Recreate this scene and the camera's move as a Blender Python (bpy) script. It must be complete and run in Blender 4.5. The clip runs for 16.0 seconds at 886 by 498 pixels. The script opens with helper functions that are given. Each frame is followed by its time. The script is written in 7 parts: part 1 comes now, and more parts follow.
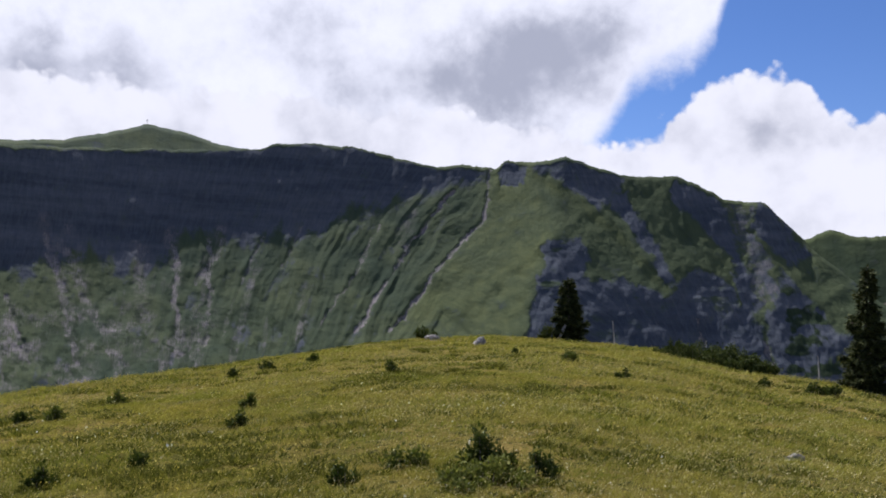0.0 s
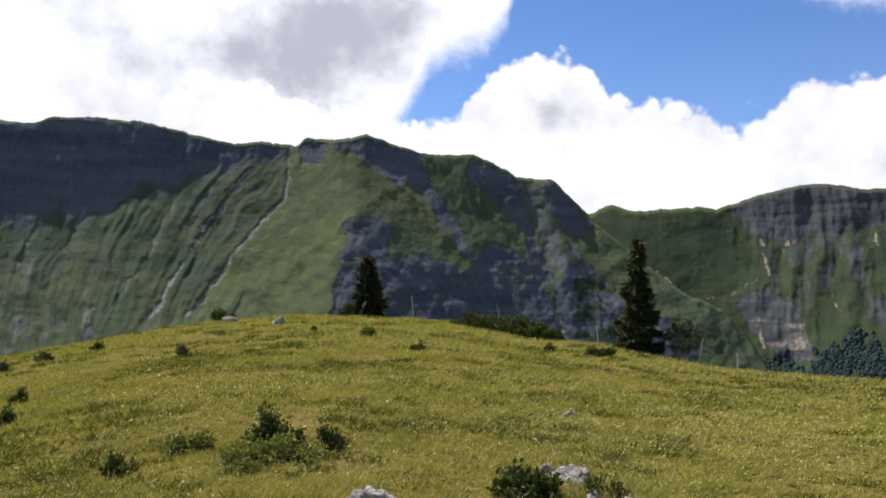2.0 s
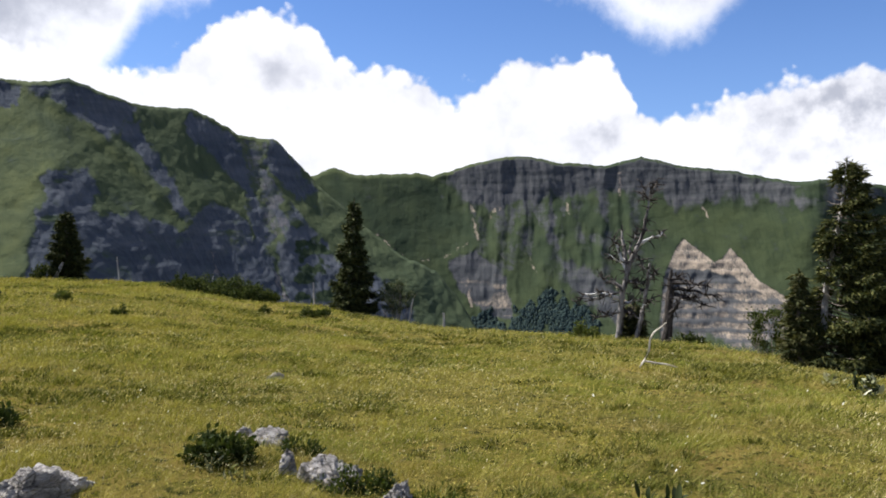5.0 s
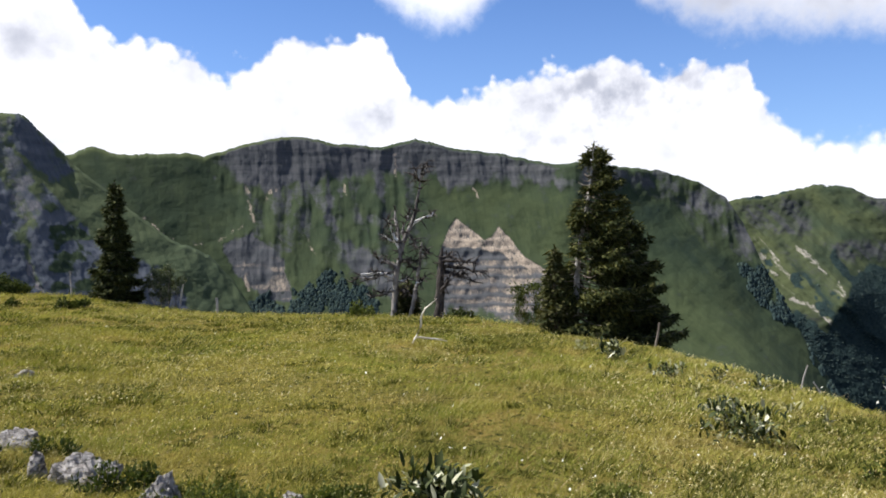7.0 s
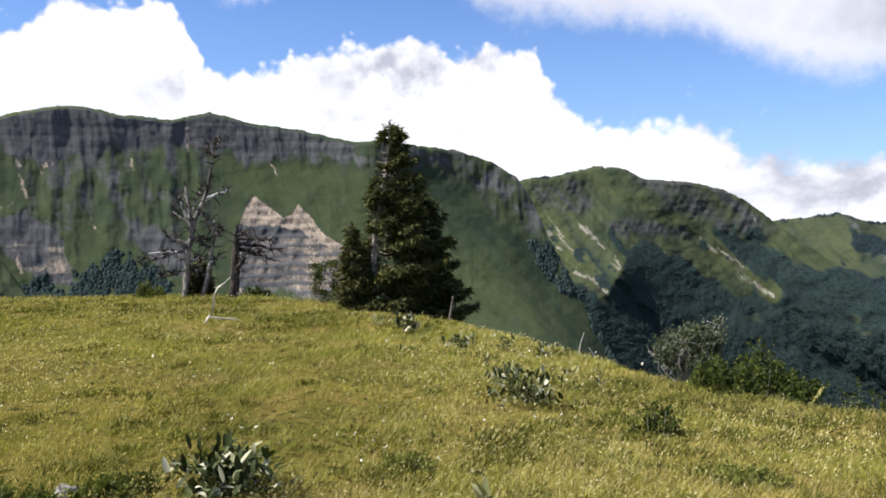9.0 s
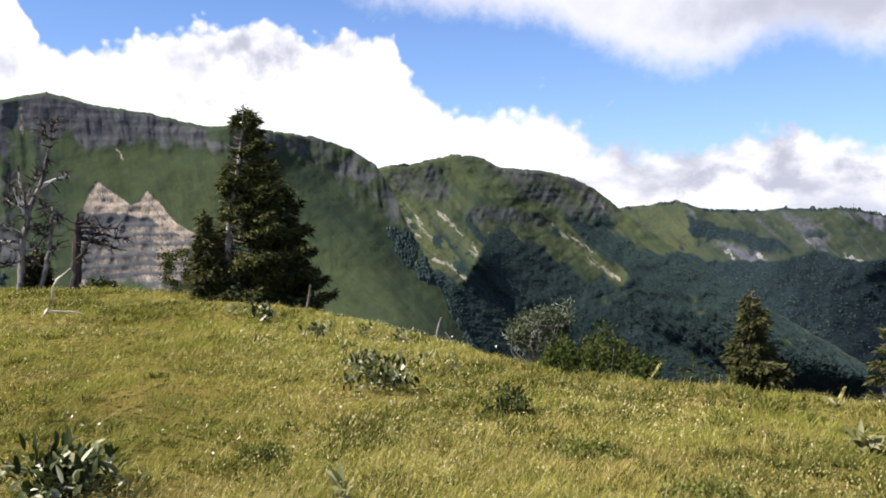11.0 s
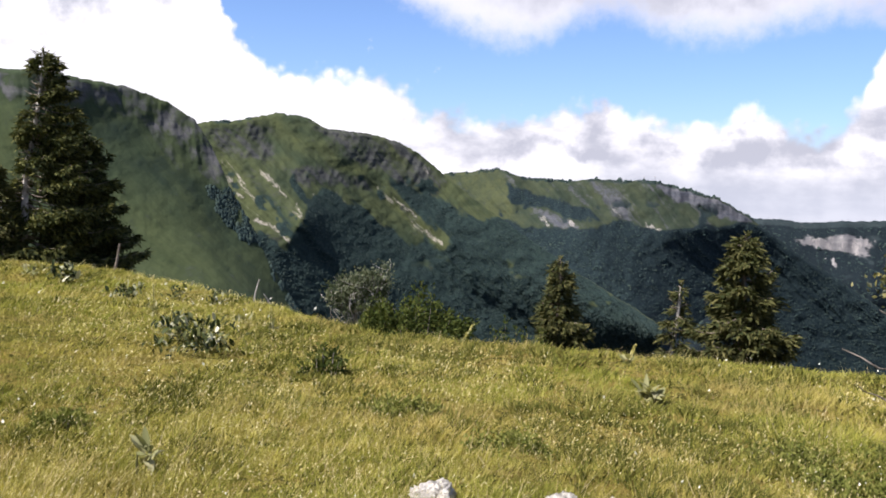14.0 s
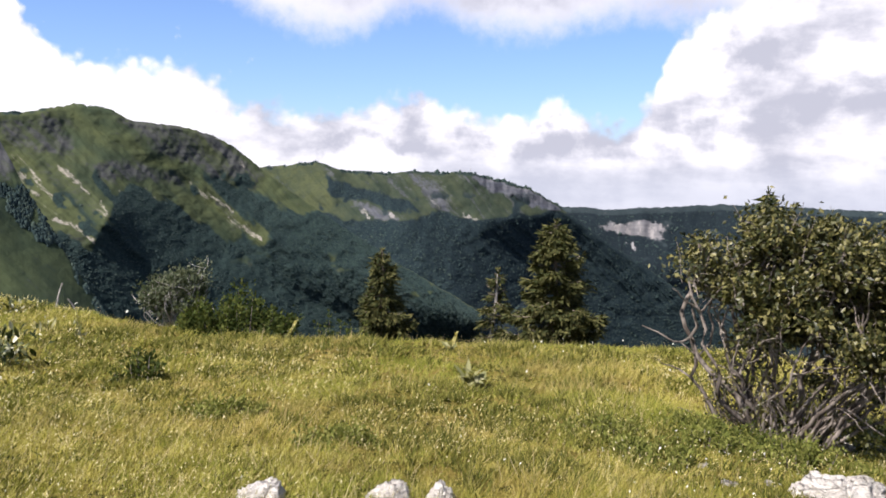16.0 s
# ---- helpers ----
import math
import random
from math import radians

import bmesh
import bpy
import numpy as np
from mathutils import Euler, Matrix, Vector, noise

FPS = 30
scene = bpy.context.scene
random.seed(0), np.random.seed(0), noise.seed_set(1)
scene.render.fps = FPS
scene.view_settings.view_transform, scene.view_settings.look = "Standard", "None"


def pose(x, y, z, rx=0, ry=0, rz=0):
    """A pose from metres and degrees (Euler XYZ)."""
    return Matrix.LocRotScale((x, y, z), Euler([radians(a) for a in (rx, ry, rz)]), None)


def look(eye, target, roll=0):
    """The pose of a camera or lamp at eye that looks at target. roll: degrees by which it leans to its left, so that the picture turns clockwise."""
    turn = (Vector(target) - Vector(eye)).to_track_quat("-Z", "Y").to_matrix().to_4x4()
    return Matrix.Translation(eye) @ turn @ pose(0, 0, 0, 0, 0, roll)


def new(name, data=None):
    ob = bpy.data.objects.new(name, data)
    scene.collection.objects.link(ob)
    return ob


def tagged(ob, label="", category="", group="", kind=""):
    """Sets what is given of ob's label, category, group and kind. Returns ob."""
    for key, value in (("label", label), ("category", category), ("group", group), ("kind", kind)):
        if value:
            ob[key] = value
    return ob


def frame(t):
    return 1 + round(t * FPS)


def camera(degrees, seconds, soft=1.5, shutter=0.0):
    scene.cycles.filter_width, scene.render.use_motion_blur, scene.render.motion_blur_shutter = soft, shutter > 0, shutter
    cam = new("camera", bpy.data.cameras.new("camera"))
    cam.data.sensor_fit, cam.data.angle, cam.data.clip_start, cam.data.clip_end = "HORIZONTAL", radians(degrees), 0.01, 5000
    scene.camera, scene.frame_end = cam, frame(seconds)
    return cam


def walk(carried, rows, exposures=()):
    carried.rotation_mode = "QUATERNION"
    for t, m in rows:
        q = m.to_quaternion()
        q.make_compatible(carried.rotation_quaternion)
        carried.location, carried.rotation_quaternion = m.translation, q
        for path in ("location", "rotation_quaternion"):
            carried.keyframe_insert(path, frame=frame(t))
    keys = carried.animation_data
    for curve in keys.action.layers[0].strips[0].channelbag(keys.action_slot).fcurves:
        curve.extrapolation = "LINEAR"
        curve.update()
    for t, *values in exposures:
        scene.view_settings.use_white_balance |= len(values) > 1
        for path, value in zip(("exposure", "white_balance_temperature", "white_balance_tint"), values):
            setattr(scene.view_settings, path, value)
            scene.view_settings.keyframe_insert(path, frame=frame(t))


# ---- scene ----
# the eye's path: seconds, x, y, z (above the ground at the walker's feet 1.6 m lower), yaw, pitch, roll
EYE = 1.6
ROWS = [
    (0.0, 0.005, 0.024, 0.029, -0.00, 4.26, -1.82),
    (0.5, 0.045, 0.020, 0.026, -3.10, 3.78, -1.02),
    (1.0, 0.092, 0.008, 0.022, -6.33, 3.36, -1.13),
    (1.5, 0.147, -0.006, 0.020, -10.05, 3.15, -0.55),
    (2.0, 0.189, -0.024, 0.009, -13.65, 2.90, 0.16),
    (2.5, 0.233, -0.042, 0.003, -17.40, 2.18, -0.63),
    (3.0, 0.269, -0.058, 0.003, -20.73, 1.71, -0.66),
    (5.5, 0.376, -0.104, 0.010, -37.14, 0.24, 0.41),
    (6.0, 0.386, -0.145, 0.004, -41.87, 0.33, 1.33),
    (6.5, 0.377, -0.171, 0.005, -45.48, -0.50, 1.04),
    (7.0, 0.381, -0.208, 0.009, -48.44, -1.13, 0.74),
    (7.5, 0.399, -0.226, 0.009, -51.94, -1.54, 1.11),
    (8.0, 0.403, -0.240, 0.003, -54.41, -2.40, 1.10),
    (8.5, 0.413, -0.271, -0.002, -57.96, -2.40, 0.43),
    (9.0, 0.400, -0.281, -0.008, -62.39, -2.86, 0.61),
    (9.5, 0.395, -0.319, -0.012, -65.26, -3.57, 0.22),
    (10.0, 0.392, -0.335, -0.013, -67.51, -3.68, 0.09),
    (12.5, 0.391, -0.313, -0.017, -78.51, -5.42, 0.51),
    (13.0, 0.380, -0.333, -0.017, -80.13, -6.17, 0.03),
    (13.5, 0.355, -0.369, -0.023, -82.17, -6.22, -0.58),
    (14.0, 0.349, -0.396, -0.014, -84.35, -6.31, -1.68),
    (14.5, 0.334, -0.389, -0.019, -88.51, -5.89, -0.66),
    (15.0, 0.329, -0.382, -0.014, -91.91, -6.65, -0.73),
    (15.5, 0.330, -0.392, -0.006, -94.46, -6.75, -1.36),
    (16.0, 0.320, -0.388, -0.009, -96.94, -6.48, -1.33),
]
cam = camera(56.97, 16.0, soft=1.8)
walk(cam, [(t, pose(x, y, EYE + z, 90 + pitch, roll, yaw)) for t, x, y, z, yaw, pitch, roll in ROWS], [(0.0, 0.62, 5950, 18), (1.0, 0.84, 6250, 14), (3.0, 0.92, 6350, 13), (6.0, 0.98, 6200, 13), (10.0, 1.1, 6300, 15), (16.0, 1.14, 6400, 18)])

# ---- light ----
SUN_AZ, SUN_EL = 34.0, 53.0            # degrees to the left of the first view, and up
sun_dir = Vector((-math.sin(radians(SUN_AZ)) * math.cos(radians(SUN_EL)), math.cos(radians(SUN_AZ)) * math.cos(radians(SUN_EL)), math.sin(radians(SUN_EL))))
sun = new("sun", bpy.data.lights.new("sun", "SUN"))
sun.data.energy, sun.data.angle, sun.data.color = 5.0, radians(0.6), (1.0, 0.95, 0.86)
sun.matrix_basis = look((0, 0, 60), Vector((0, 0, 60)) - sun_dir)


class Nodes:
    """Small helper to write node trees in lines."""

    def __init__(self, tree):
        self.t = tree
        tree.nodes.clear()

    def add(self, kind, _sets=None, **ins):
        n = self.t.nodes.new(kind)
        for k, v in (_sets or {}).items():
            setattr(n, k, v)
        for k, v in ins.items():
            self.put(n, k, v)
        return n

    def put(self, n, k, v):
        k = int(k[1:]) if k[0] == "i" and k[1:].isdigit() else k.replace("_", " ")
        sock = n.inputs[k]
        if isinstance(v, bpy.types.NodeSocket):
            self.t.links.new(v, sock)
        elif isinstance(v, bpy.types.Node):
            self.t.links.new(v.outputs[0], sock)
        else:
            sock.default_value = v

    def math(self, op, a, b=0.0, c=0.0, clamp=False):
        return self.add("ShaderNodeMath", dict(operation=op, use_clamp=clamp), i0=a, i1=b, i2=c).outputs[0]

    def step(self, v, lo, hi, a=0.0, b=1.0):
        n = self.add("ShaderNodeMapRange", dict(interpolation_type="SMOOTHSTEP"), Value=v, From_Min=lo, From_Max=hi, To_Min=a, To_Max=b)
        return n.outputs[0]

    def mix(self, f, a, b, blend="MIX"):
        n = self.add("ShaderNodeMix", dict(data_type="RGBA", blend_type=blend))
        for i, v in ((0, f), (6, a), (7, b)):
            if isinstance(v, bpy.types.NodeSocket):
                self.t.links.new(v, n.inputs[i])
            else:
                n.inputs[i].default_value = (*v, 1) if isinstance(v, tuple) and len(v) == 3 else v
        return n.outputs[2]

    def noise(self, vec, scale, detail=4.0, rough=0.55, dist=0.0):
        n = self.add("ShaderNodeTexNoise", None, Scale=scale, Detail=detail, Roughness=rough, Distortion=dist)
        if vec is not None:
            self.t.links.new(vec, n.inputs["Vector"])
        return n.outputs[0]

    def curve(self, v, pts, lo, hi):
        """A float curve through pts (x, y); y from lo to hi."""
        x0, x1 = pts[0][0], pts[-1][0]
        s = self.add("ShaderNodeMapRange", None, Value=v, From_Min=x0, From_Max=x1).outputs[0]
        n = self.add("ShaderNodeFloatCurve", None, Value=s)
        c = n.mapping.curves[0]
        while len(c.points) < len(pts):
            c.points.new(0.5, 0.5)
        for p, (x, y) in zip(c.points, pts):
            p.location = ((x - x0) / (x1 - x0), (y - lo) / (hi - lo))
            p.handle_type = "AUTO_CLAMPED"
        n.mapping.update()
        return self.add("ShaderNodeMapRange", None, Value=n.outputs[0], To_Min=lo, To_Max=hi).outputs[0]


def make_sky():
    world = bpy.data.worlds.new("sky")
    scene.world = world
    world.use_nodes = True
    k = Nodes(world.node_tree)
    sky = k.add("ShaderNodeTexSky", dict(sky_type="NISHITA", sun_disc=False, sun_elevation=radians(SUN_EL), sun_rotation=radians(-SUN_AZ), altitude=1400, air_density=1.0, dust_density=0.6, ozone_density=2.0))
    co = k.add("ShaderNodeTexCoord").outputs["Generated"]
    d = k.add("ShaderNodeVectorMath", dict(operation="NORMALIZE"), i0=co).outputs[0]
    xyz = k.add("ShaderNodeSeparateXYZ", None, i0=d)
    x, y, z = xyz.outputs
    az = k.math("MULTIPLY", k.math("ARCTAN2", k.math("MULTIPLY", x, -1.0), y), 57.29578)
    el = k.math("MULTIPLY", k.math("ARCSINE", z), 57.29578)
    # billows: coarse and fine noise on the directions
    n1 = k.math("SUBTRACT", k.noise(d, 14.0, 7.0, 0.6), 0.5)
    n2 = k.math("SUBTRACT", k.noise(d, 60.0, 6.0, 0.62), 0.5)
    def puffs(scale):
        vor = k.add("ShaderNodeTexVoronoi", dict(feature="SMOOTH_F1"), Scale=scale, Smoothness=0.5)
        k.t.links.new(d, vor.inputs["Vector"])
        return k.math("SUBTRACT", 0.45, vor.outputs["Distance"])

    puff, puff2 = puffs(34.0), puffs(95.0)
    wob = k.math("ADD", k.math("MULTIPLY", n1, 2.0), k.math("ADD", k.math("MULTIPLY", n2, 1.1), k.math("ADD", k.math("MULTIPLY", puff, 1.5), k.math("MULTIPLY", puff2, 0.8))))

    def folds(spots):
        """Thick, grey parts of the cloud: bearing, height, half-width, half-height, strength."""
        total = None
        aw = k.math("ADD", az, k.math("MULTIPLY", n1, 9.0))
        ew = k.math("ADD", el, k.math("MULTIPLY", k.math("SUBTRACT", k.noise(d, 17.0, 6.0, 0.6), 0.5), 6.0))
        for a, e, ra, re, f in spots:
            x2 = k.math("POWER", k.math("DIVIDE", k.math("SUBTRACT", aw, a), ra), 2.0)
            y2 = k.math("POWER", k.math("DIVIDE", k.math("SUBTRACT", ew, e), re), 2.0)
            one = k.math("MULTIPLY", k.math("EXPONENT", k.math("MULTIPLY", k.math("ADD", x2, y2), -1.0)), f)
            total = one if total is None else k.math("ADD", total, one)
        return total

    # the cumulus bank stands on the horizon up to this height
    top = k.curve(az, [(-180, 9), (-150, 10), (-125, 14), (-116, 10.4), (-113, 9), (-111.3, 6), (-109.5, 2.6), (-106, 3.2), (-104.5, 4.5), (-101.5, 2.9), (-94, 4.3), (-88, 3.2),
                       (-82.5, 3.6), (-80.5, 5.4), (-74, 5.7), (-70.3, 7.5), (-68, 11), (-64, 10.6), (-61, 11.7), (-57.5, 11.3), (-52, 10.7), (-47.8, 9.0), (-45.2, 12.2), (-43.5, 13.5),
                       (-37.8, 13.4), (-34, 10.6), (-32, 12.2), (-26, 12.7), (-21.3, 16.1), (-16.5, 14.6), (-11.5, 11.9), (0, 14), (60, 14), (180, 9)], 0, 20)
    over = k.math("ADD", k.math("SUBTRACT", top, el), wob)
    soft = k.step(az, -66, -80, 0.5, 1.1)
    bank = k.add("ShaderNodeMapRange", dict(interpolation_type="SMOOTHSTEP"), Value=over, From_Min=-0.3, From_Max=soft).outputs[0]
    # the upper deck begins at this height
    low = k.curve(az, [(-180, 42), (-150, 40), (-132, 22), (-122, 8), (-112, 9.2), (-107, 8.6), (-101.4, 7.9), (-95, 9.6), (-90, 7.8), (-83, 9.6), (-77, 12), (-70, 12.6), (-63, 14.7), (-56, 17.5), (-51.5, 15.4),
                       (-48.5, 14), (-44, 16.6), (-38, 18.2), (-30, 24), (-21, 24), (-18.5, 18.5), (-16.5, 16.6), (-14, 16), (-10.7, 11.6), (-5, 8), (35, 7), (50, 18), (75, 40), (180, 42)], 0, 45)
    n3 = k.math("SUBTRACT", k.noise(d, 9.0, 6.0, 0.6), 0.5)
    edge = k.math("ADD", k.math("SUBTRACT", el, low), k.math("ADD", k.math("MULTIPLY", n3, 3.2), k.math("MULTIPLY", n2, 1.6)))
    deck = k.step(edge, -0.8, 2.0)
    deck = k.math("MULTIPLY", deck, k.step(el, 26, 50, 1.0, 0.3))
    small = k.step(k.noise(d, 24.0, 6.0, 0.62), 0.67, 0.8, 0.0, 0.55)
    grey_bank = folds([(-22.5, 11.4, 3.6, 1.6, 0.26), (-44.5, 8.0, 3.0, 1.0, 0.35), (-54, 7.0, 4.0, 1.0, 0.3), (-66, 9.6, 4.0, 1.8, 0.5), (-58.5, 9.4, 5.0, 1.6, 0.95), (-83, 4.6, 5.0, 1.4, 0.5), (-96, 3.2, 2.2, 1.5, 0.6), (-87, 3.0, 4.0, 0.8, 0.4), (-103, 1.0, 5.0, 0.8, 0.6), (-117, 6.8, 2.0, 1.5, 0.7), (-114, 2.0, 8.0, 1.6, 0.6), (-121, 4.0, 5.0, 1.0, 0.6), (-106, 2.2, 3.0, 0.7, 0.5), (-93, 0.9, 6.0, 0.6, 0.5)])
    grey_deck = folds([(27, 15, 7, 2.2, 0.85), (9, 18, 4, 2.6, 0.7), (-3, 15.4, 7, 2.8, 1.0), (-8, 19, 5, 2.0, 0.7), (8, 12.2, 6, 0.9, 0.5), (20, 12, 5, 0.8, 0.4), (-99, 12, 9, 2.8, 1.3), (-114, 10.5, 5, 1.6, 0.7), (-68, 16.5, 8, 3.0, 1.1), (-48, 18.5, 5, 1.8, 0.7)])
    grey_deck = k.math("MULTIPLY", grey_deck, k.step(k.noise(d, 9.0, 4.0, 0.5), 0.3, 0.7, 0.35, 1.1))
    # lit billows are white, thick undersides grey
    depth_in = k.math("SUBTRACT", top, el)
    far_right = k.step(az, -64, -90)
    lump = k.math("ADD", k.math("MULTIPLY", k.math("SUBTRACT", k.noise(d, 12.0, 6.0, 0.56), 0.47), 2.2), k.math("MULTIPLY", puff, -0.3))
    flat = k.add("ShaderNodeCombineXYZ", None, X=k.math("MULTIPLY", az, 0.17), Y=k.math("MULTIPLY", el, 0.4)).outputs[0]
    layer = k.math("MULTIPLY", k.math("SUBTRACT", k.noise(flat, 1.0, 6.0, 0.55), 0.42), 2.0)
    grey_bank = k.math("MULTIPLY", grey_bank, k.step(k.noise(d, 19.0, 5.0, 0.55), 0.3, 0.7, 0.1, 1.1))
    lump = k.math("ADD", k.math("MULTIPLY", lump, 0.62), grey_bank)
    g = k.step(k.math("ADD", lump, k.math("MULTIPLY", far_right, k.math("ADD", layer, k.step(depth_in, 0.0, 6.0, -0.05, 0.1)))), -0.1, 0.8)
    white = (0.74, 0.74, 0.745)
    bank_col = k.mix(g, white, (0.345, 0.36, 0.405))
    base_haze = k.math("MULTIPLY", k.step(az, -84, -100), k.step(el, 1.2, -2.5))
    bank_col = k.mix(k.math("MULTIPLY", base_haze, 0.75), bank_col, (0.37, 0.40, 0.46))
    rim = k.step(edge, -0.4, 3.0)
    g2 = k.step(k.math("ADD", k.math("ADD", grey_deck, k.math("MULTIPLY", n3, 0.8)), k.math("MULTIPLY", n2, 0.3)), -0.2, 0.85)
    deck_col = k.mix(k.math("MULTIPLY", g2, k.math("ADD", k.math("MULTIPLY", rim, 0.75), 0.25)), k.mix(k.step(az, -40, -66), (0.77, 0.78, 0.8), (0.57, 0.585, 0.62)), (0.35, 0.367, 0.415))
    blue = k.mix(1.0, sky.outputs[0], (0.058, 0.073, 0.094), "MULTIPLY")
    blue = k.mix(k.step(el, 20, 2, 0.0, 0.3), blue, (0.26, 0.38, 0.6))
    col = k.mix(small, blue, (0.5, 0.55, 0.64))
    col = k.mix(deck, col, deck_col)
    col = k.mix(bank, col, bank_col)
    bg = k.add("ShaderNodeBackground", None, Color=col, Strength=0.8)
    k.add("ShaderNodeOutputWorld", None, Surface=bg)


make_sky()

# ---- number helpers ----


def hash2(ix, iy, seed):
    h = (ix.astype(np.int64) * 374761393 + iy.astype(np.int64) * 668265263 + seed * 974634777) & 0xFFFFFFFF
    h = ((h ^ (h >> 13)) * 1274126177) & 0xFFFFFFFF
    return ((h ^ (h >> 16)) & 0xFFFF) / 65535.0


def vnoise(x, y, seed=0):
    """Smooth noise from 0 to 1."""
    x, y = np.broadcast_arrays(np.asarray(x, float), np.asarray(y, float))
    ix, iy = np.floor(x), np.floor(y)
    fx, fy = x - ix, y - iy
    fx, fy = fx * fx * (3 - 2 * fx), fy * fy * (3 - 2 * fy)
    a, b = hash2(ix, iy, seed), hash2(ix + 1, iy, seed)
    c, d = hash2(ix, iy + 1, seed), hash2(ix + 1, iy + 1, seed)
    return (a * (1 - fx) + b * fx) * (1 - fy) + (c * (1 - fx) + d * fx) * fy


def fbm(x, y, octaves=4, seed=0, gain=0.5):
    """Sum of octaves, about -1 to 1."""
    s, amp, tot = 0.0, 1.0, 0.0
    for o in range(octaves):
        s = s + amp * (2 * vnoise(x * 2 ** o + 17.3 * o, y * 2 ** o - 9.1 * o, seed + o) - 1)
        tot += amp
        amp *= gain
    return s / tot


def ridged(x, y, octaves=3, seed=0):
    """Sharp crests: 0 in the hollows, 1 on the crests."""
    s, amp, tot = 0.0, 1.0, 0.0
    for o in range(octaves):
        s = s + amp * (1 - np.abs(2 * vnoise(x * 2 ** o + 5.7 * o, y * 2 ** o + 3.3 * o, seed + o) - 1))
        tot += amp
        amp *= 0.5
    return s / tot


def sstep(v, lo, hi):
    u = np.clip((v - lo) / (hi - lo), 0, 1)
    return u * u * (3 - 2 * u)


def along(table):
    """Interpolates a table of (bearing, value) with rounded corners."""
    pts = sorted(table)
    xs, ys = [p[0] for p in pts], [p[1] for p in pts]
    return lambda a: np.interp(a, xs, ys)


def place(az, r, z=0.0):
    """The plan's place at a bearing (degrees to the left of the first view) and a distance from the viewpoint."""
    return np.array([-math.sin(radians(az)) * r, math.cos(radians(az)) * r, z])


def mesh_of(name, verts, faces, smooth=False, attrs=None):
    """A mesh from arrays: verts n x 3, faces m x 3 or m x 4."""
    me = bpy.data.meshes.new(name)
    verts, faces = np.asarray(verts, np.float32), np.asarray(faces, np.int32)
    k = faces.shape[1]
    me.vertices.add(len(verts))
    me.vertices.foreach_set("co", verts.ravel())
    me.loops.add(faces.size)
    me.loops.foreach_set("vertex_index", faces.ravel())
    me.polygons.add(len(faces))
    me.polygons.foreach_set("loop_start", np.arange(0, faces.size, k, dtype=np.int32))
    me.polygons.foreach_set("use_smooth", np.full(len(faces), smooth))
    for key, val in (attrs or {}).items():
        me.attributes.new(key, "FLOAT", "POINT").data.foreach_set("value", np.asarray(val, np.float32).ravel())
    me.update(calc_edges=True)
    return me


def grid_faces(nu, nv):
    i = np.arange(nu * nv).reshape(nu, nv)
    return np.stack([i[:-1, :-1], i[1:, :-1], i[1:, 1:], i[:-1, 1:]], -1).reshape(-1, 4)


def rooted(name, m, label, category, group="", kind=""):
    """An Empty at a thing's base, that parents its parts."""
    ob = new(name)
    ob.matrix_basis = m
    ob.empty_display_size = 0.2
    return tagged(ob, label, category, group, kind)


def part(name, data, material, parent, label="", kind=""):
    """Links a mesh as a part under a thing or part."""
    if isinstance(data, bmesh.types.BMesh):
        me = bpy.data.meshes.new(name)
        data.to_mesh(me)
        data.free()
        data = me
    ob = new(name, data)
    if not data.materials:
        data.materials.append(material)
    ob.parent = parent
    return tagged(ob, label, kind=kind)


# ---- materials ----


def material(name):
    m = bpy.data.materials.new(name)
    m.use_nodes = True
    k = Nodes(m.node_tree)
    bs = k.add("ShaderNodeBsdfPrincipled")
    k.add("ShaderNodeOutputMaterial", None, Surface=bs)
    return m, k, bs


def leafy(name, cols, rough=0.6, trans=0.35, spec=0.3, tint=None, single=False):
    """Leaves, needles and blades: every piece its own shade, thin enough to let light through."""
    m, k, bs = material(name)
    rnd = k.add("ShaderNodeObjectInfo").outputs["Random"] if single else k.add("ShaderNodeNewGeometry").outputs["Random Per Island"]
    ramp = k.add("ShaderNodeValToRGB", None, Fac=rnd)
    e = ramp.color_ramp.elements
    while len(e) < len(cols):
        e.new(0.5)
    for i, c in enumerate(cols):
        e[i].position, e[i].color = i / (len(cols) - 1), (*c, 1)
    col = ramp.outputs[0]
    if tint:
        pos = k.add("ShaderNodeNewGeometry").outputs["Position"]
        n = k.noise(pos, tint[0], 3.0)
        col = k.mix(k.step(n, 0.4, 0.62), col, k.mix(1.0, col, tint[1], "MULTIPLY"))
    k.put(bs, "Base Color", col)
    k.put(bs, "Roughness", rough)
    k.put(bs, "Specular IOR Level", spec)
    if trans:
        tr = k.add("ShaderNodeBsdfTranslucent", None, Color=k.mix(1.0, col, (1.15, 1.2, 0.6), "MULTIPLY"))
        mx = k.add("ShaderNodeMixShader", None, Fac=trans, i1=bs, i2=tr)
        k.t.links.new(mx.outputs[0], k.t.nodes["Material Output"].inputs[0])
    return m


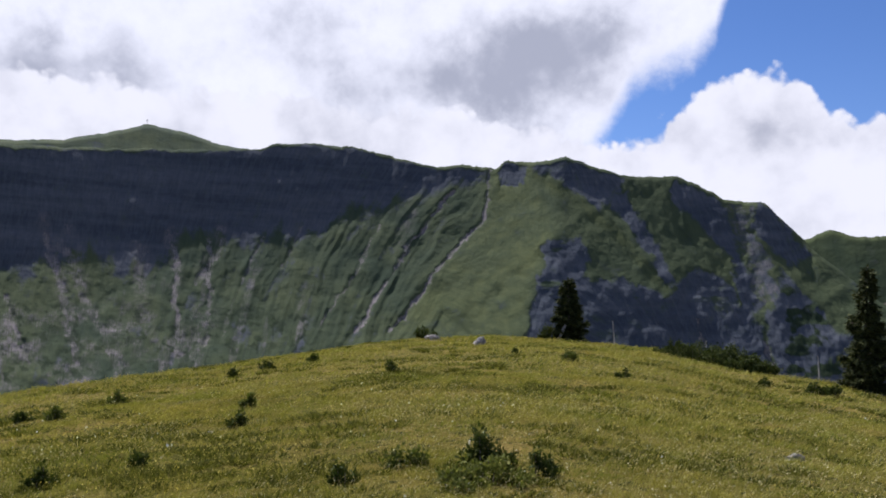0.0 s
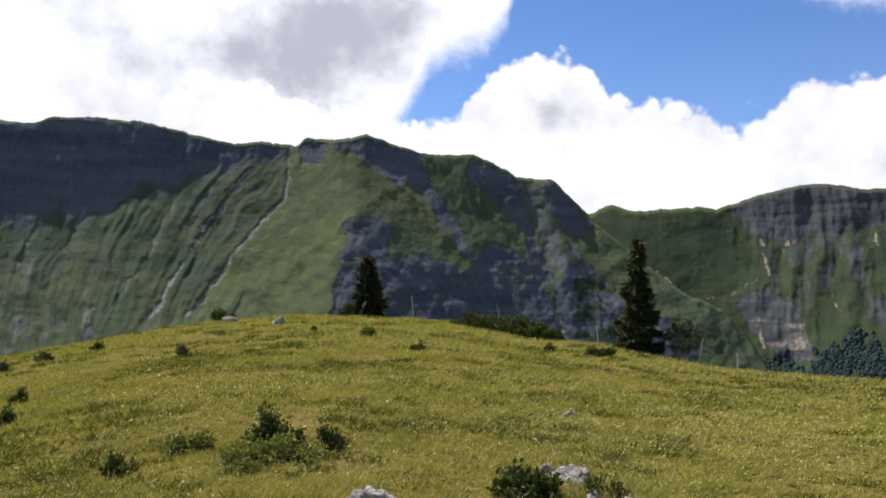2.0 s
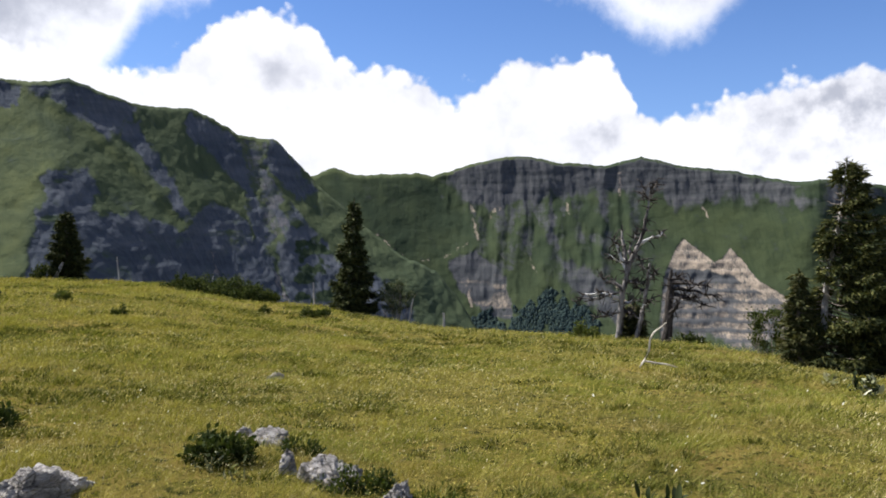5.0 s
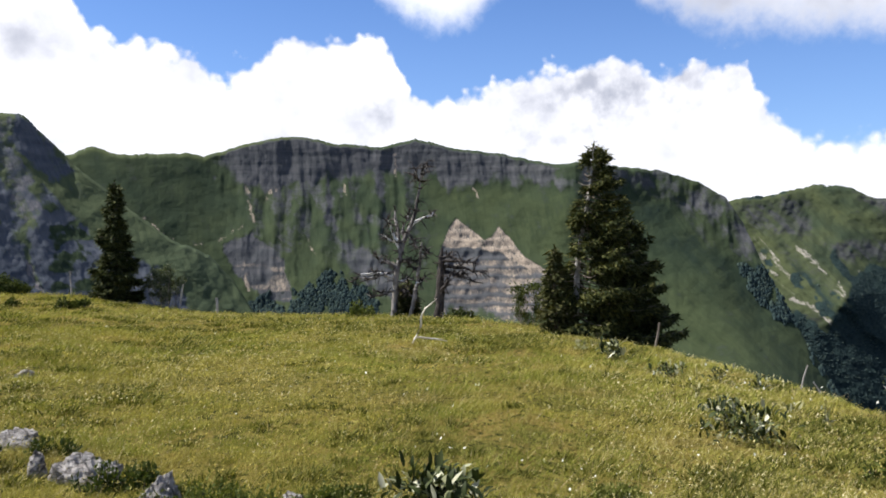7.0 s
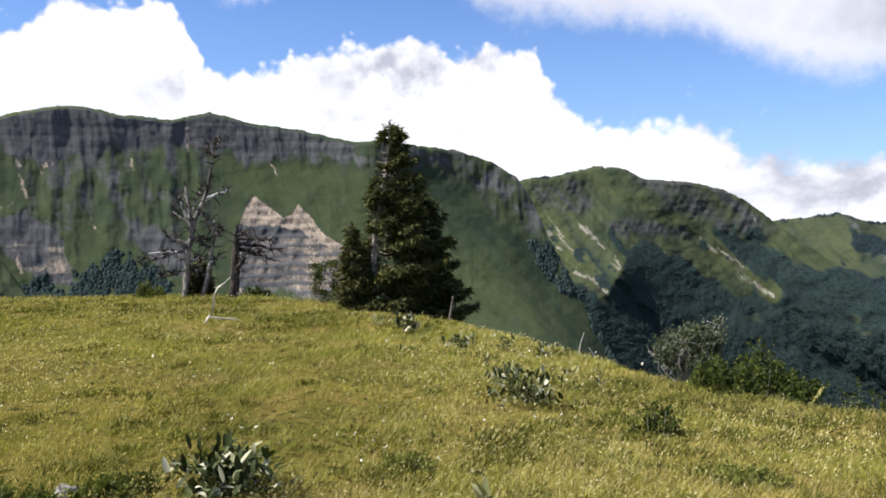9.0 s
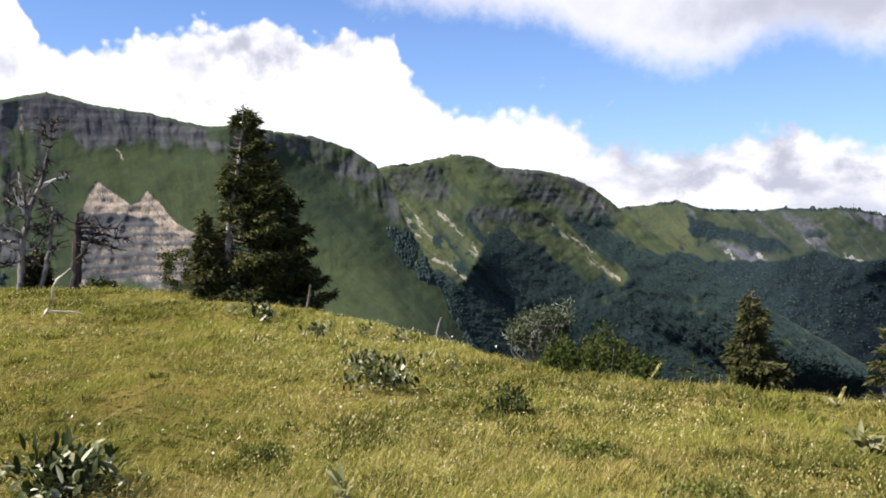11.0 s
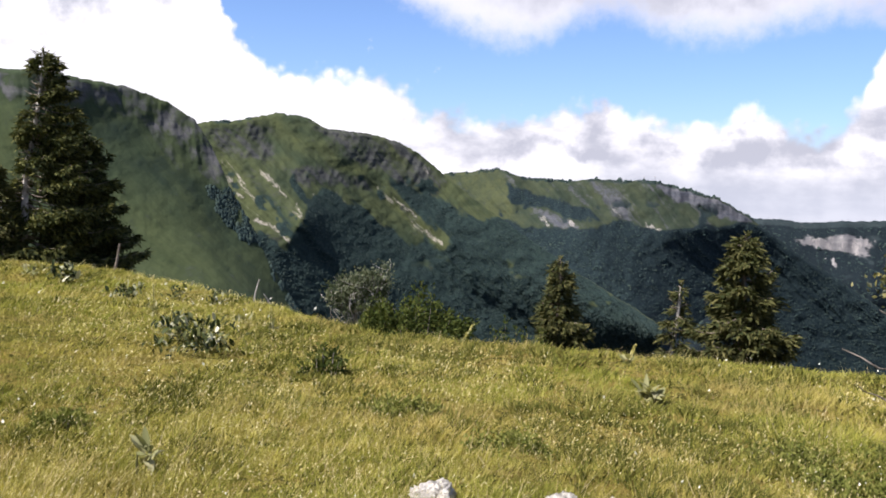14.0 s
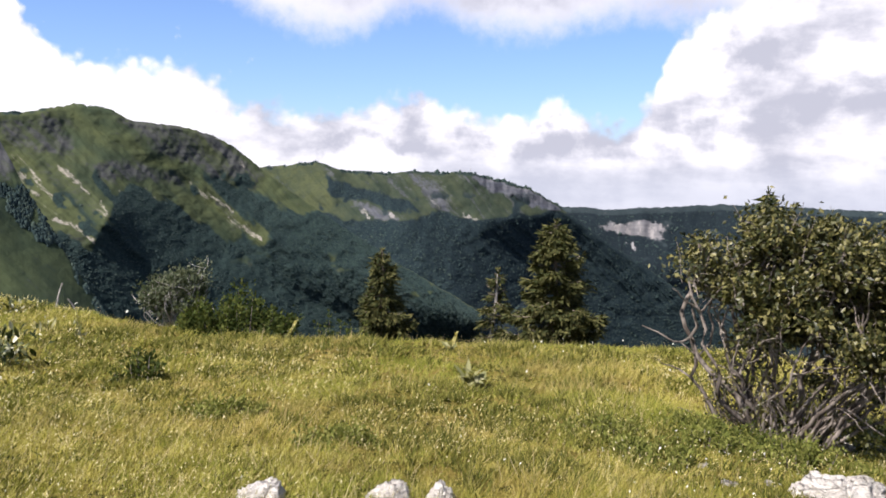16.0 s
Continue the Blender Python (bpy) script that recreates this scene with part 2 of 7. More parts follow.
def make_meadow_material():
    m, k, bs = material("meadow_turf")
    p = k.add("ShaderNodeTexCoord").outputs["Object"]
    big, mid, fine = k.noise(p, 0.16, 4.0), k.noise(p, 1.3, 5.0, 0.6), k.noise(p, 22.0, 5.0, 0.65)
    c = k.mix(k.step(big, 0.38, 0.62), (0.1428, 0.125, 0.0234), (0.2142, 0.16, 0.0429))
    c = k.mix(k.step(mid, 0.42, 0.68), c, (0.0867, 0.09, 0.0156))
    c = k.mix(k.step(fine, 0.45, 0.75), c, (0.2652, 0.2, 0.0624))
    c = k.mix(k.step(k.noise(p, 9.0, 3.0), 0.34, 0.5), (0.0306, 0.035, 0.0078), c)
    k.put(bs, "Base Color", c)
    k.put(bs, "Roughness", 0.9)
    k.put(bs, "Specular IOR Level", 0.02)
    bump = k.add("ShaderNodeBump", None, Strength=1.0, Distance=0.12, Height=k.math("ADD", fine, mid))
    k.put(bs, "Normal", bump)
    return m


def make_grass_material():
    """Blades by the million: each its own shade, in drifts of straw, olive and green."""
    m, k, bs = material("grass_blades")
    geo = k.add("ShaderNodeNewGeometry")
    rnd, pos = geo.outputs["Random Per Island"], geo.outputs["Position"]
    big, mid, small = k.noise(pos, 0.35, 5.0, 0.62), k.noise(pos, 0.8, 5.0, 0.65), k.noise(pos, 3.6, 3.0, 0.6)
    clod = k.noise(pos, 9.0, 3.0, 0.6)
    c = k.mix(k.step(rnd, 0.0, 0.55), (0.1377, 0.138, 0.025), (0.2958, 0.27, 0.0546))
    c = k.mix(k.step(rnd, 0.5, 1.0), c, (0.37, 0.335, 0.12))
    straw = k.mix(rnd, (0.2142, 0.17, 0.0507), (0.4284, 0.34, 0.1209))
    c = k.mix(k.math("MULTIPLY", k.step(mid, 0.5, 0.68, 0.0, 0.75), k.step(rnd, 0.05, 0.5)), c, straw)
    c = k.mix(k.step(big, 0.44, 0.6, 0.0, 0.75), c, k.mix(rnd, (0.1122, 0.13, 0.0218), (0.2652, 0.28, 0.0546)))
    c = k.mix(k.step(k.noise(pos, 0.5, 5.0, 0.65, 0.3), 0.52, 0.68, 0.0, 0.6), c, k.mix(rnd, (0.15, 0.115, 0.045), (0.33, 0.26, 0.115)))
    c = k.mix(k.step(k.noise(pos, 1.5, 5.0, 0.68, 0.3), 0.5, 0.64, 0.0, 0.75), c, k.mix(1.0, c, (0.6, 0.66, 0.5), "MULTIPLY"))
    c = k.mix(k.step(k.noise(pos, 2.3, 5.0, 0.68, 0.5), 0.52, 0.66, 0.0, 0.8), c, k.mix(1.0, c, (1.4, 1.34, 1.4), "MULTIPLY"))
    c = k.mix(k.step(small, 0.5, 0.68, 0.0, 0.7), c, k.mix(1.0, c, (0.74, 0.77, 0.64), "MULTIPLY"))
    c = k.mix(k.step(clod, 0.54, 0.7, 0.0, 0.6), c, k.mix(1.0, c, (0.58, 0.6, 0.54), "MULTIPLY"))
    k.put(bs, "Base Color", c)
    k.put(bs, "Roughness", 0.8)
    k.put(bs, "Specular IOR Level", 0.03)
    tr = k.add("ShaderNodeBsdfTranslucent", None, Color=k.mix(1.0, c, (1.1, 1.1, 0.6), "MULTIPLY"))
    mx = k.add("ShaderNodeMixShader", None, Fac=0.26, i1=bs, i2=tr)
    k.t.links.new(mx.outputs[0], k.t.nodes["Material Output"].inputs[0])
    return m


def make_mountain_material(name, grass_a, grass_b, rock_a, rock_b, scree, strata=0.08, wood=(0.024, 0.036, 0.02)):
    """Slopes of grass, rock and scree, told apart by the sheet's own attributes; runnels follow the fall of the slope."""
    m, k, bs = material(name)
    p = k.add("ShaderNodeTexCoord").outputs["Object"]
    at = lambda n: k.add("ShaderNodeAttribute", dict(attribute_name=n)).outputs["Fac"]
    sep = k.add("ShaderNodeSeparateXYZ", None, i0=p)
    n_big, n_mid, n_fine = k.noise(p, 0.006, 4.0), k.noise(p, 0.03, 5.0, 0.6), k.noise(p, 0.12, 6.0, 0.7)
    fall = k.add("ShaderNodeCombineXYZ", None, X=at("across"), Y=k.math("MULTIPLY", at("down"), 0.16)).outputs[0]
    run1, run2, run3 = k.noise(fall, 1.3, 5.0, 0.6, 0.4), k.noise(fall, 5.0, 5.0, 0.65, 0.3), k.noise(fall, 13.0, 4.0, 0.65, 0.4)
    n_tiny = k.noise(p, 0.38, 4.0, 0.65)
    # beds of rock lie level: noise stretched along the bedding
    st = k.add("ShaderNodeCombineXYZ", None, X=k.math("MULTIPLY", sep.outputs[0], 0.006), Y=k.math("MULTIPLY", sep.outputs[1], 0.006), Z=k.math("MULTIPLY", sep.outputs[2], strata))
    beds = k.noise(st.outputs[0], 1.0, 4.0, 0.6)
    dim = lambda c, f: k.mix(1.0, c, f, "MULTIPLY")
    grass = k.mix(k.step(k.math("ADD", k.math("MULTIPLY", n_mid, 0.5), k.math("MULTIPLY", n_big, 0.5)), 0.38, 0.62), grass_a, grass_b)
    # Sunlit slopes are painted with a lighter, yellower grass colour.
    grass = k.mix(k.math("MULTIPLY", at("lit_grass"), k.step(n_mid, 0.75, 0.3)), grass, dim(grass_b, (1.3, 1.22, 1.0)))
    grass = k.mix(k.step(run1, 0.44, 0.66, 0.0, 0.6), grass, dim(grass, (0.66, 0.72, 0.74)))
    grass = k.mix(k.step(run2, 0.46, 0.7, 0.0, 0.55), grass, dim(grass, (0.7, 0.76, 0.78)))
    grass = k.mix(k.step(n_fine, 0.42, 0.72, 0.0, 0.45), grass, dim(grass, (0.6, 0.67, 0.66)))
    grass = k.mix(k.step(beds, 0.45, 0.62, 0.0, 0.25), grass, dim(grass, (0.76, 0.78, 0.78)))
    grass = k.mix(k.step(n_tiny, 0.6, 0.74, 0.0, 0.25), grass, dim(grass, (0.6, 0.68, 0.62)))
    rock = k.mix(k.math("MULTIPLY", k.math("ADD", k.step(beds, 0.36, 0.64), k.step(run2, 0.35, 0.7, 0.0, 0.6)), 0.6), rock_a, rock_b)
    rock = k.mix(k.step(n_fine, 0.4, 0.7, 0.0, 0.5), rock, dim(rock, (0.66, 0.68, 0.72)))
    rock = k.mix(k.step(n_tiny, 0.42, 0.28, 0.0, 0.3), rock, dim(rock, (1.35, 1.32, 1.25)))
    rock = k.mix(k.step(run3, 0.52, 0.66, 0.0, 0.35), rock, dim(rock, (0.6, 0.62, 0.66)))
    off = lambda v, f: k.math("MULTIPLY", k.math("SUBTRACT", v, 0.5), f)
    jag = k.math("ADD", off(n_tiny, 0.35), k.math("ADD", off(n_fine, 0.8), k.math("ADD", off(n_mid, 0.6), off(run1, 0.8))))
    c = k.mix(k.step(k.math("ADD", at("rock"), k.math("MULTIPLY", jag, 1.5)), 0.15, 0.85), grass, rock)
    se = k.math("MULTIPLY", at("scree"), k.math("ADD", 1.0, k.math("ADD", off(n_fine, 3.2), off(run3, 2.6))))
    c = k.mix(k.step(se, 0.15, 0.95), c, dim(scree, k.mix(k.step(n_tiny, 0.35, 0.65), (0.75, 0.75, 0.76), (1.08, 1.06, 1.04))))
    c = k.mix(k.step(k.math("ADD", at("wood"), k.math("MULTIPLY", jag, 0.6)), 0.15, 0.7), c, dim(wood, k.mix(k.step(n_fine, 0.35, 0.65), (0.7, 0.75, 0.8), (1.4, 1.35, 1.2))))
    k.put(bs, "Base Color", c)
    k.put(bs, "Roughness", 0.95)
    k.put(bs, "Specular IOR Level", 0.05)
    h = k.math("ADD", k.math("ADD", k.math("MULTIPLY", n_fine, 0.7), n_mid), k.math("MULTIPLY", at("rock"), k.math("ADD", beds, run2)))
    k.put(bs, "Normal", k.add("ShaderNodeBump", None, Strength=0.4, Distance=3.0, Height=h))
    return m


def make_rock_material(name, pale, grey, dark):
    m, k, bs = material(name)
    p = k.add("ShaderNodeTexCoord").outputs["Object"]
    mp = k.add("ShaderNodeMapping", None, i0=p, Rotation=(0.3, 0.5, 0.2), Scale=(1.0, 1.0, 2.6)).outputs[0]
    n1, n2, n3 = k.noise(mp, 6.0, 7.0, 0.7, 0.6), k.noise(mp, 24.0, 6.0, 0.72, 0.4), k.noise(p, 2.5, 3.0)
    crev = k.add("ShaderNodeTexVoronoi", dict(feature="DISTANCE_TO_EDGE"), Scale=4.5, Randomness=1.0)
    k.t.links.new(mp, crev.inputs["Vector"])
    crack = k.step(k.math("ADD", crev.outputs["Distance"], k.math("MULTIPLY", n2, 0.16)), 0.05, 0.12)
    c = k.mix(k.step(n1, 0.38, 0.6), pale, grey)
    c = k.mix(k.step(n2, 0.5, 0.68, 0.0, 0.75), c, dark)
    c = k.mix(crack, dark, c)
    c = k.mix(k.step(n3, 0.56, 0.7, 0.0, 0.4), c, (0.26, 0.23, 0.13))
    k.put(bs, "Base Color", c)
    k.put(bs, "Roughness", 0.92)
    k.put(bs, "Specular IOR Level", 0.2)
    h = k.math("ADD", k.math("ADD", n1, n2), crack)
    k.put(bs, "Normal", k.add("ShaderNodeBump", None, Strength=1.0, Distance=0.06, Height=h))
    return m


def make_bark(name, a, b, scale=14.0):
    m, k, bs = material(name)
    p = k.add("ShaderNodeTexCoord").outputs["Object"]
    mp = k.add("ShaderNodeMapping", None, i0=p, Scale=(1.0, 1.0, 0.25)).outputs[0]
    n1, n2 = k.noise(mp, scale, 5.0, 0.65), k.noise(p, 2.2, 3.0)
    c = k.mix(k.step(n1, 0.38, 0.64), a, b)
    c = k.mix(k.step(n2, 0.5, 0.7, 0.0, 0.6), c, tuple(0.5 * q for q in b))
    k.put(bs, "Base Color", c)
    k.put(bs, "Roughness", 0.9)
    k.put(bs, "Specular IOR Level", 0.1)
    k.put(bs, "Normal", k.add("ShaderNodeBump", None, Strength=0.8, Distance=0.02, Height=n1))
    return m


MEADOW = make_meadow_material()
LIMESTONE = make_rock_material("limestone", (0.54, 0.51, 0.47), (0.27, 0.25, 0.23), (0.05, 0.045, 0.04))
WHITE_STONE = make_rock_material("white_limestone", (0.78, 0.75, 0.69), (0.62, 0.58, 0.52), (0.24, 0.22, 0.2))
# Cliff rock is kept dark slate blue: shade and haze in its colour.
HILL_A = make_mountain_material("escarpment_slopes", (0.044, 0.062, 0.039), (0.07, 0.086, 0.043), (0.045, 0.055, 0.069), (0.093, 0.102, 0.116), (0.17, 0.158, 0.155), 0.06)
HILL_B = make_mountain_material("cirque_slopes", (0.03, 0.043, 0.024), (0.043, 0.056, 0.027), (0.044, 0.048, 0.051), (0.09, 0.091, 0.092), (0.28, 0.235, 0.18), 0.1, (0.014, 0.023, 0.018))
# Blue haze and cloud shade are mixed into the wood and plateau colours.
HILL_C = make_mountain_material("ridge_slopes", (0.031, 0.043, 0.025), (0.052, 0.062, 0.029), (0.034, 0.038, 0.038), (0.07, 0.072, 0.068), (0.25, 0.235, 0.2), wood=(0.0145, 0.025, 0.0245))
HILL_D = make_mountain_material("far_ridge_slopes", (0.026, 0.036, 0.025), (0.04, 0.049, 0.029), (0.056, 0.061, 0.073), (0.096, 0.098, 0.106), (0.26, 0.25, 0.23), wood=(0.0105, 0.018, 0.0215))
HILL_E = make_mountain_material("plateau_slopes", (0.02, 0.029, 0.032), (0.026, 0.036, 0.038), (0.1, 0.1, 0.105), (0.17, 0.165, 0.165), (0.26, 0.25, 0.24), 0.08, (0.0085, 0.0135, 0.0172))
# The floor's near-black blue has cloud shade and haze put into it.
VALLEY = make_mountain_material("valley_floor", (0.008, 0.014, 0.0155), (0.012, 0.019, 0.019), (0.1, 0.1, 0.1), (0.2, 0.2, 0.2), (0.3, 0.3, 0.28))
SPRUCE_BARK = make_bark("spruce_bark", (0.2, 0.17, 0.14), (0.09, 0.075, 0.06))
DEAD_WOOD = make_bark("bleached_wood", (0.42, 0.4, 0.37), (0.2, 0.185, 0.17))
GREY_BARK = make_bark("grey_bark", (0.24, 0.21, 0.18), (0.1, 0.085, 0.07))
DARK_WOOD = make_bark("dark_dead_wood", (0.075, 0.065, 0.058), (0.02, 0.018, 0.016))
SHRUB_BARK = make_bark("shrub_bark", (0.21, 0.185, 0.16), (0.075, 0.062, 0.052))
NEEDLES = leafy("spruce_needles", [(0.011, 0.017, 0.006), (0.024, 0.033, 0.01), (0.044, 0.053, 0.017), (0.075, 0.08, 0.026)], 0.75, 0.12, 0.1)
# Sunlight is in this colour: a lighter, yellower copy of the needles above.
NEEDLES_OLIVE = leafy("sunlit_spruce_needles", [(0.022, 0.03, 0.01), (0.05, 0.054, 0.018), (0.1, 0.095, 0.035)], 0.75, 0.15, 0.1)
NEEDLES_MIXED = leafy("windward_spruce_needles", [(0.012, 0.018, 0.006), (0.03, 0.038, 0.011), (0.06, 0.066, 0.019), (0.11, 0.108, 0.032)], 0.75, 0.12, 0.1)
GRASS = make_grass_material()

# ---- the meadow ----
# bearing: distance to the brow of the hill, and how far below level it is seen
BROW_R = along([(-180, 22), (-150, 20), (-125, 14), (-112, 12), (-102, 11), (-94, 11), (-86, 11.5), (-79, 12.5), (-72, 15), (-64, 19), (-56, 22), (-48, 25), (-40, 27), (-32, 29), (-25, 32), (-15, 38), (-5, 42), (8, 38), (16, 34), (25, 30), (60, 26), (180, 22)])
BROW_EL = along([(-180, -8), (-150, -10), (-124, -11.8), (-112, -12.0), (-102, -12.6), (-95, -12.4), (-87, -12.05), (-79, -11.2), (-71, -9.2), (-64, -7.6), (-56, -6.3), (-48.5, -5.6), (-40, -5.2), (-33, -4.95), (-25, -3.55), (-21, -3.15), (-14.5, -1.95), (-9, -1.6), (-3.5, -1.45), (2, -1.85), (8, -2.7), (15, -3.95), (22, -4.9), (28, -5.7), (60, -8), (180, -8)])


def ground(az, r, rough=True):
    """Height of the hill at bearing and distance."""
    az, r = np.asarray(az, float), np.asarray(r, float)
    rc = BROW_R(az)
    te = np.tan(np.radians(BROW_EL(az) - 0.25))
    zc = EYE + rc * te
    inner = zc * (r / rc)
    past = np.maximum(r - rc, 0)
    outer = zc + past * (te - 0.10) - 0.004 * np.minimum(past, 60) ** 2 - 0.45 * np.maximum(past - 60, 0)
    z = np.where(r < rc, inner, outer)
    if rough:
        x, y = -np.sin(np.radians(az)) * r, np.cos(np.radians(az)) * r
        fade = np.clip(r / 8, 0, 1)
        z = z + fade * (0.10 * fbm(x * 0.3, y * 0.3, 3, 5) + 0.035 * fbm(x * 1.6, y * 1.6, 3, 9) + 0.022 * fbm(x * 5.5, y * 5.5, 2, 11))
    return z


def stand(az, r, sink=0.0):
    return Vector(place(az, r, float(ground(az, r)) - sink))


def make_ground():
    azs = np.concatenate([np.arange(-180, -130, 2.0), np.arange(-130, 35, 0.4), np.arange(35, 180.1, 2.5)])
    azs[-1] = 180
    rs = np.concatenate([[0.05], np.geomspace(0.6, 60, 190), np.linspace(64, 330, 40)])
    A, R = np.meshgrid(azs, rs, indexing="ij")
    Z = ground(A, R)
    V = np.stack([-np.sin(np.radians(A)) * R, np.cos(np.radians(A)) * R, Z], -1).reshape(-1, 3)
    ob = new("ground", mesh_of("ground", V, grid_faces(*A.shape)[:, ::-1], True))
    ob.data.materials.append(MEADOW)
    return tagged(ob, "sloping alpine pasture of rough yellow-green grass", "meadow", kind="structure")


make_ground()

# ---- the mountains ----


def band(A, E, path, width):
    """1 along a path of (bearing, elevation) points, falling to 0 at its width."""
    best = np.full(A.shape, 9.0)
    for (a0, e0), (a1, e1) in zip(path[:-1], path[1:]):
        da, de = a1 - a0, e1 - e0
        u = np.clip(((A - a0) * da + (E - e0) * de) / (da * da + de * de), 0, 1)
        best = np.minimum(best, np.hypot(A - a0 - u * da, E - e0 - u * de))
    return np.clip(1 - best / width, 0, 1)


def area(A, E, *corners, soft=0.25):
    """1 inside an outline of (bearing, elevation) corners, 0 outside, with a soft rim."""
    inside, near = np.zeros(A.shape, bool), np.full(A.shape, 99.0)
    for (a0, e0), (a1, e1) in zip(corners, corners[1:] + corners[:1]):
        da, de = a1 - a0, e1 - e0
        u = np.clip(((A - a0) * da + (E - e0) * de) / (da * da + de * de), 0, 1)
        near = np.minimum(near, np.hypot(A - a0 - u * da, E - e0 - u * de))
        if de:
            inside ^= ((e0 > E) != (e1 > E)) & (A < a0 + (E - e0) * da / de)
    return sstep(np.where(inside, near, -near), -soft, soft)


def warp(A, E, amount, scale, seed):
    """Bends a face's own coordinates, in wide sweeps and small jags, so that no edge runs dead straight."""
    a = A + amount * fbm(A * scale, E * scale, 3, seed) + 0.55 * amount * fbm(A * scale * 5, E * scale * 4, 4, seed + 8, 0.65)
    e = E + amount * 0.8 * fbm(A * scale + 31, E * scale + 7, 3, seed + 1) + 0.55 * amount * fbm(A * scale * 5 + 3, E * scale * 4, 4, seed + 9, 0.65)
    return a, e


def settle(along_e, along_a, hold):
    """The sheet whose steps, up and across, come closest to those asked for (least squares, free edges)."""
    n, m = along_a.shape[0] + 1, along_e.shape[1] + 1
    rhs = np.zeros((n, m))
    rhs[:, 1:] += along_e
    rhs[:, :-1] -= along_e
    rhs[1:] += hold * along_a
    rhs[:-1] -= hold * along_a
    full = np.concatenate([rhs, rhs[::-1]], 0)
    full = np.concatenate([full, full[:, ::-1]], 1)
    ka = 2 - 2 * np.cos(2 * np.pi * np.fft.fftfreq(2 * n))
    ke = 2 - 2 * np.cos(2 * np.pi * np.fft.fftfreq(2 * m))
    den = hold * ka[:, None] + ke[None, :]
    den[0, 0] = 1.0
    spec = np.fft.fft2(full) / den
    spec[0, 0] = 0
    return np.real(np.fft.ifft2(spec))[:n, :m]


def make_face(name, crest, base_el, azs, n_el, form_of, mat, label, back=260.0, skirt=True, slant=None, hold=0.35):
    """A mountain face that rises from its foot at base_el to its crest. form_of gives, for every bearing and elevation, how fast the slope
    recedes upwards and to the left (metres a degree), its fine relief, its distance at one place, and what covers it."""
    top = along(crest)(azs) + 0.10 * fbm(azs * 1.7, 0 * azs, 4, 3) + 0.05 * fbm(azs * 9, 0 * azs, 2, 4)
    u = np.linspace(0, 1, n_el)
    A = np.repeat(azs[:, None], n_el, 1)
    E = base_el + (top[:, None] - base_el) * u[None, :]
    form = form_of(A, E, top[:, None])
    P, Q = form["up"], form["left"]
    step_e = 0.5 * (P[:, 1:] + P[:, :-1]) * np.diff(E, axis=1)
    step_a = 0.5 * (Q[1:] + Q[:-1]) * np.diff(A, axis=0) + 0.5 * (P[1:] + P[:-1]) * np.diff(E, axis=0)
    R = settle(step_e, step_a, hold)
    a0, e0, r0 = form["anchor"]
    i0 = int(np.argmin(np.abs(azs - a0)))
    R = R + r0 - np.interp(e0, E[i0], R[i0]) + form["relief"]
    R = R + form.get("rim", 16) * sstep(E, top[:, None] - 0.22, top[:, None])
    masks = form["masks"]
    masks["across"], masks["down"] = (slant(A, E) if slant else A), E
    Z = EYE + R * np.tan(np.radians(E))
    # behind the crest the ground falls away; below the foot it runs down to the valley
    cols_r, cols_z = [R], [Z]
    for k in (0.12, 0.5, 1.0):
        cols_r.append(R[:, -1:] + back * k)
        cols_z.append(Z[:, -1:] - back * k * (0.06 + 0.3 * k))
    if skirt:
        lo_r, lo_z = [], []
        for k in (1.0, 0.5):
            drop = (Z[:, :1] + 760.0) * k
            lo_r.append(R[:, :1] - np.clip(drop, 0, None) * 0.45)
            lo_z.append(Z[:, :1] - drop)
        cols_r, cols_z = lo_r + cols_r, lo_z + cols_z
    RR, ZZ = np.concatenate(cols_r, 1), np.concatenate(cols_z, 1)
    AA = np.repeat(azs[:, None], RR.shape[1], 1)
    V = np.stack([-np.sin(np.radians(AA)) * RR, np.cos(np.radians(AA)) * RR, ZZ], -1).reshape(-1, 3)
    lead = 2 if skirt else 0
    full = {k: np.concatenate([np.repeat(v[:, :1], lead, 1), v, np.repeat(v[:, -1:] * (k in ("across", "down")), 3, 1)], 1) for k, v in masks.items()}
    ob = new(name, mesh_of(name, V, grid_faces(*RR.shape)[:, ::-1], True, full))
    ob.data.materials.append(mat)
    tagged(ob, label, "mountain", kind="structure")
    return dict(A=A, E=E, R=R, Z=Z, masks=masks, ob=ob)


def most(*fields):
    out = fields[0]
    for f in fields[1:]:
        out = np.maximum(out, f)
    return out


CREST_A = [(60, 8.5), (40, 8.9), (25.8, 9.5), (13.4, 10.5), (12.1, 10.95), (9.9, 11.2), (6.4, 11.1), (4.0, 10.6), (0.8, 9.95), (-1.2, 10.15), (-3.4, 10.0), (-4.2, 10.6), (-6.0, 10.4),
           (-8.3, 10.85), (-10.7, 10.05), (-12.3, 9.55), (-15.9, 9.45), (-17.3, 8.85), (-18.9, 7.9), (-21.4, 7.65), (-22.4, 6.6), (-23.6, 5.4), (-24.6, 4.3), (-26.2, 3.0), (-28.2, 1.3), (-30.1, -0.2), (-32.5, -1.3), (-34, -3), (-37, -8)]
FOOT_A = along([(60, 1), (28.6, 1.7), (26.7, 2.0), (23.9, 3.4), (21.4, 1.6), (19.0, 3.1), (17.7, 4.6), (15.1, 4.5), (11.3, 5.0), (9.0, 5.6), (5.9, 6.7), (3.6, 8.1), (0.4, 8.9), (-2.3, 9.8), (-6, 11.5), (-37, 11.5)])


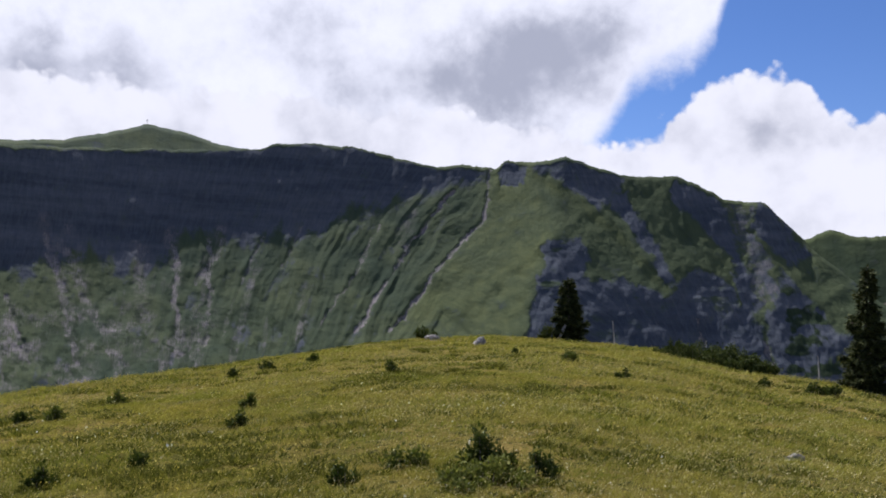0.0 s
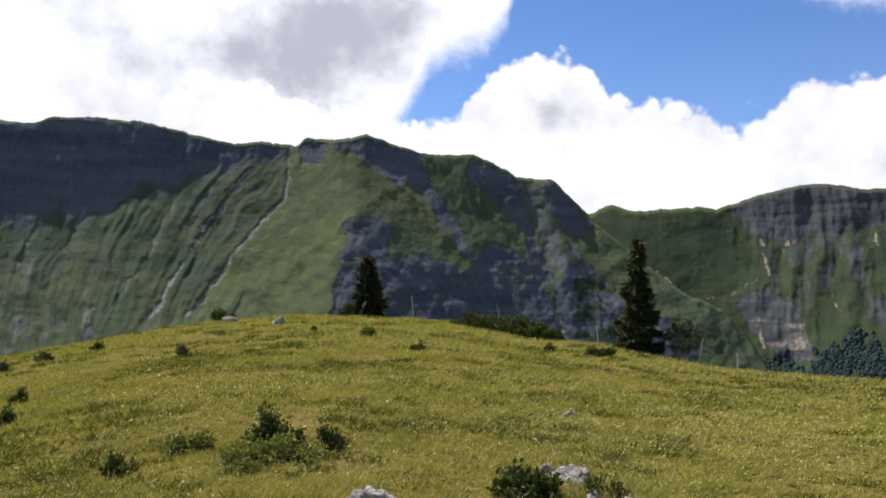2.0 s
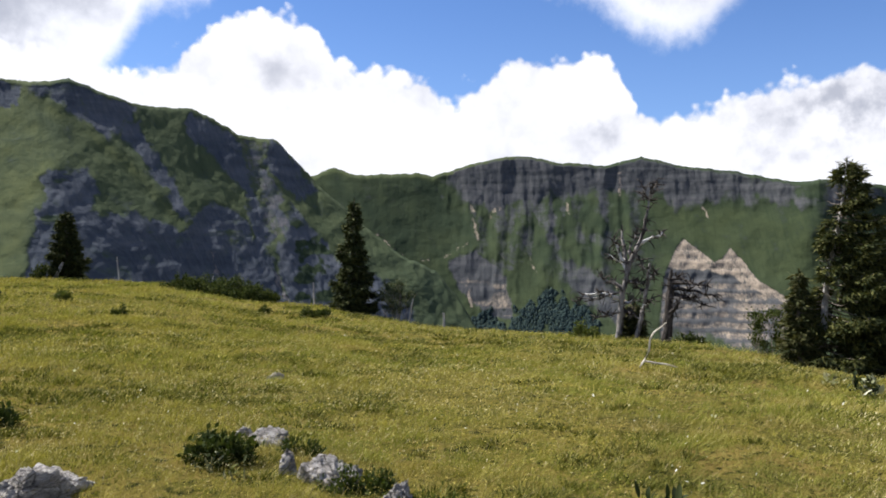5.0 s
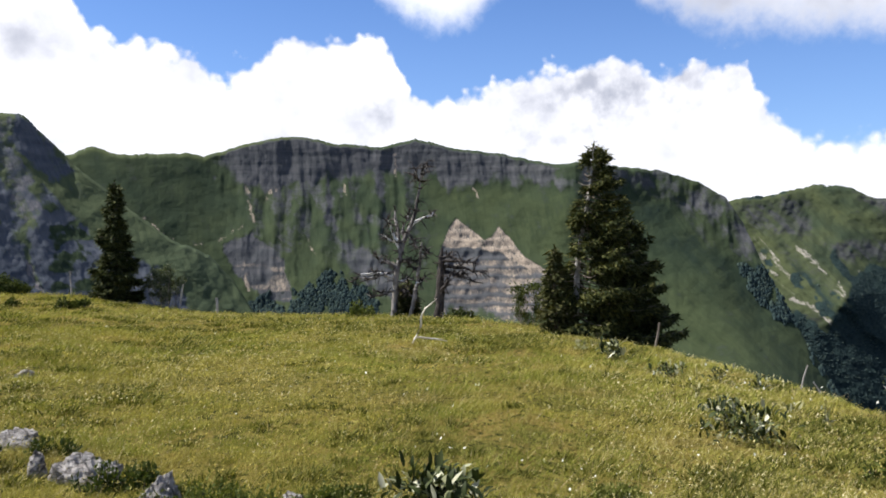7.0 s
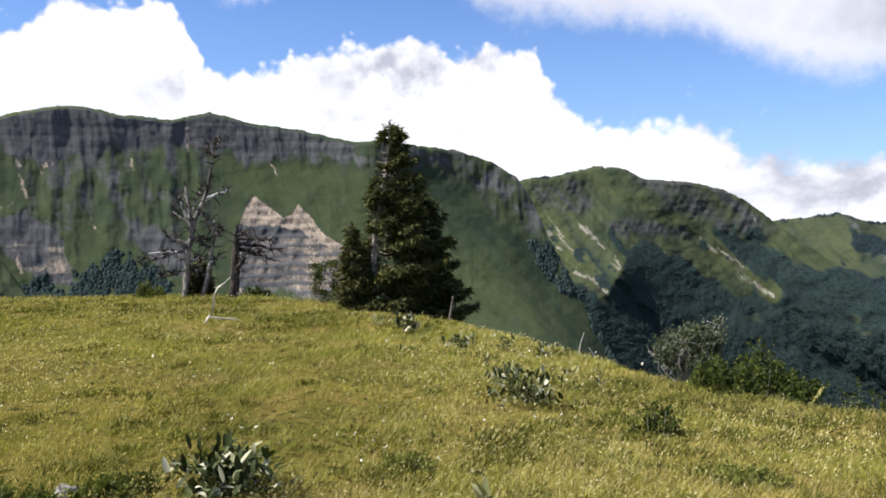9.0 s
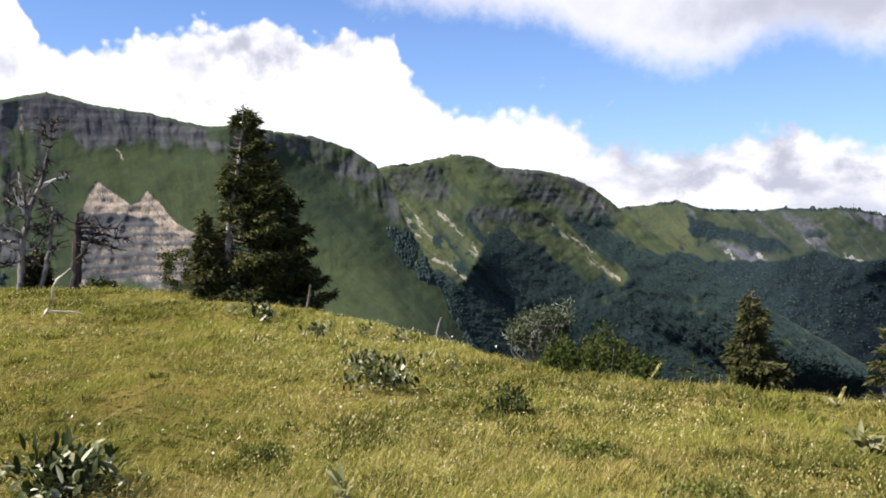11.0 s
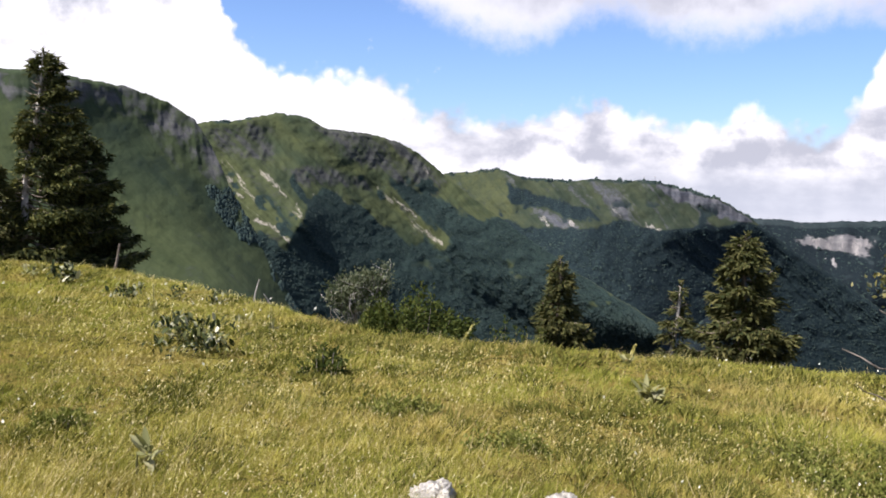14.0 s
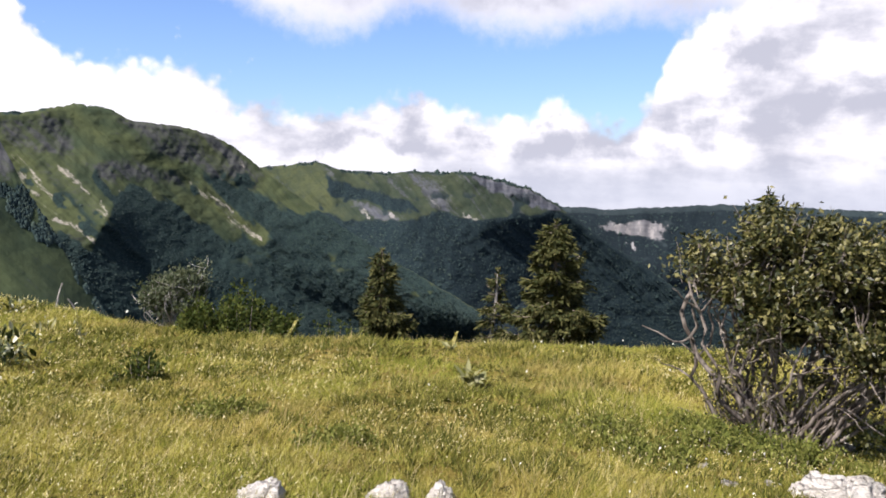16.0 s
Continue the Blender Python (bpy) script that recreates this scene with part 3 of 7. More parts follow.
def lean_a(A, E):
    """Gullies of the main face slant down to the left the nearer they are to its knob."""
    return A - (10.0 - E) * np.interp(A, [-30, -12, -6, 0, 6, 14, 24], [-0.35, -0.5, -0.1, 0.75, 0.5, 0.25, 0.05])


def form_a(A, E, top):
    n = fbm(A * 0.9, E * 0.9, 4, 31)
    s = lean_a(A, E) + 0.8 * fbm(A * 0.35, E * 0.35, 3, 20)
    run = fbm(s * 1.4, E * 0.2, 4, 32)
    W = warp(A, E, 0.75, 0.5, 131)
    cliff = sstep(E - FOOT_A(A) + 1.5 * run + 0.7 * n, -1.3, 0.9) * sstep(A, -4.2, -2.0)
    # rock walls between the green slabs
    knob = area(*W, (-3.2, 10.6), (-3.5, 9.0), (-5.4, 9.0), (-6.0, 10.2), (-4.5, 11.6), soft=0.15)
    brow = area(*W, (-5.9, 10.3), (-8.4, 11.2), (-10.8, 10.6), (-12.2, 9.3), (-11.6, 7.6), (-10.6, 7.3), (-8.4, 8.5), soft=0.3)
    stripe = area(*W, (-11.4, 8.2), (-12.6, 8.6), (-13.8, 6.1), (-16.0, 2.4), (-15.0, 2.6), (-13.0, 5.4), soft=0.25)
    wall = area(*W, (-5.7, -9), (-5.9, -1.1), (-6.1, 0.5), (-7.0, 3.6), (-6.6, 4.6), (-8.1, 5.9), (-9.7, 5.1), (-10.5, 4.1), (-9.6, 2.9), (-11.3, 2.3), (-13.7, 2.2), (-15.4, 1.2), (-16.2, 2.6), (-17.2, 3.4), (-19.4, 2.4), (-20.2, 0.3), (-21.4, -1.3), (-22.5, -3.6), (-22, -9), soft=0.25)
    right = area(*W, (-15.5, 9.6), (-18, 8.4), (-19.4, 7.8), (-19.8, 4.2), (-20.8, 2.3), (-21.5, -1.3), (-20.4, -1), (-19.7, 2.5), (-18.6, 5.6), (-17.0, 6.6), (-15.6, 8.0), soft=0.3)
    flank = area(*W, (-21.1, 7.8), (-22.6, 6.6), (-24.6, 4.4), (-23.1, 3.6), (-21.6, 4.0), (-21.0, 6.2), soft=0.3)
    low = area(*W, (-22.4, 3.1), (-23.9, 1.9), (-25.5, -0.1), (-29, -2.4), (-31, -5), (-24, -9), (-22.3, -4), (-22.0, -2.5), (-21.6, 1.1), soft=0.35)
    beds = area(*W, (-19.3, 7.5), (-20.9, 7.5), (-20.9, 5.4), (-21.5, 3.0), (-22.2, 1.6), (-21.2, 0.4), (-20.2, 3.8), soft=0.2)
    # grass ledges break the walls
    shelf = sstep(fbm(A * 0.55 + 0.5 * E, E * 1.5, 4, 38), 0.12, 0.4) * sstep(E, -1, 2.5)
    wall = wall * (1 - 0.7 * shelf)
    walls = most(knob, brow, stripe, wall, right, flank, low)
    spur = area(A, E, (-3.0, 9.8), (-2.6, 6.4), (0.5, 3.1), (3.0, -1), (4, -9), (-6, -9), (-6.1, 0.5), (-7.0, 3.6), (-8.1, 5.8), (-5.6, 9.9), soft=0.9)
    slab = band(A, E, [(-5.5, 9.9), (-8.5, 8.2), (-11.6, 5.9), (-15.4, 1.6)], 0.9)
    slabs = sstep(-A, 6.5, 8.5) * (1 - walls)
    steep = most(cliff, walls)
    up = 13.8 - 3.9 * cliff - 6.6 * walls - 3.4 * slabs + 3.0 * slab + 0.8 * spur
    left = 2.6 * spur - 4.0 * slabs - 5.0 * brow - 4.0 * stripe - 5.0 * right - 5.0 * flank - 3.5 * low - 3.0 * wall + 16.0 * sstep(slab, 0.35, 0.8) - 12.0 * sstep(band(A, E, [(-6.6, 10.2), (-9.6, 8.6), (-12.7, 6.2), (-16.4, 1.9)], 0.8), 0.3, 0.8) + 6.0 * area(A, E, (-19.5, 7.4), (-21, 7.4), (-22.2, 2), (-23, -3), (-21.8, -3), (-20.6, 2), soft=0.5)
    left = left + 7.0 * area(A, E, (-22.6, 4.0), (-24.4, 3.9), (-30.5, -0.6), (-33, -4), (-30, -2.8), (-25.6, 0.4), soft=0.5)
    gully = np.zeros_like(A)
    Ag, Eg = warp(A, E, 0.3, 1.3, 137)
    for wide, strong, path in ((0.2, 1.0, [(-3.1, 9.8), (-2.6, 6.4), (0.3, 3.1), (2.1, 0.3), (3.6, -1.6)]), (0.22, 0.95, [(-0.4, 8.3), (2.7, 4.2), (4.5, 1.0), (6.0, -1.8)]), (0.16, 0.6, [(4.7, 5.7), (6.2, 2.5), (8.7, -1.5)]), (0.16, 0.5, [(10.0, 5.5), (10.9, 3.5), (11.3, 2.6)]),
                               (0.3, 0.8, [(18.3, 3.7), (18.1, -1.0), (17.6, -3.6)]), (0.3, 0.7, [(16.2, 4.2), (16.0, 0.6), (16.2, -2.8)]), (0.3, 0.7, [(15.1, 4.3), (16.8, 1.3)]), (0.2, 0.5, [(12.8, 4.4), (14.1, 0.7), (15.1, -2.4)]), (0.35, 0.75, [(26.2, 4.0), (25.0, 0.3), (23.7, -4.6)]),
                               (0.5, 0.6, [(25.2, 3.5), (23.7, 0.3), (21.8, -3.6)]), (0.16, 0.7, [(28.2, 0.1), (26.6, -4.4)]), (0.6, 0.55, [(22.0, -1.6), (21.4, -4.3)]), (0.12, 0.8, [(-17.2, -0.2), (-18.0, -2.6)]), (0.2, 0.9, [(-21.4, -1.3), (-22.3, -3.6)])):
        gully = np.maximum(gully, strong * sstep(band(Ag, Eg, path, wide), 0.0, 0.7) * (0.45 + 0.75 * vnoise(A * 1.6, E * 2.0, 39)))
    fans = sstep(1 - ridged(s * 0.55, E * 0.07, 3, 34), 0.38, 0.66) * sstep(-E, -5.0, 0.0) * sstep(A, 6, 12)
    scree = most(1.0 * gully, 0.6 * fans * (0.4 + 0.9 * vnoise(A * 0.8, E * 0.4, 35)), 0.5 * sstep(A, 11, 18) * sstep(-E, -1.5, 2.0) * (0.5 + 1.3 * n))
    for path in ([(26.6, 5.0), (25.6, 2.4), (24.6, -0.5)], [(24.8, 4.4), (24.0, 1.0)], [(18.6, 4.6), (18.2, 1.0)], [(15.6, 4.9), (16.6, 2.0)], [(20.6, 3.2), (20.2, -0.5)], [(2.6, 7.0), (3.2, 4.6)]):
        scree = np.maximum(scree, 0.42 * sstep(band(Ag, Eg, path, 1.1), 0.0, 0.9) * (0.45 + 0.9 * vnoise(s * 1.6, E * 0.6, 45)))
    scree = np.maximum(scree, 0.3 * beds * (0.4 + 1.0 * sstep(vnoise(A * 0.4, E * 3.2, 40), 0.35, 0.65)))
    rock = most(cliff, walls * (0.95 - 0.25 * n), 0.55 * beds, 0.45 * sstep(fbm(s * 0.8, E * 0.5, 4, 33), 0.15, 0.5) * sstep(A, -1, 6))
    rock = rock * (1 - 0.9 * sstep(E + 0.25 * n, top - 0.32, top - 0.1) * (1 - sstep(-A, 20, 22)))
    wood = 0.5 * sstep(fbm(A * 2.2, E * 2.2, 3, 36), 0.12, 0.35) * sstep(-E, -1.0, 1.0) * sstep(A, 6, 10)
    wood = np.maximum(wood, 0.75 * sstep(fbm(A * 1.3, E * 1.6, 4, 44), 0.0, 0.3) * area(A, E, (-22.4, 3.2), (-25.5, 0.4), (-28, -3), (-24, -6), (-22, -2), soft=0.5))
    # runnels, buttresses and ledges
    fine = sstep(E, -9, -5)
    relief = -5.5 * (1 - steep) * (ridged(s * 0.45, E * 0.08, 4, 21) - 0.5) * sstep(A, -4, 1) - 2.2 * (1 - steep) * (ridged(s * 1.7, E * 0.2, 3, 22) - 0.5) * sstep(A, -6.5, -2)
    relief += steep * (-3.6 * (ridged(A * 0.5, E * 0.25, 5, 23) - 0.5) - 0.8 * (ridged(A * 2.6 + 0.8 * E, E * 0.9, 3, 24) - 0.5))
    ledge = (E * 1.1 + 0.5 * fbm(A * 0.25, E * 0.4, 3, 25)) % 1.0
    relief += 0.8 * steep * (sstep(ledge, 0.0, 0.35) - ledge) * vnoise(A * 0.6, E * 1.5, 43)
    relief += sstep(-A, 6.5, 8.5) * (-2.6 * (ridged(s * 1.1, E * 0.35, 4, 27) - 0.5)) + 2.0 * gully
    relief += 2.5 * fbm(A * 0.8, E * 0.8, 5, 26, 0.5)
    return dict(up=up, left=left, relief=relief * fine, rim=3.0, anchor=(0.0, 0.0, 640.0), masks=dict(rock=rock, scree=np.clip(scree, 0, 1), wood=wood, lit_grass=most(0.9 * spur, slab, 0.35 * slabs)))


AZ_A = np.arange(60, -37.01, -0.1)
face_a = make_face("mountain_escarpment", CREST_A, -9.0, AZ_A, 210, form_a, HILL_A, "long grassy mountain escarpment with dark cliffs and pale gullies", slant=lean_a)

# the green cone behind the cliffs
CREST_CONE = [(60, 8), (36, 9.2), (30, 9.5), (25.8, 9.97), (24.3, 10.35), (22.7, 10.84), (20.6, 11.5), (18.3, 11.3), (15.8, 10.66), (13.4, 10.35), (9, 9.3), (4, 8)]


def form_cone(A, E, top):
    zero = 0 * A
    return dict(up=42 + zero, left=zero, relief=8 * fbm(A * 0.25, E * 0.5, 3, 41), anchor=(20.0, 8.0, 1400.0), masks=dict(rock=0.5 * sstep(fbm(A * 0.5, E * 2.0, 4, 42), 0.1, 0.5), scree=zero.copy(), wood=zero.copy(), lit_grass=zero.copy()))


face_cone = make_face("mountain_summit", CREST_CONE, 6.0, np.arange(60, 4, -0.25), 60, form_cone, HILL_A, "rounded green mountain summit behind the cliffs", 300, False)

CREST_B = [(-20, 4.0), (-24, 5.3), (-25.3, 5.85), (-26.8, 5.38), (-30.7, 5.55), (-32.3, 5.36), (-35.2, 6.25), (-38.2, 6.8), (-41.4, 6.25), (-44.2, 6.0), (-46.6, 6.6), (-48.8, 6.0), (-52.8, 5.4), (-56.1, 4.67), (-58.1, 4.75),
           (-61.6, 4.27), (-63.3, 4.1), (-65.9, 3.1), (-67.6, 2.1), (-68.6, 0.4), (-69.8, -2.2), (-71.2, -5.0), (-73, -8.3), (-75, -11.6), (-76.6, -14), (-78, -16)]
FOOT_B = along([(-20, 9), (-32, 6.2), (-32.8, 4.9), (-34.3, 4.1), (-36.2, 3.2), (-38.6, 4.1), (-41.8, 3.9), (-45.0, 4.3), (-46.6, 4.0), (-48.9, 3.1), (-50.4, 3.2), (-52.8, 3.7), (-55.4, 3.2), (-58.0, 2.9), (-62.6, 3.0), (-64.5, 1.8), (-67, 0.4), (-69, -2), (-74, -9), (-78, -14)])


def form_b(A, E, top):
    n = fbm(A * 0.9, E * 0.9, 4, 61)
    s = A + 0.35 * fbm(A * 0.5, E * 0.5, 3, 60)
    run = fbm(s * 1.6, E * 0.25, 4, 62)
    W = warp(A, E, 0.6, 0.5, 141)
    cliff = sstep(E - FOOT_B(A) + 0.9 * run + 0.4 * n, -0.7, 0.5)
    gullied = (1 - sstep(-A, 45.5, 48)) * sstep(-A + 0.35 * E, 33.2, 34.6)
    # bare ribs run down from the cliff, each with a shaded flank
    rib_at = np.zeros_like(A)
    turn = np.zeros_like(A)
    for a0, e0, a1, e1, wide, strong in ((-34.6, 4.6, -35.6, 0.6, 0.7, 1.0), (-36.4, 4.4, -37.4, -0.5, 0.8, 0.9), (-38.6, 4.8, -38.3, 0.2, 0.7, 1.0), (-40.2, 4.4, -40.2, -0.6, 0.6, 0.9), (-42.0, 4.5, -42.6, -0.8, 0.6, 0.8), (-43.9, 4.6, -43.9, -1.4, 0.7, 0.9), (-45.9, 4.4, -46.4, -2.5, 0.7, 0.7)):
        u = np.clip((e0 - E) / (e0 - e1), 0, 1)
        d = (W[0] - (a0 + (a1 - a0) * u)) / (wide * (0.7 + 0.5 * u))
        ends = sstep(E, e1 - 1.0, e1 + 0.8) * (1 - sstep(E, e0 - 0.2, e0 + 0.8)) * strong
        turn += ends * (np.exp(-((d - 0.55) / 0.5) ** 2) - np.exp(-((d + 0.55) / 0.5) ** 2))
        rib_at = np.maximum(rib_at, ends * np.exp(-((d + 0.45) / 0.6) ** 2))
    bowl = area(A, E, (-26.5, 5.0), (-32.5, 5.0), (-34.9, 1.6), (-33.4, 0.2), (-30, 0.4), (-28.0, 2.4), soft=0.8)
    spur = area(*W, (-33.3, -0.8), (-35.3, 0.1), (-36.9, -0.8), (-38.2, -4.2), (-35.8, -4.4), (-34.2, -2.6), soft=0.2)
    spur2 = area(*W, (-27.5, -0.6), (-29.5, -0.9), (-31.6, -2.2), (-33.0, -4.5), (-28, -5), soft=0.45)
    bluff = area(*W, (-40.6, -0.2), (-42.6, -0.6), (-45.0, -2.4), (-45.8, -5.0), (-43.6, -4.4), (-41.4, -1.8), soft=0.42)
    # the pale outcrop: tan cap, banded grey wall
    a_top = np.interp(-A, [47.9, 48.2, 48.6, 49.0, 49.4, 49.9, 50.7, 51.4, 51.9, 52.4, 52.9, 53.6, 54.2, 55.3, 56.2], [-4, -1.2, -0.4, 0.5, 1.0, 0.65, 0.0, -0.5, -0.35, 0.3, -0.2, -1.1, -1.8, -2.4, -3.2])
    inside = sstep(a_top - E + 0.18 * run, -0.08, 0.1) * sstep(-A + 0.3 * run, 47.7, 48.3) * (1 - sstep(-A + 0.2 * n, 55.9, 56.4)) * sstep(E + 0.8 * run + 0.3 * n, -6.4, -5.2)
    cap_foot = np.interp(-A, [48.3, 50.6, 52.6, 53.1, 54.5, 56], [-1.0, -1.1, -1.4, -1.8, -2.6, -3.3])
    cap = inside * sstep(E - cap_foot + 0.35 * run, -0.12, 0.12)
    bed = (E * 1.55 + 0.02 * A + 0.25 * fbm(A * 0.6, E * 0.3, 3, 56)) % 1.0
    flank = area(*W, (-60.5, 4.2), (-63.5, 4.2), (-66.5, 2.8), (-68.3, 0.9), (-69.8, -2.2), (-68.6, -2.4), (-66.5, -0.9), (-64.5, 1.0), soft=0.4)
    steep = most(cliff, 0.8 * spur, 0.6 * spur2, 0.6 * bluff, 0.95 * inside)
    up = 17.0 + 9.0 * sstep(-A, 46, 50) * (1 - sstep(E, -3, 3.5)) - 8.0 * steep
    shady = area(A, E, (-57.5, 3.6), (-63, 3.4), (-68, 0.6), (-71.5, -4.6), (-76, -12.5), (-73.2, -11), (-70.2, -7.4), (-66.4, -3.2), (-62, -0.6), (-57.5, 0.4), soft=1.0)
    up = np.where(E < -5, up * 1.2, up) * (1 - 0.35 * shady)
    left = 13.0 * turn * gullied * (1 - cliff) - 12.0 * bowl + 8.0 * area(A, E, (-32.9, 5.3), (-34.0, 4.0), (-36.8, -0.6), (-35.6, 0.3), (-34.8, 1.7), soft=0.4) - 8.0 * spur - 8.0 * spur2 - 9.0 * bluff
    left = left + 9.0 * area(A, E, (-28, 1.6), (-30.2, -0.2), (-33, -0.6), (-35, 0.4), (-33.6, -0.4), (-30.8, -1.0), soft=0.4)
    left = left - 36.0 * shady + 3.0 * area(A, E, (-59, -1), (-63, -2), (-65.4, -4), (-69.6, -9), (-66, -9), (-60, -5), soft=0.8)
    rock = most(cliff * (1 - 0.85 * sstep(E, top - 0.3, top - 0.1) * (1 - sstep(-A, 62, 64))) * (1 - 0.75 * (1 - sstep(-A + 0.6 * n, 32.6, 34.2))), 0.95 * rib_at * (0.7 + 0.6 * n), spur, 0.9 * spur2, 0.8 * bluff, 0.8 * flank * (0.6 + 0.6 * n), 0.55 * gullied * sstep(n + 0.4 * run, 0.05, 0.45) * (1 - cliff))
    rock = rock * (1 - 0.5 * sstep(-A, 46, 48) * (1 - sstep(-A, 58, 62)) * (1 - sstep(E - FOOT_B(A), -0.6, 0.2))) * (1 - inside) + inside
    scree = most(0.8 * cap, inside * (0.16 + 0.36 * sstep(bed + 0.25 * run, 0.25, 0.5) * (1 - sstep(bed, 0.86, 1.0))) * sstep(-1.9 - E + 0.12 * (-A - 50) + 0.3 * n, -0.1, 0.3) * (1 + 0.6 * run))
    Ag, Eg = warp(A, E, 0.25, 1.5, 147)
    for wide, strong, path in ((0.3, 0.62, [(-35.0, 3.3), (-35.4, 0.9)]), (0.35, 0.6, [(-36.9, 3.3), (-36.1, 2.2)]), (0.18, 0.65, [(-41.4, 3.8), (-41.8, 2.7)]), (0.22, 0.5, [(-45.2, 5.5), (-45.2, 4.0)]), (0.12, 0.8, [(-50.6, 3.4), (-51.0, 2.3)]), (0.3, 0.6, [(-38.9, -0.2), (-39.3, -1.2)]),
                               (0.15, 0.7, [(-37.0, 0.6), (-37.3, -0.7)]), (0.25, 0.7, [(-34.5, -1.4), (-35.1, -3.9)]), (0.16, 0.6, [(-33.6, -3.0), (-33.4, -5.0)]), (0.3, 0.65, [(-44.6, -1.6), (-45.6, -3.4)]), (0.3, 0.6, [(-46.0, -3.4), (-46.6, -5.4)]), (0.2, 0.6, [(-28.2, 1.4), (-30.6, -0.6), (-32.0, -0.7)]), (0.2, 0.5, [(-33.0, -0.4), (-34.6, 0.6)])):
        scree = np.maximum(scree, 0.85 * strong * sstep(band(Ag, Eg, path, 0.75 * wide), 0.0, 0.8) * (0.2 + 1.1 * sstep(vnoise(A * 5, E * 3, 65), 0.25, 0.7)))
    scree = np.maximum(scree, 0.5 * spur * sstep(vnoise(A * 0.4, E * 3.4, 66), 0.5, 0.75) * sstep(-E, 1.0, 2.0))
    wood = sstep(area(A, E, (-35.6, -4.2), (-38.6, -3.2), (-40.4, -2.2), (-42.4, -2.4), (-43.8, -4.2), (-44.8, -7), (-34.0, -7), (-33.6, -5.2), soft=0.8) * (1 + 1.2 * n + 0.6 * run), 0.5, 0.85)
    wood = most(wood, sstep(area(A, E, (-67.8, -2.0), (-70.0, -2.4), (-72.2, -4.8), (-75, -9), (-78, -15), (-74, -11), (-71.3, -7.0), (-69.0, -4.4), soft=0.7) * (1 + 0.9 * n + 0.5 * run), 0.5, 0.9))
    rock = rock * (1 - sstep(-A, 51, 57) * np.clip(0.5 + 0.9 * n, 0.1, 0.9) * (1 - inside))
    # Shade on this slope is painted in with the woods' dark colour.
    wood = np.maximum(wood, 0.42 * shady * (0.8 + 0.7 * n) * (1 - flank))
    relief = cliff * (-8 * (ridged(s * 0.6, E * 0.2, 4, 51) - 0.5) - 2.5 * (ridged(s * 1.9, E * 0.25, 3, 52) - 0.5))
    ledge = (E * 1.6 + 0.5 * fbm(A * 0.25, E * 0.4, 3, 59)) % 1.0
    relief += 1.0 * cliff * (sstep(ledge, 0.0, 0.35) - ledge) * vnoise(A * 0.6, E * 1.5, 68)
    relief += (1 - cliff) * gullied * (-7 * (ridged(s * 1.1, E * 0.25, 4, 54) - 0.5))
    relief += 3.5 * inside * (sstep(bed, 0.1, 0.45) - bed) - 5.0 * inside * (ridged(A * 1.1 + 0.4 * E, E * 0.5, 4, 57) - 0.5)
    relief += 4.0 * flank * (0.5 - ridged(A * 1.4, E * 0.5, 3, 67)) + 2.4 * fbm(A * 0.9, E * 1.1, 5, 58, 0.5)
    lit_grass = most(0.55 * area(A, E, (-46.5, 3.6), (-57, 2.8), (-60, -0.5), (-57, -3.5), (-53.5, -0.6), (-49, 1.2), soft=0.8), 0.45 * area(A, E, (-60, -2.5), (-63, -2.4), (-65.4, -4), (-70, -9), (-66, -9), (-60, -6), soft=1.2), sstep(E, top - 0.5, top - 0.15) * (1 - sstep(-A, 37, 39)))
    return dict(up=up, left=left, relief=relief, rim=14 * (1 - sstep(-A, 61, 64)), anchor=(-50.0, -6.0, 900.0), masks=dict(rock=np.clip(rock, 0, 1), scree=np.clip(scree, 0, 1), wood=wood, lit_grass=lit_grass))


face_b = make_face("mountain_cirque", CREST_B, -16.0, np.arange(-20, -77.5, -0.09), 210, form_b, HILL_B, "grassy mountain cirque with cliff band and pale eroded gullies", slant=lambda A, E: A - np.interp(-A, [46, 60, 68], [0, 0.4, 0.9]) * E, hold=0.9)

CREST_C = [(-60, -1.0), (-64, 0.6), (-67.0, 1.7), (-68, 1.9), (-70.5, 2.2), (-72.9, 2.8), (-75, 2.53), (-76, 1.94), (-79.8, 1.45), (-81.5, 0.95), (-82.8, 0.28), (-84.3, -1.0), (-87, -3.0), (-90, -5.0), (-94, -7.6), (-100, -11)]


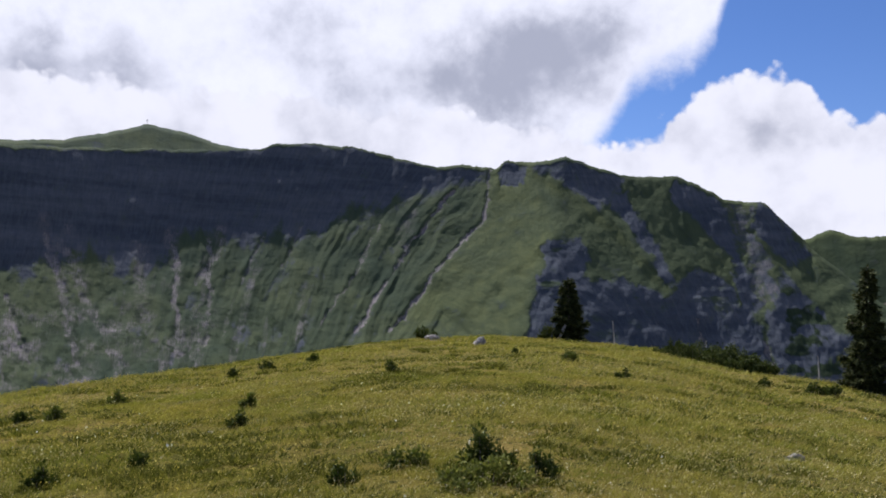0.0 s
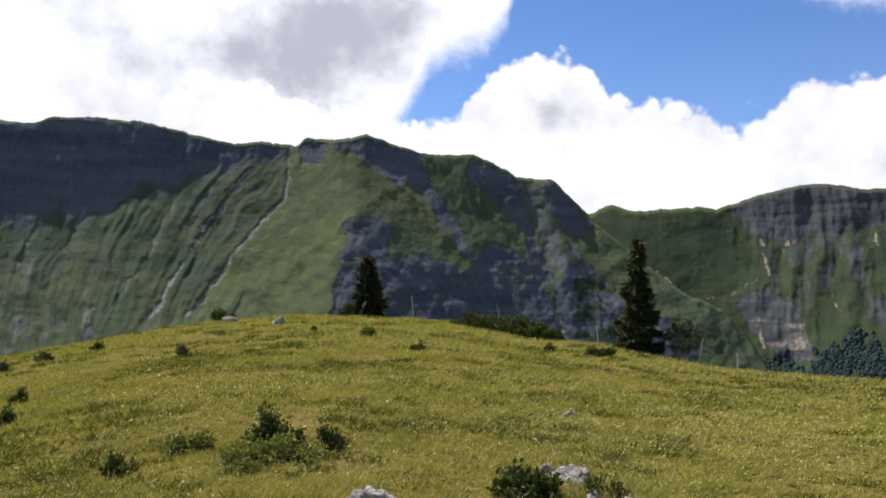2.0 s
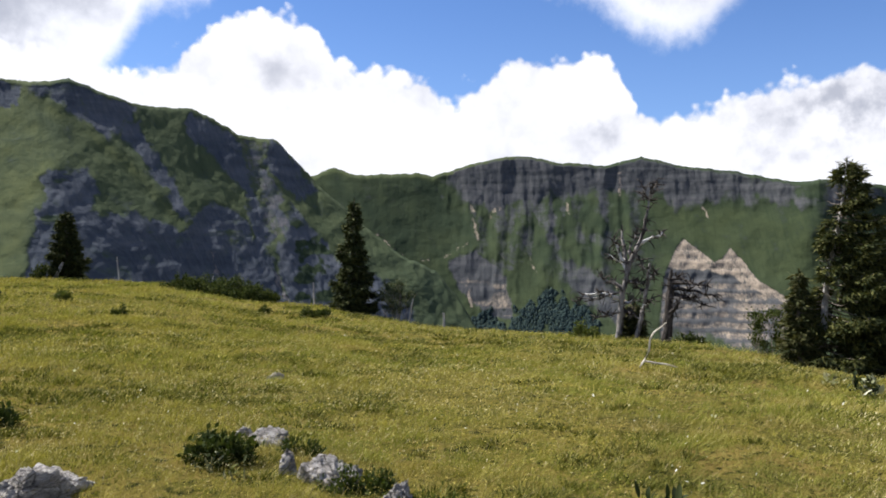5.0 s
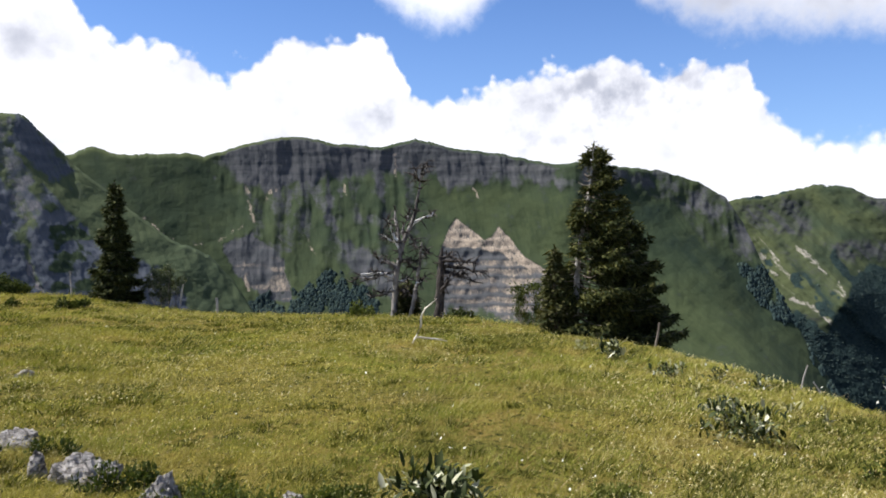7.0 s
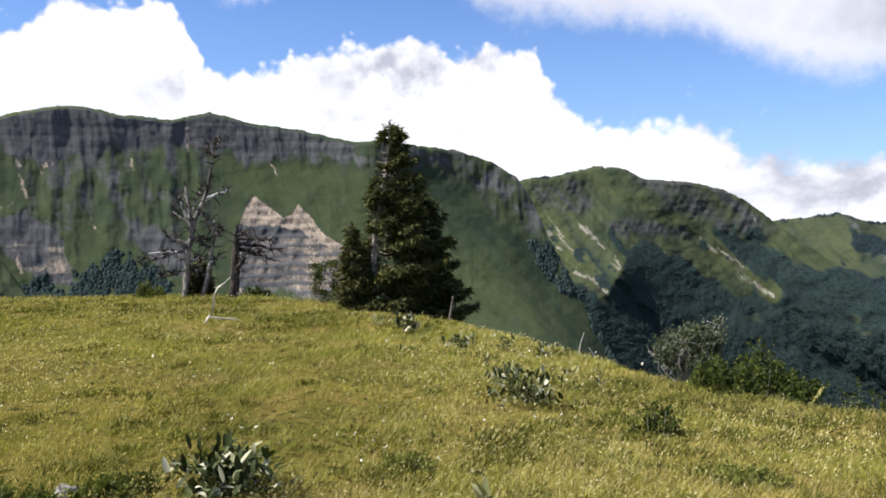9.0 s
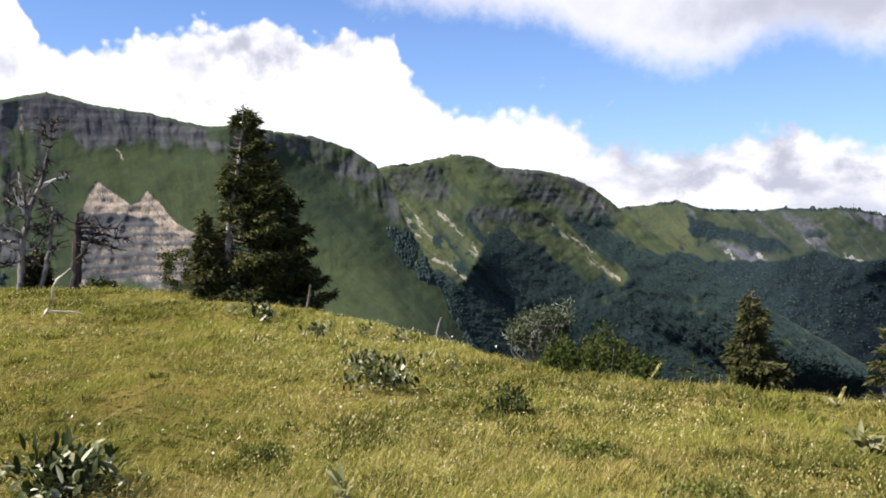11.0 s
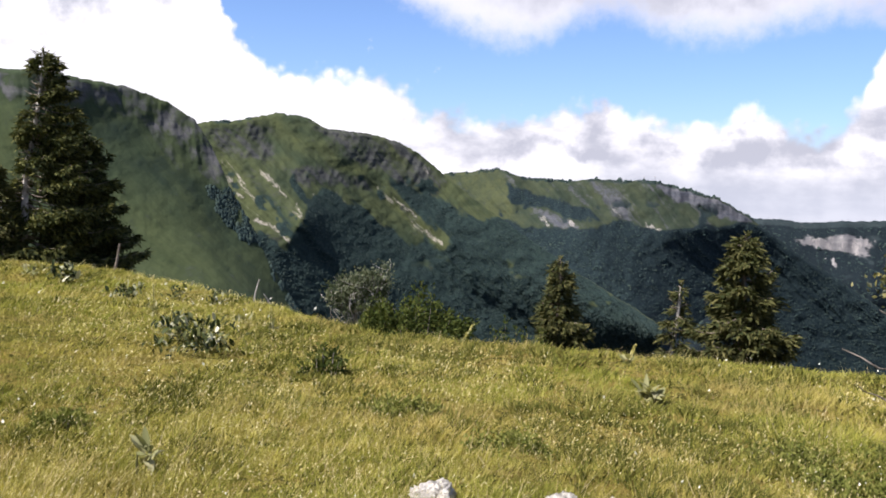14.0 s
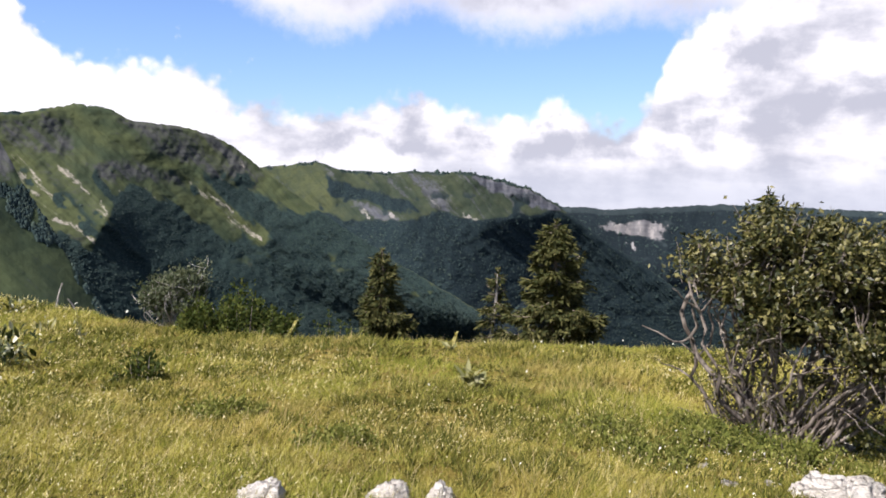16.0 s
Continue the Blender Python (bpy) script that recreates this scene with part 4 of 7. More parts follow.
def form_c(A, E, top):
    n = fbm(A * 0.9, E * 0.9, 4, 81)
    s = A - 0.95 * (E - 2.0) + 0.5 * fbm(A * 0.3, E * 0.4, 3, 75)
    run = fbm(s * 1.5, E * 0.3, 4, 82)
    W = warp(A, E, 0.6, 0.5, 151)
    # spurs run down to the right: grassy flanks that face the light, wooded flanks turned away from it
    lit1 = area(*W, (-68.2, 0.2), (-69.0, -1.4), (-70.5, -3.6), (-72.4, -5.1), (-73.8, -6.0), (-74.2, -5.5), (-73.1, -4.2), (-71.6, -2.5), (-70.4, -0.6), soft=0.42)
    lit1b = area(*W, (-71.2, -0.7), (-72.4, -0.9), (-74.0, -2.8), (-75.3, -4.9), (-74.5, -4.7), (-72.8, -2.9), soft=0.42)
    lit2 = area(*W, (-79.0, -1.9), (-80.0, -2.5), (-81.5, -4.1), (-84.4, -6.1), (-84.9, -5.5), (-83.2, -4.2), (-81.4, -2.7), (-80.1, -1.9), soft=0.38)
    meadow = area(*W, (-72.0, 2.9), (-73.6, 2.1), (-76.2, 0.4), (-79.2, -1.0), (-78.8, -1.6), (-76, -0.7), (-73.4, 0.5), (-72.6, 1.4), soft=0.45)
    strip = area(*W, (-67.5, 1.9), (-70.5, 2.4), (-73, 3.0), (-73.5, 2.3), (-70.5, 1.8), soft=0.42)
    crag1 = area(*W, (-68.0, 1.7), (-70.8, 1.9), (-72.4, 1.6), (-72.6, -0.6), (-71.2, -0.5), (-69.4, 0.0), soft=0.45)
    crag2 = area(*W, (-73.8, -0.9), (-76.9, -1.0), (-79.2, -1.9), (-79.2, -2.9), (-76.9, -2.0), (-74.4, -2.1), soft=0.42)
    crag3 = area(*W, (-75.0, 3), (-79.8, 1.9), (-82.8, 0.6), (-84.6, -1.2), (-84.4, -2.3), (-82, -1.8), (-80, -1.1), (-77.6, 0.3), (-75.6, 1.3), soft=0.45)
    wline = np.interp(-A, [64, 66.5, 68.8, 71.4, 73.7, 74.4, 74.9, 75.8, 78.7, 80.4, 82.7, 84.4, 85.6, 92], [-2.0, -2.6, -4.6, -5.3, -6.3, -5.2, -3.9, -2.3, -3.0, -4.7, -5.8, -6.3, -4.4, -3.6])
    wood = sstep(wline - E + 0.7 * n + 0.6 * run, -0.4, 0.4)
    wood = most(wood, area(*W, (-80.6, -1.5), (-81.7, -2.5), (-83.7, -4.3), (-86.5, -6.0), (-88, -5.0), (-84.2, -2.6), (-82.4, -1.7), soft=0.45), area(*W, (-71.6, -2.2), (-72.6, -3.2), (-74.1, -4.9), (-74.2, -5.8), (-73.2, -4.9), (-72.0, -3.2), soft=0.42))
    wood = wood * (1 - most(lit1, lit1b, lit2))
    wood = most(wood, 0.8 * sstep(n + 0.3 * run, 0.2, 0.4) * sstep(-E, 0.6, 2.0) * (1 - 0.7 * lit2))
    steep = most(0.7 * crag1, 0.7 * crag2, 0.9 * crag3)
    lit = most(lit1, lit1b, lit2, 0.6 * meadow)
    dline = np.interp(-A, [64, 66.5, 69, 74, 75, 77, 80, 85, 91, 96, 100], [-1.6, -2.6, -5.0, -5.6, -3.6, -3.9, -5.6, -8.4, -11.4, -13, -13.5])
    dark = sstep(dline - E + 0.4 * n, -0.4, 0.8) * sstep(-A, 65, 67.5)
    glade = sstep(fbm(A * 0.5 + 5, E * 0.8, 4, 86), 0.2, 0.4) * sstep(-E, 6.2, 7.4) * (1 - 0.6 * dark)
    wood = wood * (1 - 0.75 * glade)
    up = 30.0 - 14.0 * steep - 16.0 * dark
    left = 22.0 * lit - 38.0 * dark - 14.0 * crag2 - 12.0 * crag3 - 14.0 * crag1 - 3.0 * area(A, E, (-74.8, -2.2), (-78.7, -3.0), (-81, -5.2), (-84, -6.8), (-80, -8), (-75, -5.5), soft=0.6)
    rock = most(0.9 * crag1, crag2, crag3, 0.5 * sstep(fbm(s * 0.6, E * 0.5, 4, 83), 0.12, 0.4) * (1 - meadow)) * (1 - 0.8 * strip) * (0.75 + 0.5 * n)
    rock = np.clip(rock * (1 - 0.5 * sstep(run + 0.6 * n, -0.05, 0.3)), 0, 1) * (1 - 0.7 * sstep(E - top, -0.22, -0.06) * (1 - sstep(-A, 75, 77)))
    scree = np.zeros_like(A)
    Ag, Eg = warp(A, E, 0.3, 1.2, 153)
    for wide, strong, path in ((0.16, 0.75, [(-69.2, -1.2), (-70.0, -2.4), (-70.6, -3.0)]), (0.22, 0.8, [(-71.6, -4.6), (-72.9, -5.2), (-73.8, -6.0)]), (0.14, 0.65, [(-70.3, -1.6), (-71.2, -2.8), (-72.0, -3.6)]), (0.18, 0.7, [(-72.0, -1.2), (-73.0, -2.3), (-73.4, -3.0)]), (0.12, 0.65, [(-75.4, -2.7), (-76.6, -4.7)]), (0.14, 0.6, [(-74.2, -3.4), (-75.2, -4.8)]),
                               (0.2, 0.7, [(-79.9, -2.2), (-80.9, -3.2)]), (0.22, 0.75, [(-83.2, -5.0), (-84.4, -5.9)]), (0.12, 0.6, [(-81.0, -2.9), (-82.4, -4.0)]), (0.14, 0.6, [(-77.0, -2.4), (-77.5, -3.3)]), (0.16, 0.5, [(-83.0, -0.8), (-83.6, -2.0)])):
        scree = np.maximum(scree, strong * sstep(band(Ag, Eg, path, wide), 0.0, 0.6) * (0.5 + 0.7 * vnoise(s * 3, E * 1.2, 85)))
    scree = np.maximum(scree, most(lit1, lit1b, lit2) * 0.5 * sstep(ridged(s * 2.2, E * 0.1, 3, 84), 0.7, 0.88) * sstep(vnoise(s * 1.4, E * 1.2, 88), 0.4, 0.65))
    relief = -14 * (ridged(s * 0.5 + 0.35, E * 0.1, 3, 71) - 0.5) * (1 - 0.6 * steep) - 6 * (ridged(s * 1.6, E * 0.3, 3, 72) - 0.5)
    relief += most(crag1, crag2, crag3) * (-9 * (ridged(A * 1.2 + 0.5 * E, E * 0.3, 4, 73) - 0.5)) + 6 * fbm(A * 1.3, E * 1.5, 5, 74, 0.58)
    lit_grass = 0.65 * most(meadow, 0.6 * strip, 0.8 * lit1, 0.6 * lit1b, lit2)
    wood = most(wood, 0.7 * sstep(E - top, -0.3, -0.1) * sstep(-A, 68.5, 69) * (1 - sstep(-A, 71, 71.6)) * sstep(vnoise(A * 2.5, 0 * E, 89), 0.5, 0.7))
    return dict(up=up, left=left, relief=relief, rim=10 * (1 - sstep(-A, 80, 83)), anchor=(-70.0, -4.0, 1440.0), masks=dict(rock=rock, scree=np.clip(scree * (1 - 0.8 * wood), 0, 1), wood=np.clip(wood, 0, 1), lit_grass=lit_grass))


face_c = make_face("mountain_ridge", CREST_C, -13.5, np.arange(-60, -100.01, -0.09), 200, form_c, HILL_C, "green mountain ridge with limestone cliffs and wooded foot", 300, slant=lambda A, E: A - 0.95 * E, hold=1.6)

CREST_D = [(-76, -3.0), (-80, -1.8), (-82.5, -1.25), (-84.3, -1.05), (-88.2, -0.58), (-90.3, -1.2), (-92.9, -1.3), (-94.5, -1.05), (-96.4, -1.1), (-99.1, -1.13), (-101.7, -1.75), (-103.7, -2.35), (-105.1, -3.2), (-107, -4.6), (-110, -6.5), (-114, -9), (-120, -12)]


def form_d(A, E, top):
    n = fbm(A * 0.9, E * 1.1, 4, 95)
    s = A - 0.9 * (E + 1) + 0.5 * fbm(A * 0.3, E * 0.4, 3, 98)
    run = fbm(s * 1.5, E * 0.3, 4, 99)
    W = warp(A, E, 0.5, 0.6, 161)
    green = area(*W, (-84, -0.6), (-88, -0.2), (-89.4, -2.1), (-89.9, -4.2), (-87, -3.9), (-84.4, -2.4), (-82, -2.2), soft=0.35)
    belt = area(*W, (-88.7, -1.6), (-90.6, -2.2), (-94.2, -3.1), (-95.5, -3.9), (-93.6, -3.9), (-90.4, -3.1), (-89.0, -2.6), soft=0.25)
    crag = area(*W, (-94.4, -1.0), (-96.2, -1.4), (-97.4, -3.0), (-97.6, -3.9), (-96.3, -3.7), (-95.4, -2.0), soft=0.3)
    crag2 = area(*W, (-90.8, -3.6), (-93.4, -3.9), (-94.2, -4.7), (-92.2, -4.7), soft=0.25)
    cliffs = area(*W, (-98.6, -0.9), (-101.7, -1.4), (-103.7, -2.0), (-105.4, -3.2), (-104.8, -3.5), (-102.6, -2.9), (-100.2, -2.4), soft=0.22)
    dline = np.interp(-A, [93, 96.7, 99.2, 102.9, 106, 112], [-3.8, -3.7, -4.7, -3.9, -3.6, -5])
    edge = np.interp(E, [-13, -9, -6.8, -4.5, -3.5], [-99.5, -97.6, -95.4, -93.5, -93.0])
    dark = sstep(dline - E + 0.3 * n, -0.4, 0.6) * sstep(edge - A + 0.5 * n, -0.3, 1.0)
    wline = np.interp(-A, [80, 83, 85.4, 87, 89.7, 91, 93.8, 96.7, 99.2, 102.9, 106, 112], [-3.2, -3.2, -3.4, -4.1, -4.4, -4.7, -4.5, -3.7, -4.6, -3.9, -3.6, -5])
    wood = sstep(wline - E + 0.5 * n, -0.25, 0.25)
    wood = most(wood, belt, 0.6 * sstep(n + 0.3 * run, 0.22, 0.42) * sstep(-E, 1.8, 3))
    skyline = sstep(E - top, -0.3, -0.12) * sstep(vnoise(A * 2.2, 0 * E, 97), 0.45, 0.7) * sstep(-A, 88, 90)
    wood = np.maximum(wood, 0.5 * skyline)
    steep = most(0.6 * crag, 0.7 * crag2, 0.9 * cliffs)
    up = 50.0 - 22.0 * steep - 28.0 * dark
    left = 14.0 * green - 78.0 * dark * (1 - 0.4 * sstep(-A, 103, 107)) - 40.0 * belt - 22.0 * cliffs + 10.0 * area(A, E, (-84, -4.5), (-92, -5), (-94, -8), (-88, -9), (-84, -7), soft=1.0)
    rock = most(0.6 * crag, 0.75 * crag2, cliffs, 0.35 * sstep(run + 0.5 * n, 0.1, 0.4) * (1 - green)) * (1 - 0.8 * sstep(E - top, -0.2, -0.06))
    scree = np.zeros_like(A)
    for wide, strong, path in ((0.2, 0.7, [(-91.2, -4.0), (-91.6, -4.6)]), (0.3, 0.7, [(-93.4, -4.3), (-94.0, -4.9)]), (0.16, 0.7, [(-98.4, -4.0), (-99.4, -4.5)]), (0.18, 0.5, [(-86.6, -3.4), (-88.2, -4.1)]), (0.16, 0.5, [(-96.4, -3.2), (-97.0, -3.9)])):
        scree = np.maximum(scree, strong * sstep(band(*W, path, wide), 0.0, 0.6))
    relief = -22 * (ridged(s * 0.5, E * 0.1, 3, 91) - 0.5) - 10 * (ridged(s * 1.6, E * 0.3, 3, 92) - 0.5) - 22 * cliffs * (ridged(A * 2.6, E * 0.2, 3, 93) - 0.5) + 9 * fbm(A * 1.4, E * 1.6, 5, 94, 0.58)
    return dict(up=up, left=left, relief=relief, anchor=(-88.0, -4.0, 2350.0), masks=dict(rock=np.clip(rock, 0, 1), scree=np.clip(scree * (0.7 + n), 0, 1), wood=np.clip(wood, 0, 1), lit_grass=green))


face_d = make_face("mountain_far_ridge", CREST_D, -13.0, np.arange(-76, -120.01, -0.09), 150, form_d, HILL_D, "distant green ridge with cliffs above dark woods", 400, slant=lambda A, E: A - 0.9 * E, hold=1.6)

CREST_E = [(-90, -3.6), (-100, -3.4), (-104.9, -3.2), (-108.2, -3.32), (-110.5, -3.2), (-113.1, -2.97), (-116, -2.74), (-125.3, -2.77), (-140, -2.6), (-160, -2.4), (-179, -2.6)]


def form_e(A, E, top):
    n = fbm(A * 0.9, E * 1.5, 4, 101)
    W = warp(A, E, 0.4, 1.2, 171)
    cl = area(*W, (-107.9, -4.7), (-108.6, -4.3), (-110.4, -4.1), (-112.1, -4.15), (-112.3, -5.2), (-110.6, -5.2), (-109.2, -4.9), soft=0.18)
    cl = most(cl, sstep(band(*W, [(-110.0, -5.8), (-110.2, -6.1)], 0.3), 0.2, 0.5), 0.6 * sstep(band(*W, [(-106.4, -5.3), (-107.0, -5.5)], 0.25), 0.2, 0.5))
    wood = 0.95 * (1 - cl) * sstep(n, -0.7, -0.2) * (1 - 0.999 * sstep(E - top, -0.5, -0.3))
    # Foot of the face bent away from the sun to stand in for shade.
    shaded_foot = sstep(-E + 0.4 * n, 6.9, 7.8) * sstep(-A, 102, 105) * (1 - sstep(-A, 114, 118))
    return dict(up=130 - 110 * cl - 92 * shaded_foot, left=-125 * shaded_foot, relief=-60 * (ridged(A * 0.6, E * 0.3, 3, 103) - 0.5) - 14 * cl * (ridged(A * 3, E * 0.3, 2, 105) - 0.5), anchor=(-110.0, -5.0, 3500.0),
                masks=dict(rock=cl, scree=cl * np.clip(0.45 + 0.9 * fbm(A * 4, E * 1.2, 3, 104), 0, 1), wood=wood, lit_grass=0 * A))


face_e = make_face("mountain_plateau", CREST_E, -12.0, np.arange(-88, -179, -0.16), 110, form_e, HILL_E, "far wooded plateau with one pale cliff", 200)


def valley_height(x, y, r):
    return -760 + 12 * fbm(x * 0.003, y * 0.003, 3, 7) * np.clip(r / 800, 0, 1)


def make_valley():
    azs, rs = np.arange(-180, 181, 3.0), np.concatenate([[150], np.geomspace(230, 4900, 40)])
    A, R = np.meshgrid(azs, rs, indexing="ij")
    x, y = -np.sin(np.radians(A)) * R, np.cos(np.radians(A)) * R
    Z = valley_height(x, y, R)
    ob = new("valley", mesh_of("valley", np.stack([x, y, Z], -1).reshape(-1, 3), grid_faces(*A.shape)[:, ::-1], True, dict(rock=0 * A, scree=0 * A, wood=0 * A, lit_grass=0 * A, across=A, down=0 * A)))
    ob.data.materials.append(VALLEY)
    tagged(ob, "dark wooded valley floor below the pasture", "valley", kind="structure")


make_valley()

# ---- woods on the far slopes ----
# Distance haze and cloud shade tint these crowns towards dark blue.
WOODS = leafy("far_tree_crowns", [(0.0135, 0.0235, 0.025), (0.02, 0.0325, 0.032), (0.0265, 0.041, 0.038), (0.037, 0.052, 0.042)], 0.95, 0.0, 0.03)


def scatter_wood(face, name, count, size, label, seed, tall=0.6):
    """Tree crowns, one small faceted dome each, on the wooded parts of a face."""
    rng = np.random.default_rng(seed)
    A, E, R, Z = face["A"], face["E"], face["R"], face["Z"]
    w = (np.clip(face["masks"]["wood"] - 0.5, 0, None) ** 1.5).ravel()
    idx = rng.choice(w.size, count, p=w / w.sum())
    ids = np.unravel_index(idx, A.shape)
    i, j = ids[0].clip(0, A.shape[0] - 2), ids[1].clip(0, A.shape[1] - 2)
    fu, fv = rng.random(count), rng.random(count)
    bil = lambda M: (M[i, j] * (1 - fu) + M[i + 1, j] * fu) * (1 - fv) + (M[i, j + 1] * (1 - fu) + M[i + 1, j + 1] * fu) * fv
    a, r, z = np.radians(bil(A)), bil(R), bil(Z)
    P = np.stack([-np.sin(a) * r, np.cos(a) * r, z], -1)
    wd = size * np.exp(rng.normal(size=count) * 0.3) * (0.7 + 0.6 * vnoise(P[:, 0] * 0.03, P[:, 1] * 0.03, seed))
    h = wd * tall * rng.uniform(0.7, 1.2, count)
    k = 5
    th = np.linspace(0, 2 * np.pi, k, endpoint=False)
    rings = [(-0.4, 1.0), (0.6, 0.8)]
    V = []
    for zz, rr in rings:
        jit = rng.uniform(0.75, 1.25, (count, k))
        V.append(np.stack([P[:, :1] + wd[:, None] * rr * jit * np.cos(th), P[:, 1:2] + wd[:, None] * rr * jit * np.sin(th), P[:, 2:3] + h[:, None] * zz + 0 * jit], -1))
    tip = (P + np.stack([0 * h, 0 * h, h], -1))[:, None, :]
    V = np.concatenate(V + [tip], 1)
    n = V.shape[1]
    f = []
    for q in range(1):
        for t in range(k):
            a0, a1, b0, b1 = q * k + t, q * k + (t + 1) % k, (q + 1) * k + t, (q + 1) * k + (t + 1) % k
            f += [(a0, a1, b1), (a0, b1, b0)]
    for t in range(k):
        f.append((k + t, k + (t + 1) % k, 2 * k))
    F = (np.array(f)[None] + (np.arange(count) * n)[:, None, None]).reshape(-1, 3)
    ob = new(name, mesh_of(name, V.reshape(-1, 3), F, True))
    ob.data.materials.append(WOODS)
    tagged(ob, label, "woods", kind="stuff")


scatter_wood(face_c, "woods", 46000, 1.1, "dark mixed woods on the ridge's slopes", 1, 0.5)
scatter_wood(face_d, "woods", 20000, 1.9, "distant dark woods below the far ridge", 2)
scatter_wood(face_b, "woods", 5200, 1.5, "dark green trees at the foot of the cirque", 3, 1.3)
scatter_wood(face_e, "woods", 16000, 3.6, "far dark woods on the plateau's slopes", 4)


def skyline_trees(face, az0, az1, depth, count, size, label, seed, cut):
    """Single trees along a crest."""
    A, E = face["A"], face["E"]
    on = (A < az0) & (A > az1) & (E > E[:, -1:] - depth) & (vnoise(A * 2.0, 0 * A, seed) > cut)
    scatter_wood(dict(face, masks=dict(wood=on.astype(float))), "woods", count, size, label, seed, 1.7)


skyline_trees(face_c, -68.4, -71.6, 0.12, 70, 1.7, "a few trees on the ridge's grassy crest", 6, 0.45)
skyline_trees(face_d, -89.0, -106.0, 0.12, 700, 2.6, "trees along the far ridge's skyline", 7, 0.42)
skyline_trees(face_d, -84.5, -88.5, 0.3, 60, 2.2, "scattered trees on the far ridge's crest", 8, 0.5)
va, vr = np.meshgrid(np.arange(-70, -140, -0.5), np.geomspace(800, 4200, 90), indexing="ij")
vx, vy = -np.sin(np.radians(va)) * vr, np.cos(np.radians(va)) * vr
scatter_wood(dict(A=va, E=0 * va, R=vr, Z=valley_height(vx, vy, vr), masks=dict(wood=np.where(fbm(vx * 0.004, vy * 0.004, 3, 8) > -0.25, 1.0, 0.1))), "woods", 9000, 3.0, "dark woods on the valley floor", 5)

# ---- plant and wood shapes ----


class Geo:
    """Collects pieces into one mesh of quads."""

    def __init__(self):
        self.v, self.f, self.n = [], [], 0

    def add(self, v, f):
        self.v.append(np.asarray(v, float).reshape(-1, 3))
        self.f.append(np.asarray(f, int).reshape(-1, 4) + self.n)
        self.n += len(self.v[-1])

    def mesh(self, name, smooth=False):
        return mesh_of(name, np.concatenate(self.v), np.concatenate(self.f), smooth)

    def tube(self, pts, radii, k=6, knobs=0.0, rng=None):
        """A tapering limb along points."""
        pts = np.asarray(pts, float)
        radii = np.broadcast_to(np.asarray(radii, float), (len(pts),))
        t = np.gradient(pts, axis=0)
        t /= np.linalg.norm(t, axis=1, keepdims=True) + 1e-9
        ref = np.where(np.abs(t[:, 2:3]) > 0.9, np.array([[1.0, 0, 0]]), np.array([[0, 0, 1.0]]))
        a = np.cross(t, ref)
        a /= np.linalg.norm(a, axis=1, keepdims=True) + 1e-9
        b = np.cross(t, a)
        th = np.linspace(0, 2 * np.pi, k, endpoint=False)
        rr = radii[:, None] * (1 + (knobs * rng.uniform(-1, 1, (len(pts), k)) if knobs else 0))
        v = pts[:, None] + rr[..., None] * (np.cos(th)[None, :, None] * a[:, None] + np.sin(th)[None, :, None] * b[:, None])
        i = np.arange(len(pts) * k).reshape(len(pts), k)
        j = np.roll(i, -1, 1)
        f = np.stack([i[:-1], j[:-1], j[1:], i[1:]], -1).reshape(-1, 4)
        caps = [i[-1, [0, k // 3, 2 * k // 3, k - 1]], i[0, [k - 1, 2 * k // 3, k // 3, 0]]]
        self.add(v, np.concatenate([f, caps]))

    def kites(self, p, d, length, width, rng, fold=0.0, flat=0.0):
        """Leaf-shaped blades from points p along directions d; flat: how far they lie face up."""
        n = len(p)
        d = d / (np.linalg.norm(d, axis=1, keepdims=True) + 1e-9)
        side = np.cross(d, rng.normal(size=(n, 3)) + np.array([[0, 0, flat]]))
        side /= np.linalg.norm(side, axis=1, keepdims=True) + 1e-9
        up = np.cross(side, d)
        L, W = np.broadcast_to(length, (n,))[:, None], np.broadcast_to(width, (n,))[:, None]
        mid = p + d * L * 0.45
        v = np.stack([p, mid + side * W * 0.5 + up * fold * W, p + d * L, mid - side * W * 0.5 + up * fold * W], 1)
        self.add(v, np.arange(4 * n).reshape(n, 4))


def facing(az):
    """Unit vectors ahead and to the right for a bearing."""
    a = radians(az)
    return np.array([-math.sin(a), math.cos(a), 0]), np.array([math.cos(a), math.sin(a), 0])


